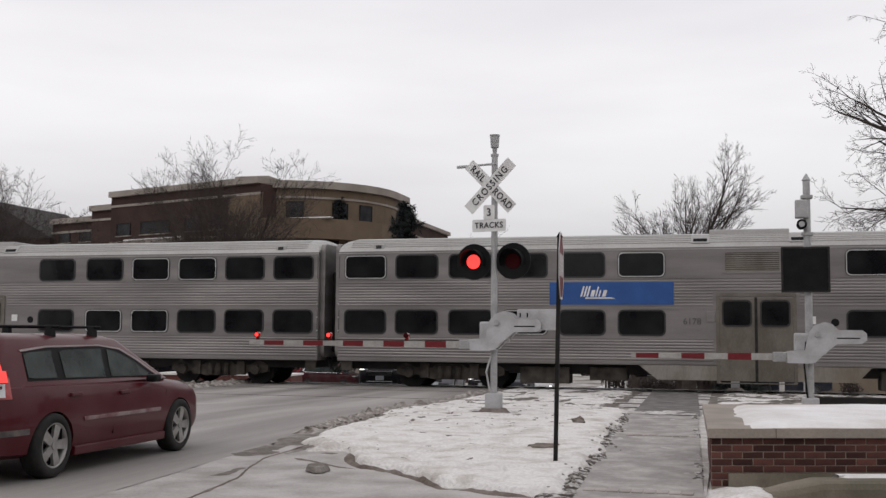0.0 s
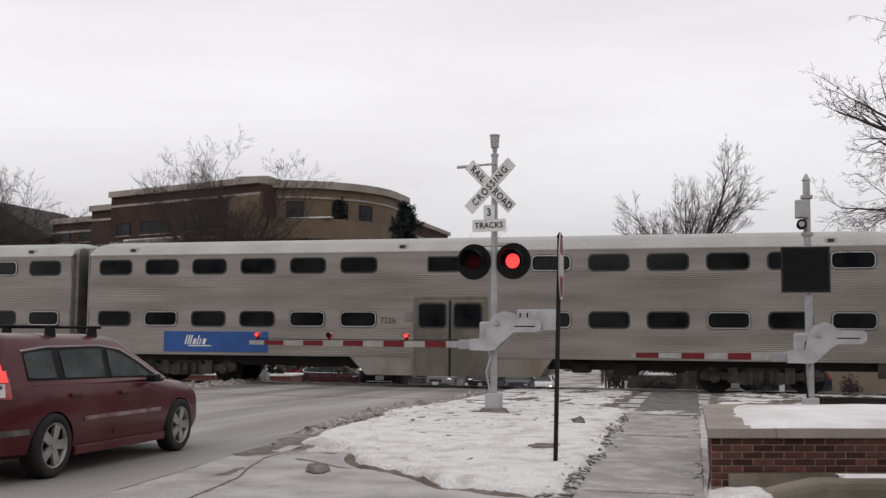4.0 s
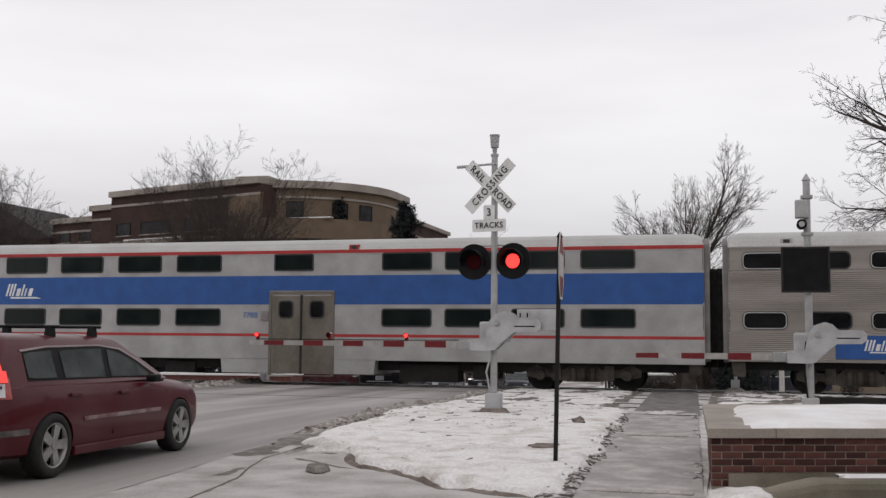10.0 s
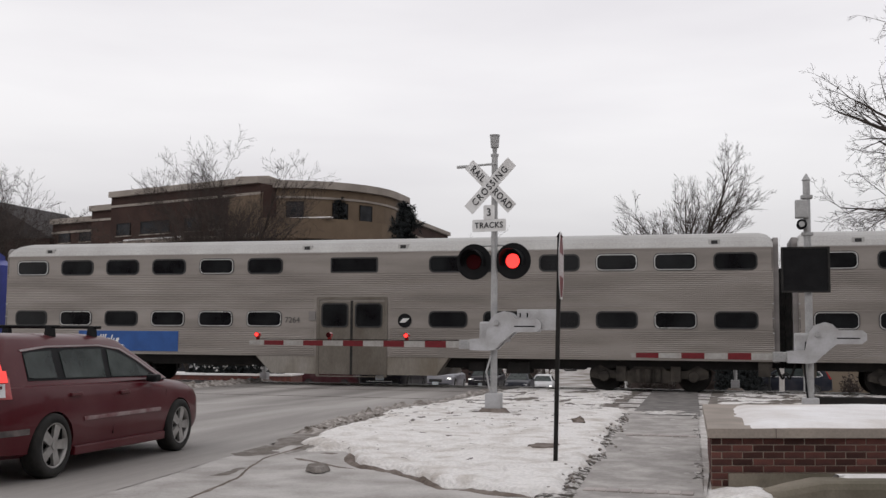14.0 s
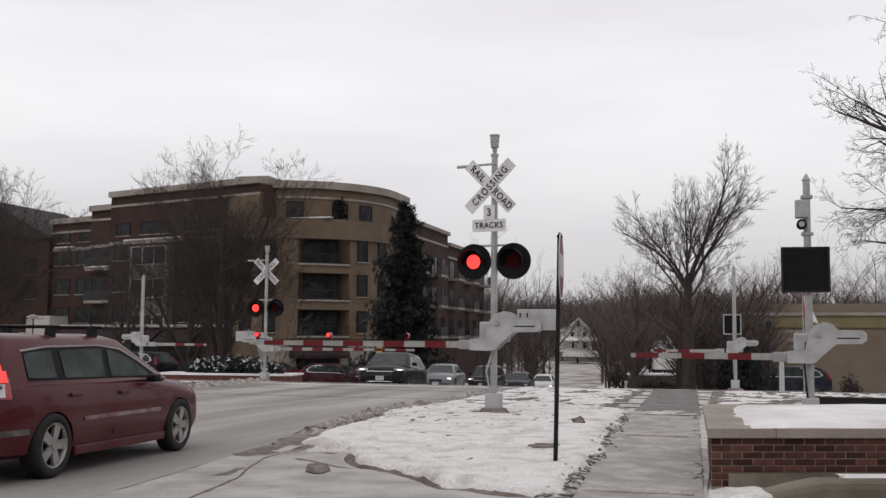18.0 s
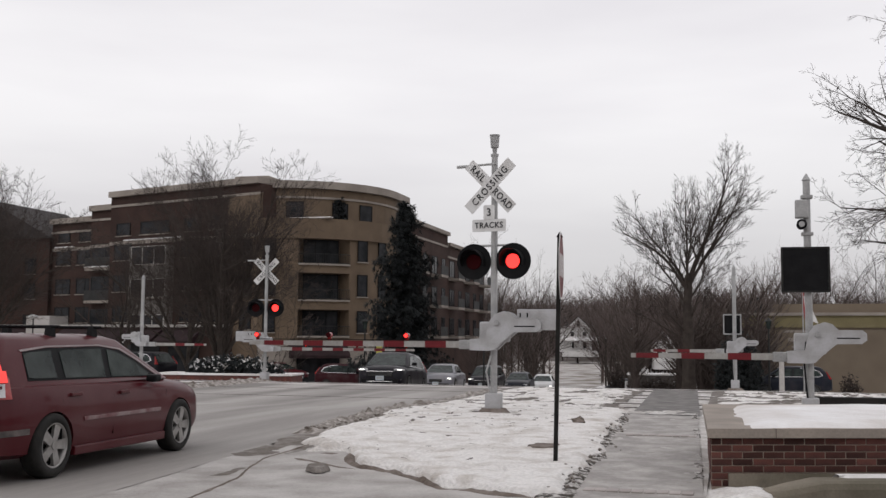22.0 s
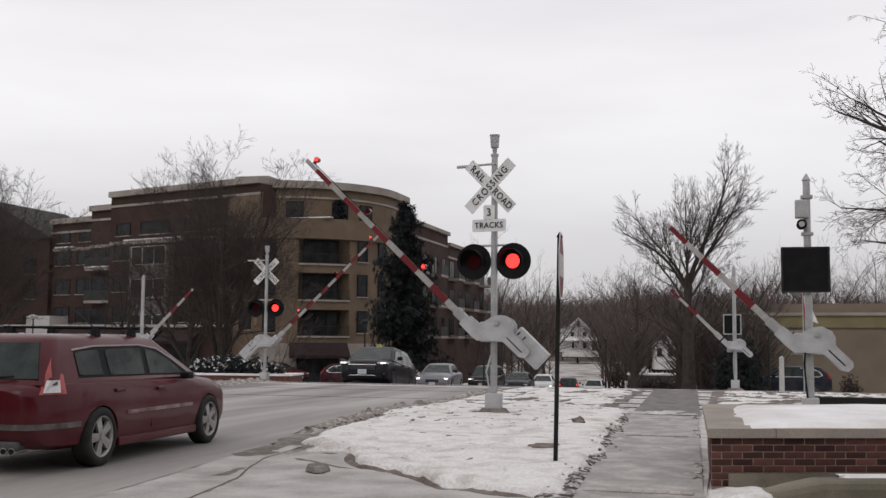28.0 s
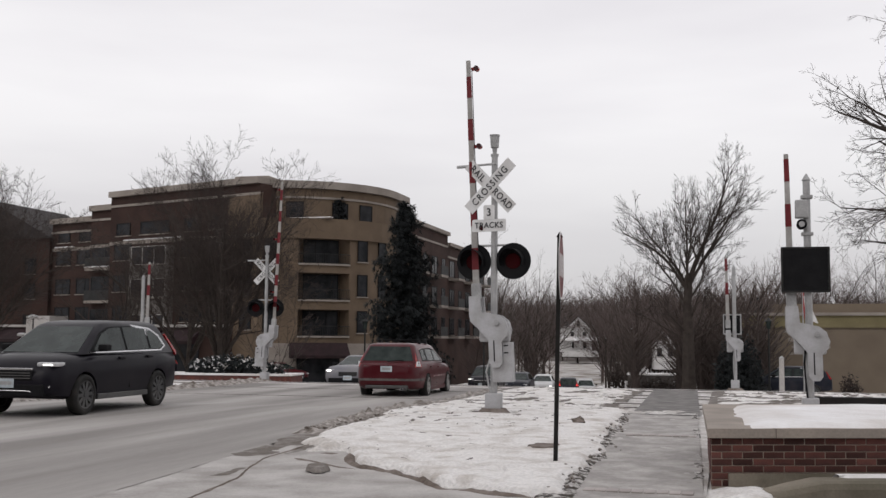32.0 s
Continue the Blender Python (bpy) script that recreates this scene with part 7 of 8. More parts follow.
# iron railing on a low wall, left of the street beyond the tracks
rl = thing("iron_fence", "black iron railing on a low snowy kerb", "fence", pose(-33.5, 43.0, -.5, 0, 0, -9))
bm = B(); box(bm, -2, 9.0, -.12, .12, -.2, .18); part("kerb", bm, "brick", rl)
for z in (.32, 1.2):
    bm = B(); box(bm, -2, 9.0, -.02, .02, z, z + .04); part("rail", bm, "iron", rl)
for k in range(56):
    bm = B(); x = -1.95 + k * .195
    if k % 9 == 0:
        box(bm, x - .045, x + .045, -.045, .045, .1, 1.5)
        part("post", bm, "iron", rl)
    else:
        box(bm, x - .011, x + .011, -.011, .011, .3, 1.22)
        part("bar", bm, "iron", rl)

# raised brick bed with shrubs
bed = thing("brick_planter", "low red brick planting bed edged with snow", "planter", pose(-21.0, 43.2, -.62, 0, 0, 8))
bm = B(); box(bm, -3.0, 3.0, -1.0, 1.0, -.3, .36, .02); part("wall", bm, "brick", bed)
bm = B(); box(bm, -3.05, 3.05, -1.05, 1.05, .36, .44, .02); part("coping", bm, "snow", bed)
# flag on a pole before the office
fp = thing("flag_pole", "slim pole with a hanging striped flag", "flag", pose(4.15, 63.6, gz(63)))
bm = B(); cyl(bm, (0, 0, 0), (0, 0, 6.1), .05, .03, 8); part("pole", bm, "galv", fp)
for k in range(6):
    bm = B(); prism(bm, [(-.05 + .09 * k, 5.9 - .18 * k), (.07 + .09 * k, 5.9 - .2 * k), (.22 + .12 * k, 4.4 - .05 * k), (.08 + .1 * k, 4.4 - .03 * k)], "y", -.02 - .01 * (k % 2), .01); part("flag_fold", bm, "red_stripe" if k % 2 == 0 else "white_paint", fp)
# small signs
for x, y, h, mt, w, hh, lab in ((-7.3, 88, 1.9, "sign_orange", .5, .5, "orange work sign beside the far street"), (-19.0, 58.0, 2.4, "glow_panel", .35, 1.1, "narrow yellow-green banner on a post"), (-6.6, 91, 2.6, "white_paint", .6, .6, "round white no-turn sign on a post"), (-7.7, 87.5, 1.2, "white_paint", .5, .8, "small white board on a stake")):
    o = thing("road_sign", lab, "sign", pose(x, y, gz(y)))
    bm = B(); cyl(bm, (0, 0, 0), (0, 0, h), .035, seg=8); part("post", bm, "galv", o)
    bm = B(); prism(bm, [(w / 2 * 1.08 * math.cos(math.radians(45 * k + 22.5)), h - .4 + hh / 2 * 1.08 * math.sin(math.radians(45 * k + 22.5))) for k in range(8)] if w == hh else rrect(0, h - .4, w, hh, .05), "y", -.05, -.035); part("plate", bm, mt, o)
# slim posts by the path
for x, y, h in ((2.0, 43.0, 1.75), (-10.4, 96, 5.2), (-7.6, 90, 5.6)):
    o = thing("marker_post", "slim pale post beside the way", "post", pose(x, y, gz(y)))
    bm = B(); cyl(bm, (0, 0, -.1), (0, 0, h), .10 if h < 2 else .09, .09 if h < 2 else .07, 10); part("post", bm, "pale_wall" if h < 2 else "bark", o)
    bm = B(); cyl(bm, (0, 0, h), (0, 0, h + .08), .10 if h < 2 else .08, .02, 10); part("cap", bm, "galv", o)

# unseen blocks added to close the street behind the camera and dim low skylight
for x0, x1, y0, h in ((-60, -16, -22, 11), (-3, 30, -14, 10), (-16, -3, -60, 9), (30, 60, -14, 9)):
    o = thing("brick_building", "unseen plain brown block that dims light from behind the camera", "building")
    bm = B(); box(bm, x0, x1, y0 - 10, y0, -.2, h); part("wall", bm, "brown_brick", o)
    bm = B(); box(bm, x0 - .2, x1 + .2, y0 - 10.2, y0 + .2, h, h + .4); part("coping", bm, "buff", o)

# ---- the near ground: snow, slush, planter ----
MAST = (-4.15, 19.34)


def edge_noise(x, y):
    return .16 * n2(x, y, 1.1, 3) + .07 * n2(x, y, 3.1, 5)


step_rnd = random.Random(9)
STEPS = [(step_rnd.uniform(-6.0, -1.7), step_rnd.uniform(10.4, 21.5), step_rnd.uniform(0, 3.14), step_rnd.uniform(.6, 1.2)) for _ in range(95)]


def lawn_height(x, y):
    """Snow over the lawn between the street and the footpath, thinning to nothing at its ragged edges, with old footprints."""
    left = x - (road_x(y) + .35)
    right = (-1.42 - .042 * (y - 10)) - x
    # its near edge runs from the path towards the street
    front = float(np.interp(x, (-6.2, -5.0, -4.6, -4.35, -3.84, -3.38, -2.89, -2.62, -2.3, -1.9, -1.2), (13.9, 13.1, 12.75, 12.2, 11.2, 10.95, 10.33, 9.95, 9.9, 9.68, 9.6)))
    near = y - front
    far = 22.6 + .3 * n2(x, 0, .8) - y
    d = min(left, right, near + .06 * n2(x, y, 2.3), far) + edge_noise(x, y) * (.35 if near < .5 else 1)
    if d <= 0 or math.hypot(x - MAST[0], y - MAST[1]) < .40 + edge_noise(x, y):
        return -.05
    z = .10 * min(1, d / .14) ** .5 + .035 * n2(x, y, .9) + .012 * n2(x, y, 3.1) + .007 * n2(x, y, 8.0)
    for fx, fy, fa, fs in STEPS:
        dx, dy = x - fx, y - fy
        if abs(dx) < .25 and abs(dy) < .25:
            u, v = (dx * math.cos(fa) + dy * math.sin(fa)) / (.15 * fs), (dy * math.cos(fa) - dx * math.sin(fa)) / (.07 * fs)
            z -= .07 * fs * math.exp(-(u * u + v * v))
    return z


grid_mesh("snow_lawn", [-7.2 + .04 * i for i in range(148)], [9.3 + .05 * i for i in range(272)], lambda x, y: gz(y) + lawn_height(x, y), "lawn", "trodden white snow over a lawn", "snow")


def bank(name, centre, y0, y1, dy, w, h, material, label, seed, side=1):
    """A ploughed ridge of lumpy slush along a line."""
    ys = [y0 + dy * i for i in range(int((y1 - y0) / dy))]
    n = 14
    verts, faces = [], []
    for y in ys:
        c = centre(y)
        ww = w * (1 + .5 * n2(c, y, .9, seed))
        for i in range(n + 1):
            t = i / n
            x = c + (t - .5) * ww + .04 * n2(i, y, 3, seed)
            e = math.sin(math.pi * t) * max(0, min(1, (y - y0) / .35, (ys[-1] - y) / .35))
            z = h * e * (.55 + .9 * abs(n2(x, y, 2.3, seed)) + .8 * max(0, n2(x, y, 6.0, seed + 2))) - .02
            verts.append((x, y, gz(y) + z))
    for j in range(len(ys) - 1):
        for i in range(n):
            faces.append((j * (n + 1) + i, j * (n + 1) + i + 1, (j + 1) * (n + 1) + i + 1, (j + 1) * (n + 1) + i))
    me = bpy.data.meshes.new(name); me.from_pydata(verts, [], faces); me.materials.append(M[material])
    return tagged(new(name, me), label, "snow bank", kind="structure")


def ridge(name, pts, w, h, material, label, seed, category="edge", rough=1.0, step=.035):
    """A ragged ridge or strip of earth or slush along a line of ground points."""
    line = [Vector((*p, 0)) for p in pts]
    run = [0.0]
    for p, q in zip(line[:-1], line[1:]):
        run.append(run[-1] + (q - p).length)
    m = int(run[-1] / step)
    n = 10
    verts, faces = [], []
    for j in range(m + 1):
        u = run[-1] * j / m
        x, y = (float(np.interp(u, run, [p[k] for p in line])) for k in (0, 1))
        x2, y2 = (float(np.interp(min(u + .15, run[-1]), run, [p[k] for p in line])) for k in (0, 1))
        x1, y1 = (float(np.interp(max(u - .15, 0), run, [p[k] for p in line])) for k in (0, 1))
        d = Vector((x2 - x1, y2 - y1, 0)).normalized()
        end = min(1, u / .3, (run[-1] - u) / .3)
        ww = w * (1 + .8 * n2(u, seed, 1.1)) * (.25 + .75 * end)
        mid = .3 * w * n2(u, seed + 3, 1.7)
        for i in range(n + 1):
            t = i / n - .5
            o = t * ww + mid
            px_, py_ = x - d.y * o, y + d.x * o
            e = math.cos(math.pi * t) * end
            z = h * e * (.6 + rough * (.8 * n2(px_, py_, 3.0, seed) + .7 * max(0, n2(px_, py_, 8.0, seed)))) - .012
            verts.append((px_, py_, gz(py_) + .012 + z))
    for j in range(m):
        for i in range(n):
            a = j * (n + 1) + i
            faces.append((a, a + 1, a + n + 2, a + n + 1))
    me = bpy.data.meshes.new(name); me.from_pydata(verts, [], faces); me.materials.append(M[material])
    return tagged(new(name, me), label, category, kind="structure")


ridge("slush_bank", [(-5.75, 14.5), (-6.1, 16.2), (-6.15, 18.0), (-6.2, 19.9), (-6.3, 22.0), (-6.42, 24.2)], .62, .12, "slush", "lumpy brown slush ploughed along the kerb", 1, "snow bank", 1.2)
ridge("slush_bank", [(-5.9, 15.3), (-6.2, 17.0), (-6.3, 19.9), (-6.45, 23.0)], .3, .11, "slush", "lumpy brown slush ploughed along the kerb", 12, "snow bank", 1.3)
bank("slush_bank", lambda y: road_x(y) + .1, 23.6, 40, .1, .7, .12, "slush", "lumpy brown slush ploughed along the kerb", 2)
bank("leaf_bank", lambda y: -1.48 - .042 * (y - 10), 8.4, 21.0, .03, .62, .075, "leaf_slush", "wet dark leaf litter and slush along the footpath", 3)
bank("slush_bank", lambda y: -.27 - .03 * (y - 10), 10.6, 21.0, .03, .2, .05, "leaf_slush", "dirty snow and leaves along the planter", 4)
bank("slush_bank", lambda y: road_x(y) - 8.5, 10, 37, .1, 1.0, .22, "slush", "dirty snow ploughed along the far kerb", 5)
bank("slush_bank", lambda y: -2.15 - .03 * (y - 21.5), 21.5, 24, .08, .5, .12, "slush", "dirty snow beside the path", 6)

# snow over the railway verges and beyond
def verge(name, x0, x1, y0, y1, step, h, label, seed, material="snow", f=.9, cut=-.12, rise=0.0):
    def hh(x, y):
        d = min(x - x0, x1 - x, y - y0, y1 - y)
        n = n2(x, y, f, seed) + .5 * n2(x, y, f * 3.1, seed + 1)
        return gz(y) + (h * min(1, max(0, d) / .4) * min(1, max(0, n - cut) / .25) + .02 * n2(x, y, 5, seed) - .015 + rise)
    nx, ny = int((x1 - x0) / step) + 1, int((y1 - y0) / step) + 1
    return grid_mesh(name, [x0 + step * i for i in range(nx)], [y0 + step * i for i in range(ny)], hh, material, label, "snow")


verge("snow_verge", -6.4, -2.2, 21.6, 24.0, .1, .07, "patchy snow beside the near track", 2, "trampled")
verge("snow_verge", -6.6, -2.35, 26.2, 28.1, .1, .06, "patchy snow between the tracks", 3, "trampled", .8, -.05)
verge("snow_verge", -6.8, -2.5, 30.5, 32.4, .1, .06, "patchy snow between the tracks", 4, "trampled", .8, -.05)
verge("snow_verge", -7.3, -2.7, 35.0, 41.0, .15, .10, "patchy snow beyond the railway", 5)
verge("snow_verge", -.5, 14, 21.5, 23.6, .12, .08, "snow beside the near track", 6)
verge("snow_verge", -.5, 14, 26.2, 28.1, .12, .08, "snow between the tracks", 7)
verge("snow_verge", -.6, 14, 30.5, 32.4, .12, .08, "snow between the tracks", 8)
verge("snow_verge", -.5, 16, 35.2, 46, .2, .16, "snow heaped beyond the railway", 9)
verge("snow_verge", -34, -15.8, 16.5, 23.4, .2, .12, "snow beyond the far kerb", 10, "snow", .6)
verge("snow_verge", -40, -16.3, 26.2, 28.1, .2, .08, "snow between the tracks", 11)
verge("snow_verge", -40, -16.3, 30.5, 32.4, .2, .08, "snow between the tracks", 12)
verge("snow_verge", -40, -17.0, 35.2, 42.0, .2, .15, "snow beyond the railway", 13)
verge("snow_verge", -24, -17.2, 39.0, 47.0, .2, .2, "snow at the street corner", 14)
verge("snow_slope", -16, 24, 100, 230, 2.0, .5, "snow-covered slope between the far streets", 15, "snow", .06, -.15)
verge("snow_slope", 2, 40, 62, 76, .5, .35, "snow before the low building", 16, "snow", .3, -.2)

# bare muddy patches in the gutter and lawn
def patch(x, y, w, d, rot, label, seed, material="mud", h=.022):
    bm = B()
    n = 22
    top = []
    for i in range(n):
        a = 2 * math.pi * i / n
        r = 1 + .28 * math.sin(2 * a + seed) + .15 * math.sin(5 * a + 2 * seed)
        top.append((w / 2 * r * math.cos(a), d / 2 * r * math.sin(a)))
    va = [bm.verts.new((px, py, 0)) for px, py in top]
    vb = [bm.verts.new((px * .8, py * .8, h)) for px, py in top]
    for i in range(n):
        bm.faces.new((va[i], va[(i + 1) % n], vb[(i + 1) % n], vb[i]))
    bm.faces.new(vb)
    ob = part("mud_patch", bm, material, m=pose(x, y, gz(y) + .018, 0, 0, rot))
    return tagged(ob, label, "patch", kind="structure")


ridge("mud_hollow", [(-5.12, 9.95), (-4.98, 10.2), (-5.02, 10.6), (-5.12, 10.95)], .26, .028, "dirt", "wet brown leaves in a hollow of the gutter", 31, "mud", .4)
ridge("mud_hollow", [(-5.45, 11.75), (-5.62, 12.5), (-5.68, 13.3), (-5.72, 14.2), (-5.85, 15.2)], .55, .045, "dirt", "frozen brown mud along the gutter", 32, "mud", .7)
ridge("mud_patch", [(-4.78, 12.15), (-4.66, 12.35), (-4.5, 12.48)], .34, .05, "mud", "exposed mud under the edge of the snow", 33, "mud", .8)
patch(-4.2, 10.78, .30, .40, 10, "bare grey stone in the drive", 4, "dirt", .05)
patch(-2.2, 13.25, .5, .5, 0, "flat brown cover plate in the snow", 5, h=.10)
# the gutter seam and the turf edge at the drive
ridge("gutter_seam", [(-4.45, 7.6), (-4.56, 8.7), (-4.72, 9.9), (-5.02, 10.9), (-5.20, 11.6), (-5.27, 12.7), (-5.40, 14.6), (-5.36, 15.7)], .045, .03, "mud", "dark wet seam along the gutter", 41, "seam", .3)
ridge("gutter_edge", [(-5.14, 11.9), (-5.20, 12.7), (-5.30, 14.2), (-5.22, 15.6), (-5.05, 16.6)], .20, .03, "dirt", "worn concrete gutter edge with frozen dirt", 42, "edge", .5)
ridge("turf_edge", [(-4.42, 12.32), (-4.15, 11.65), (-3.84, 11.14), (-3.38, 10.88), (-2.89, 10.26), (-2.62, 9.86), (-2.3, 9.83), (-1.9, 9.6), (-1.5, 9.5)], .13, .055, "mud", "dark muddy turf edge at the drive", 43, "edge", .9)
ridge("crack", [(-5.0, 11.9), (-4.55, 11.5), (-4.1, 11.15), (-3.75, 11.0)], .05, .035, "mud", "dark crack in the packed snow", 44, "seam", .4)
ridge("snow_lip", [(-5.05, 12.5), (-4.72, 12.95), (-4.45, 12.75), (-4.2, 12.2), (-3.9, 11.5)], .26, .13, "lawn", "rounded lip of snow above the bare turf", 45, "snow", .5)
# stone on the lawn and crumbs of slush
rock_rnd = random.Random(5)


def lump(name, x, y, z, r, material, label, cat, flat=.7):
    bm = B(); bmesh.ops.create_icosphere(bm, subdivisions=2, radius=r)
    for v in bm.verts:
        v.co *= 1 + .75 * noise.noise(v.co * (1.9 / r) + Vector((x * 3, y * 3, 0)))
        v.co.z *= flat
    return tagged(part(name, bm, material, m=pose(x, y, z)), label, cat)


lump("stone", -2.29, 17.1, .12, .10, "mud", "brown stone half sunk in the snow", "stone")
for k in range(170):
    y = rock_rnd.uniform(15.0, 23.5)
    o = lump("slush_clod", -5.85 - .06 * (y - 15) + rock_rnd.gauss(.08, .14), y, gz(y) + .06, rock_rnd.uniform(.02, .06), "slush", "frozen clod of dirty slush", "snow clod")
    tagged(o, group="clods along the kerb")
for k in range(70):
    y = rock_rnd.uniform(9.6, 19)
    o = lump("slush_clod", -1.45 - .042 * (y - 10) + rock_rnd.gauss(0, .12), y, gz(y) + .08, rock_rnd.uniform(.010, .026), "slush", "frozen clod of dirty slush", "snow clod")
    tagged(o, group="clods along the footpath")

# ---- brick planter beside the footpath ----
PA = 19.0
PL = thing("brick_planter", "low red brick planter with a stone cap and snow", "planter", pose(-.16, 10.68, 0, 0, 0, PA))
PD, PW = 3.9, 6.0
bm = B(); prism(bm, [(.0, .0), (PW, .0), (PW, PD), (PD * .30, PD * .95)], "z", -.1, .49)
part("wall", bm, "mortar", PL)
bm = B(); ring(bm, [(-.05, -.05), (PW, -.05), (PW, PD + .05), (PD * .30 - .05, PD * .95 + .05)], [(.46, .36), (PW - .3, .36), (PW - .3, PD - .3), (.40 + PD * .28, PD * .95 - .27)], "z", .49, .578)
part("cap", bm, "limestone", PL, "tan limestone cap")
for x in (.62, 2.7, 4.6):
    bm = B(); box(bm, x - .004, x + .004, -.053, .2, .492, .580); part("cap_joint", bm, "mud", PL)
bm = B()
nx, ny = 60, 34
vs = {}
for j in range(ny + 1):
    for i in range(nx + 1):
        fy = j / ny
        x0 = .27 + PD * .29 * fy + .05 * math.sin(7 * fy) + (.12 * (1 - fy / .15) if fy < .15 else 0)
        x = x0 + (PW - .1 - x0) * i / nx
        y = -.02 + .03 * n2(x, 7, 1.2) + (PD * .95 - .22) * fy
        e = min(i, nx - i, j, ny - j)
        vs[i, j] = bm.verts.new((x + .04 * n2(i, j, .4), y, .57 + .045 * min(1, e / 2.5) + .015 * n2(x, y, 1.5)))
for j in range(ny):
    for i in range(nx):
        bm.faces.new((vs[i, j], vs[i + 1, j], vs[i + 1, j + 1], vs[i, j + 1]))
part("snow_cover", bm, "snow", PL, "smooth snow filling the planter", smooth=True)
# bricks, course by course, on the two visible faces
bm = B(); box(bm, -.0965, .0965, -.006, .02, -.0285, .0285, .003)
first = part("brick", bm, "brick", PL, m=pose(.1, -.0, .03))
bm = B(); box(bm, -.046, .046, -.006, .02, -.0285, .0285, .003)
half = part("brick", bm, "brick", PL, m=pose(.05, -.0, .0))
CH, CL = .0655, .2035
for r in range(7):
    z = .49 - CH * (r + .5) - .004
    if z < -.03:
        break
    shift = 0 if r % 2 else .5
    x = .0
    if shift:
        again(half, pose(.049, 0, z), PL)
        x = CL * .5
    while x < 3.6:
        again(first, pose(x + CL / 2, 0, z), PL)
        x += CL
    L = math.hypot(PD * .30, PD * .95)
    ang = math.degrees(math.atan2(PD * .95, PD * .30))
    y = .02 + (CL * .5 if shift else 0)
    while y < 3.4:
        q = (y + CL / 2) / L
        again(first, Matrix.Translation((PD * .30 * q, PD * .95 * q, z)) @ pose(0, 0, 0, 0, 0, ang + 180), PL)
        y += CL
bpy.data.objects.remove(first); bpy.data.objects.remove(half)
bm = B(); prism(bm, [(.16, -.035), (PW, -.035), (PW, .0), (.16, .0)], "z", -.05, .152)
part("footing", bm, "concrete", PL, "stained concrete footing")
# low curved kerb before the planter and snow heaped against it
kb = thing("kerb", "low worn concrete kerb with a line of snow", "kerb", pose(.30, 10.22, 0, 0, 0, 19))
bm = B()
for k, (z, g) in enumerate(((-.1, 0), (.10, 0), (.15, .02), (.172, .06))):
    ring_ = [(-.02 + g, .1), (.02 + g, -.02 + g), (.16 + g * .5, -.12 + g), (.5, -.17 + g), (4.2, -.17 + g), (4.2, .2 - g), (.5, .2 - g), (.2 + g * .5, .2 - g), (.06 + g, .17 - g)]
    row = [bm.verts.new((x, y, z - .10 * max(0, 1 - x / .5) * (z > 0))) for x, y in ring_]
    if k:
        for i in range(9):
            bm.faces.new((last[i], last[(i + 1) % 9], row[(i + 1) % 9], row[i]))
    last = row
bm.faces.new(last)
part("kerb_stone", bm, "concrete", kb)
bm = B()
rows = []
for i in range(48):
    x = .75 + i * .07
    w = .05 + .035 * n2(x, 3, 2.0) if .75 < x < 4 else .0
    rows.append([bm.verts.new((x, y, z)) for y, z in ((.10 - w, .163), (.10, .192 + .012 * n2(x, 0, 4)), (.18, .197), (.27, .15))])
for p, q in zip(rows[:-1], rows[1:]):
    for i in range(3):
        bm.faces.new((p[i], p[i + 1], q[i + 1], q[i]))
part("snow_line", bm, "snow", kb, "line of snow behind the kerb")
verge("snow_heap", -.22, .62, 9.3, 10.85, .04, .09, "lumpy snow heaped against the planter", 21, "lawn", 2.0, -.55)
verge("snow_heap", .2, 2.6, 10.3, 11.4, .05, .07, "dirty snow between the kerb and the planter", 22, "trampled", 2.0, -.35)

# thin trodden snow left on the footpath
verge("snow_film", -1.9, -.2, 9.2, 21.4, .05, .010, "thin trodden snow frozen onto the footpath", 51, "trampled", 1.9, .08, .026)
verge("snow_film", -2.4, -.55, 21.0, 27.0, .06, .03, "thin snow at the edges of the path", 52, "trampled", 1.4, .14, .05)
# brick bands set across the footpath
for yb in (10.1, 16.0):
    band = thing("brick_band", "worn brick band set across the icy footpath", "paving", pose(0, yb, 0), kind="structure")
    bm = B(); box(bm, -.05, .05, -.1, .1, 0, .040, .004)
    b0 = part("brick", bm, "paver", band, m=pose(-1.25, 0, 0))
    x = -1.25 - .042 * (yb - 10) + .11
    while x < -.30 - .03 * (yb - 10):
        again(b0, pose(x, .004 * math.sin(x * 9), 0), band)
        x += .112

# dark timber edging beside the near track
te = thing("timber_edging", "dark weathered timber edging beside the track", "edging", pose(1.95, 26.7, gz(26.7)))
for k in range(4):
    bm = B(); box(bm, k * 2.42, k * 2.42 + 2.4, -.16, .16, -.2, .27, .02); part("timber", bm, "under", te)

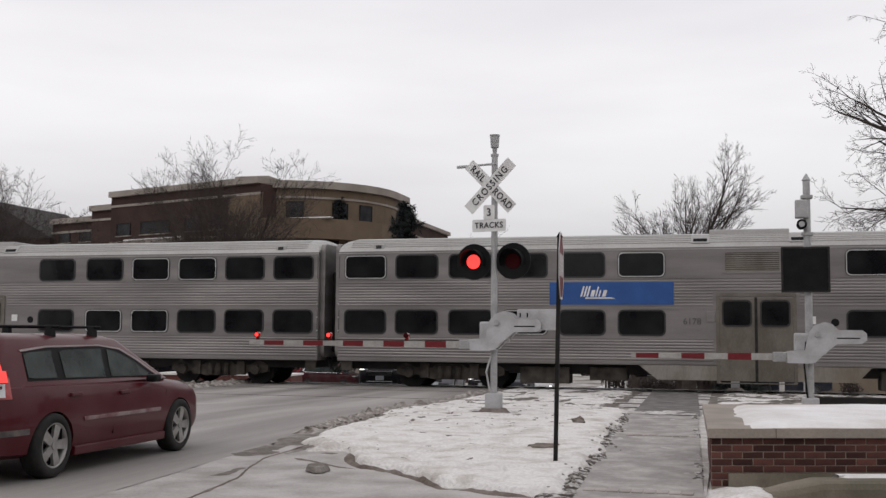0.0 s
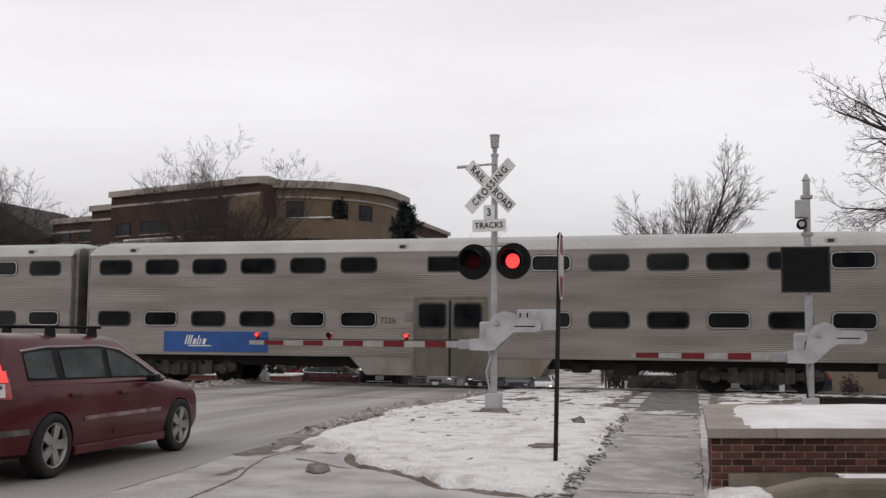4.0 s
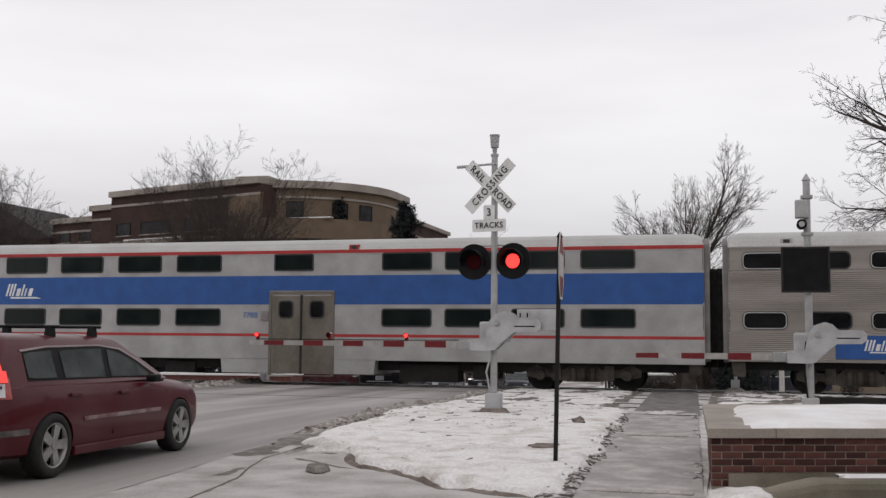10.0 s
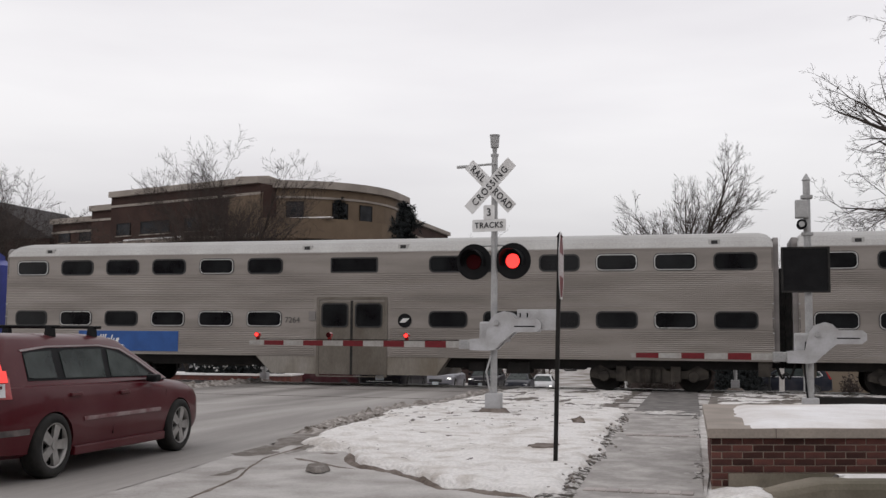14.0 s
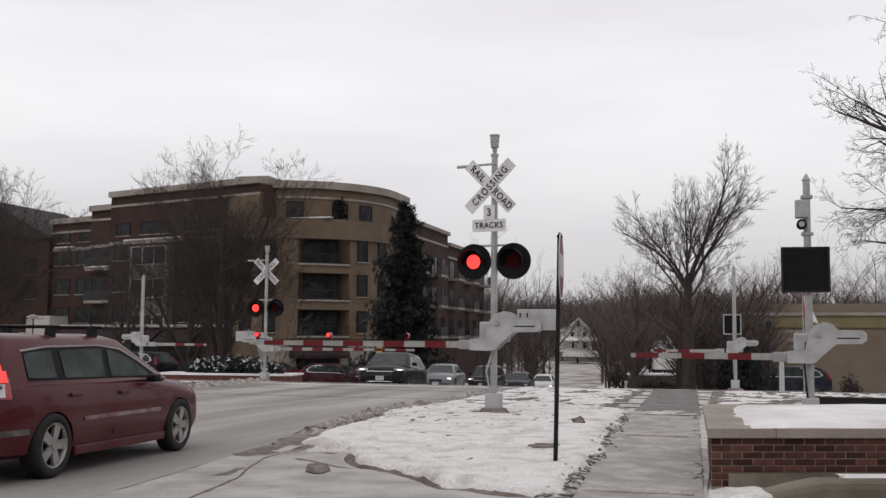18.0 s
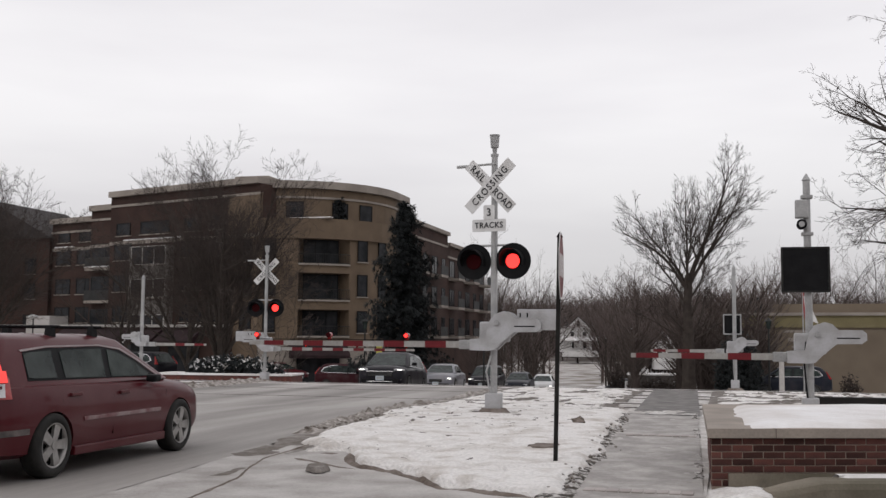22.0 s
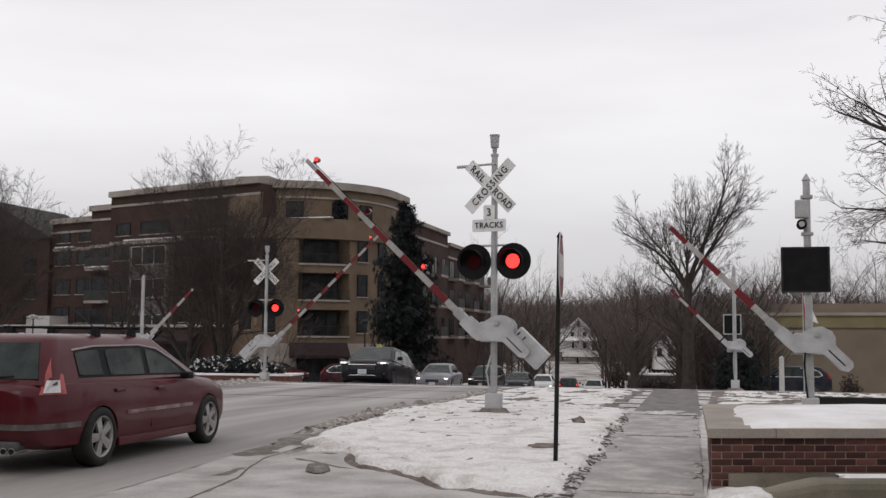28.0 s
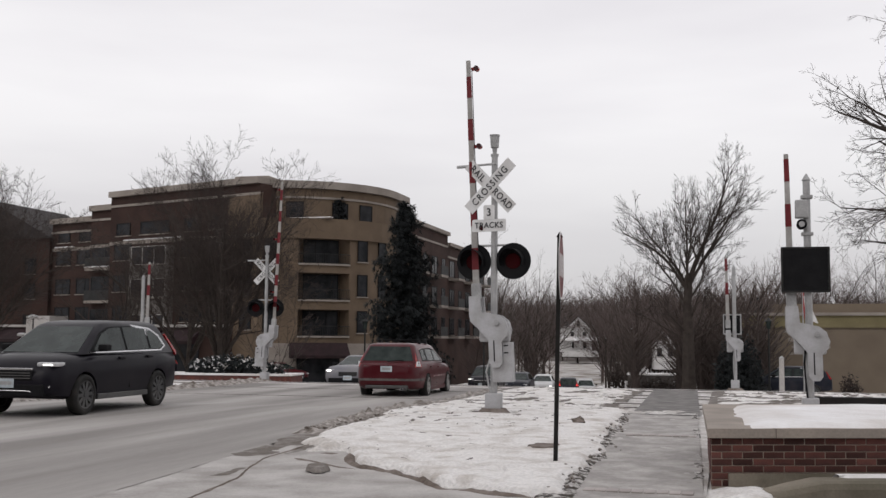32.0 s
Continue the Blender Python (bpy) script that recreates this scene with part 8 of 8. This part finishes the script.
# patchy snow lying over rails and ties
for x0, x1, sd in ((-6.6, -2.4, 61), (-.45, 9.0, 62)):
    verge("snow_patch", x0, x1, 22.4, 35.6, .11, .06, "patchy old snow over the ties and rails", sd, "lawn", 1.1, -.30 if sd == 61 else -.08, .045)
    verge("soil_patch", x0, x1, 22.6, 35.4, .11, .035, "bare brown soil showing through the snow", sd + 4, "dirt", 2.8, .22, .075)
def lawn_patch(name, x0, x1, y0, y1, step, f, cut, material, label, seed, up=.02):
    """Soil or ice that shows through the snow of the lawn, lying on its surface."""
    def hh(x, y):
        n = n2(x, y * .6, f, seed) + .5 * n2(x, y * .6, f * 2.7, seed + 1)
        base = lawn_height(x, y)
        return gz(y) + (base - .03 + (.03 + up) * min(1, max(0, n - cut) / .12) if base > 0 else -.06)
    nx, ny = int((x1 - x0) / step) + 1, int((y1 - y0) / step) + 1
    return grid_mesh(name, [x0 + step * i for i in range(nx)], [y0 + step * i for i in range(ny)], hh, material, label, "soil")


lawn_patch("soil_patch", -6.3, -2.2, 16.0, 22.5, .04, 5.0, .40, "dirt", "bare brown soil showing through the snow", 70, .006)
lawn_patch("soil_patch", -5.4, -1.7, 11.5, 16.5, .03, 6.0, .62, "dirt", "specks of bare soil in the trodden snow", 72, .006)


# ---- everything that moves ----
PATH_GATE = ((0, 0), (24.9, 0), (25.2, 3.5), (25.5, 11.5), (26.0, 21), (26.8, 32), (27.5, 40), (28.0, 45), (29.0, 57.4), (30.0, 72.5), (31.0, 86.5), (31.5, 89.0), (32.0, 89.0))
GATE = ((0, 0), (24.9, 0), (25.2, 3.5), (25.5, 11.5), (26.0, 21), (26.8, 32), (27.5, 40), (28.0, 44), (29.0, 57.0), (30.0, 69.9), (31.0, 82.8), (31.5, 86.8), (31.8, 87.6), (32.0, 87.6))
RED_Y = ((0, 10.69), (26.6, 10.69), (27.5, 11.2), (28.0, 11.68), (28.5, 12.4), (29.0, 13.3), (29.5, 14.6), (30.0, 16.45), (30.5, 19.2), (31.0, 22.1), (31.5, 25.3), (32.0, 28.6))
RED_X = ((8.0, -7.30), (10.7, -7.35), (13.3, -7.63), (16.4, -7.75), (22.1, -8.2), (28.6, -8.55), (32, -8.8))
SUV_Y = ((0, 40.3), (26.8, 40.3), (27.3, 39.8), (28.0, 38.0), (28.5, 36.9), (29.0, 35.6), (29.5, 33.5), (30.0, 31.1), (30.5, 28.5), (31.0, 25.6), (31.5, 22.0), (32.0, 18.2))
SUV_X = ((14.0, -11.8), (18.2, -11.95), (25.6, -12.15), (31.1, -12.15), (35.8, -12.35), (40.3, -12.6), (45, -13.0))
SEDAN_Y = ((0, 56.3), (27.3, 56.3), (28.0, 55.2), (29.0, 52.6), (30.0, 49.8), (30.5, 47.5), (31.0, 45.0), (31.5, 42.0), (32.0, 38.8))
SEDAN_X = ((35, -13.0), (38.8, -13.3), (47.5, -14.0), (49.8, -14.2), (52.6, -14.45), (56.3, -14.8), (60, -15.1))
AWAY_X = ((0, -6.33, 130), (20.5, -6.33, 130), (21.5, -7.86, 128), (22.5, -8.77, 122), (23.5, -10.12, 115), (24.0, -10.46, 110), (25.0, -11.48, 104), (25.5, -11.92, 102), (26.5, -12.8, 100), (27.5, -13.29, 98), (32.0, -13.3, 98))
COMING_X = ((0, -5.3, -110), (22.5, -5.34, -110), (24.0, -7.91, -105), (25.5, -9.63, -100), (27.5, -11.57, -92), (28.5, -12.26, -86), (29.5, -12.42, -83), (32.0, -12.84, -82))
MAROON_X = ((0, -25.79), (16.5, -25.67), (18.0, -25.54), (19.5, -25.14), (20.5, -24.85), (21.5, -24.57), (23.0, -24.33), (25.0, -24.21), (28.0, -24.09), (29.5, -23.77), (30.5, -21.77), (32.0, -20.6))


def interp(rows, v):
    return float(np.interp(v, [r[0] for r in rows], [r[1] for r in rows]))


def road_rows(rows, xs, away, nudge=lambda y: 0.0):
    """Poses of a car that follows rows of (seconds, y) along the street."""
    out = []
    for t, y in rows:
        x = xs(y)
        h = math.degrees(math.atan2(1.0, (xs(y + 2.5) - xs(y - 2.5)) / 5.0)) if xs(y + 2.5) != xs(y - 2.5) else 92.5
        pitch = math.degrees(math.atan2(gz(y + 1.3) - gz(y - 1.3), 2.6))
        z = (gz(y + 1.3) + gz(y - 1.3)) / 2 + .014
        out.append((t, Matrix.Translation((x, y, z)) @ pose(0, 0, 0, 0, 0, (h if away else h + 180) + nudge(y)) @ pose(0, 0, 0, 0, -pitch if away else pitch, 0)))
    return out


def roll_wheels(made, rows, r):
    """Turns wheels by the way that the car has gone, in steps below a right angle."""
    spans = [(t0, t1, y0, y1) for (t0, y0), (t1, y1) in zip(rows[:-1], rows[1:])]
    keys = [(0.0, 0.0)]
    for t0, t1, y0, y1 in spans:
        n = max(1, int(abs(y1 - y0) / r / 1.2) + 1)
        for k in range(1, n + 1):
            keys.append((t0 + (t1 - t0) * k / n, (y0 + (y1 - y0) * k / n - rows[0][1]) / r))
    for w in made:
        base = w.matrix_basis.copy()
        walk(w, [(t, base @ pose(0, 0, 0, 0, math.degrees(abs(a)), 0)) for t, a in keys])


def motions():
    ticks = [float(i) for i in range(0, 33)]
    for k, c in enumerate(COACHES):
        off = 12.955 - 25.91 * k
        walk(c, [(t, pose(train_x(t) + off, TRAIN_Y, RAIL_Z)) for t in ticks])
    walk(LOCO, [(t, pose(train_x(t) - 25.91 * 7 - 9.35, TRAIN_Y, RAIL_Z)) for t in ticks])
    # gates
    for s, arm, side in ARMS:
        px, py, pz = arm["pivot"]
        walk(arm, [(t, pose(px, py, pz, 0, a if side < 0 else -a, 0)) for t, a in (PATH_GATE if s.name.startswith("pedestrian") else GATE)])
    # flashing lamps: the lit insert slides forward to its lens, and back into the housing
    swaps = [0.425 + FLASH * k for k in range(-1, 52)]
    for lamps, odd in ((GLOW_L, 1), (GLOW_R, 0)):
        rows = [(0.0, odd)]
        for k, t in enumerate(swaps):
            i = k - 1
            on = (i % 2 == 1) == (odd == 1)
            if t - .12 > 0:
                rows += [(t - .13, rows[-1][1]), (t - .08, 0)]
            if t > 0:
                rows += [(t - .03, 0), (t + .01, 1 if on else 0)]
        rows = [r for r in rows if r[0] < 31.15]
        rows = rows + [(31.20, rows[-1][1]), (31.25, 0), (31.3, 0), (32.0, 0)]
        clean = []
        for t, v in rows:
            if clean and frame(t) <= frame(clean[-1][0]):
                continue
            clean.append((t, v))
        if odd:
            steady = [(0.0, 1), (31.2, 1), (31.26, 0), (32.0, 0)]
            for g in GLOW_ON:
                base = g.matrix_basis.copy()
                walk(g, [(t, base @ pose(0, 0 if v else .069, 0 if v else -.155)) for t, v in steady])
        for g in lamps:
            base = g.matrix_basis.copy()
            depth = .10 if g.name.startswith("glow") else .0
            if depth:
                walk(g, [(t, base @ pose(0, 0 if v else depth, 0)) for t, v in clean])
            else:
                walk(g, [(t, base @ pose(0, 0 if v else .069, 0 if v else -.155)) for t, v in clean])
    # cars
    walk(RED, road_rows(RED_Y, lambda y: interp(RED_X, y), True, lambda y: float(np.interp(y, (10.69, 13.3, 15.0, 19.5), (-1.9, -1.9, -1.9, 0.0)))))
    roll_wheels(WAGON["made"], RED_Y, .318)
    # the brake lamps go out as the driver lifts off: their lit inserts draw back behind the lens
    for sy, g in WAGON["lamps"]:
        base = g.matrix_basis.copy()
        walk(g, [(t, base @ pose(.03 * v, -sy * .06 * v, 0)) for t, v in ((0.0, 0), (26.3, 0), (26.4, 1), (32.0, 1))])
    walk(SUV_NEAR, road_rows(SUV_Y, lambda y: interp(SUV_X, y), False))
    roll_wheels(SUV["made"], SUV_Y, .355)
    walk(AWAY, [(t, drive(x, 93, h)) for t, x, h in AWAY_X])
    walk(COMING, [(t, drive(x, 101, h)) for t, x, h in COMING_X])
    walk(MAROON, [(t, drive(x, 68.5, -6)) for t, x in MAROON_X])
    walk(SEDAN_NEAR, road_rows(SEDAN_Y, lambda y: interp(SEDAN_X, y), False))
    roll_wheels(SEDAN["made"], SEDAN_Y, .335)


motions()
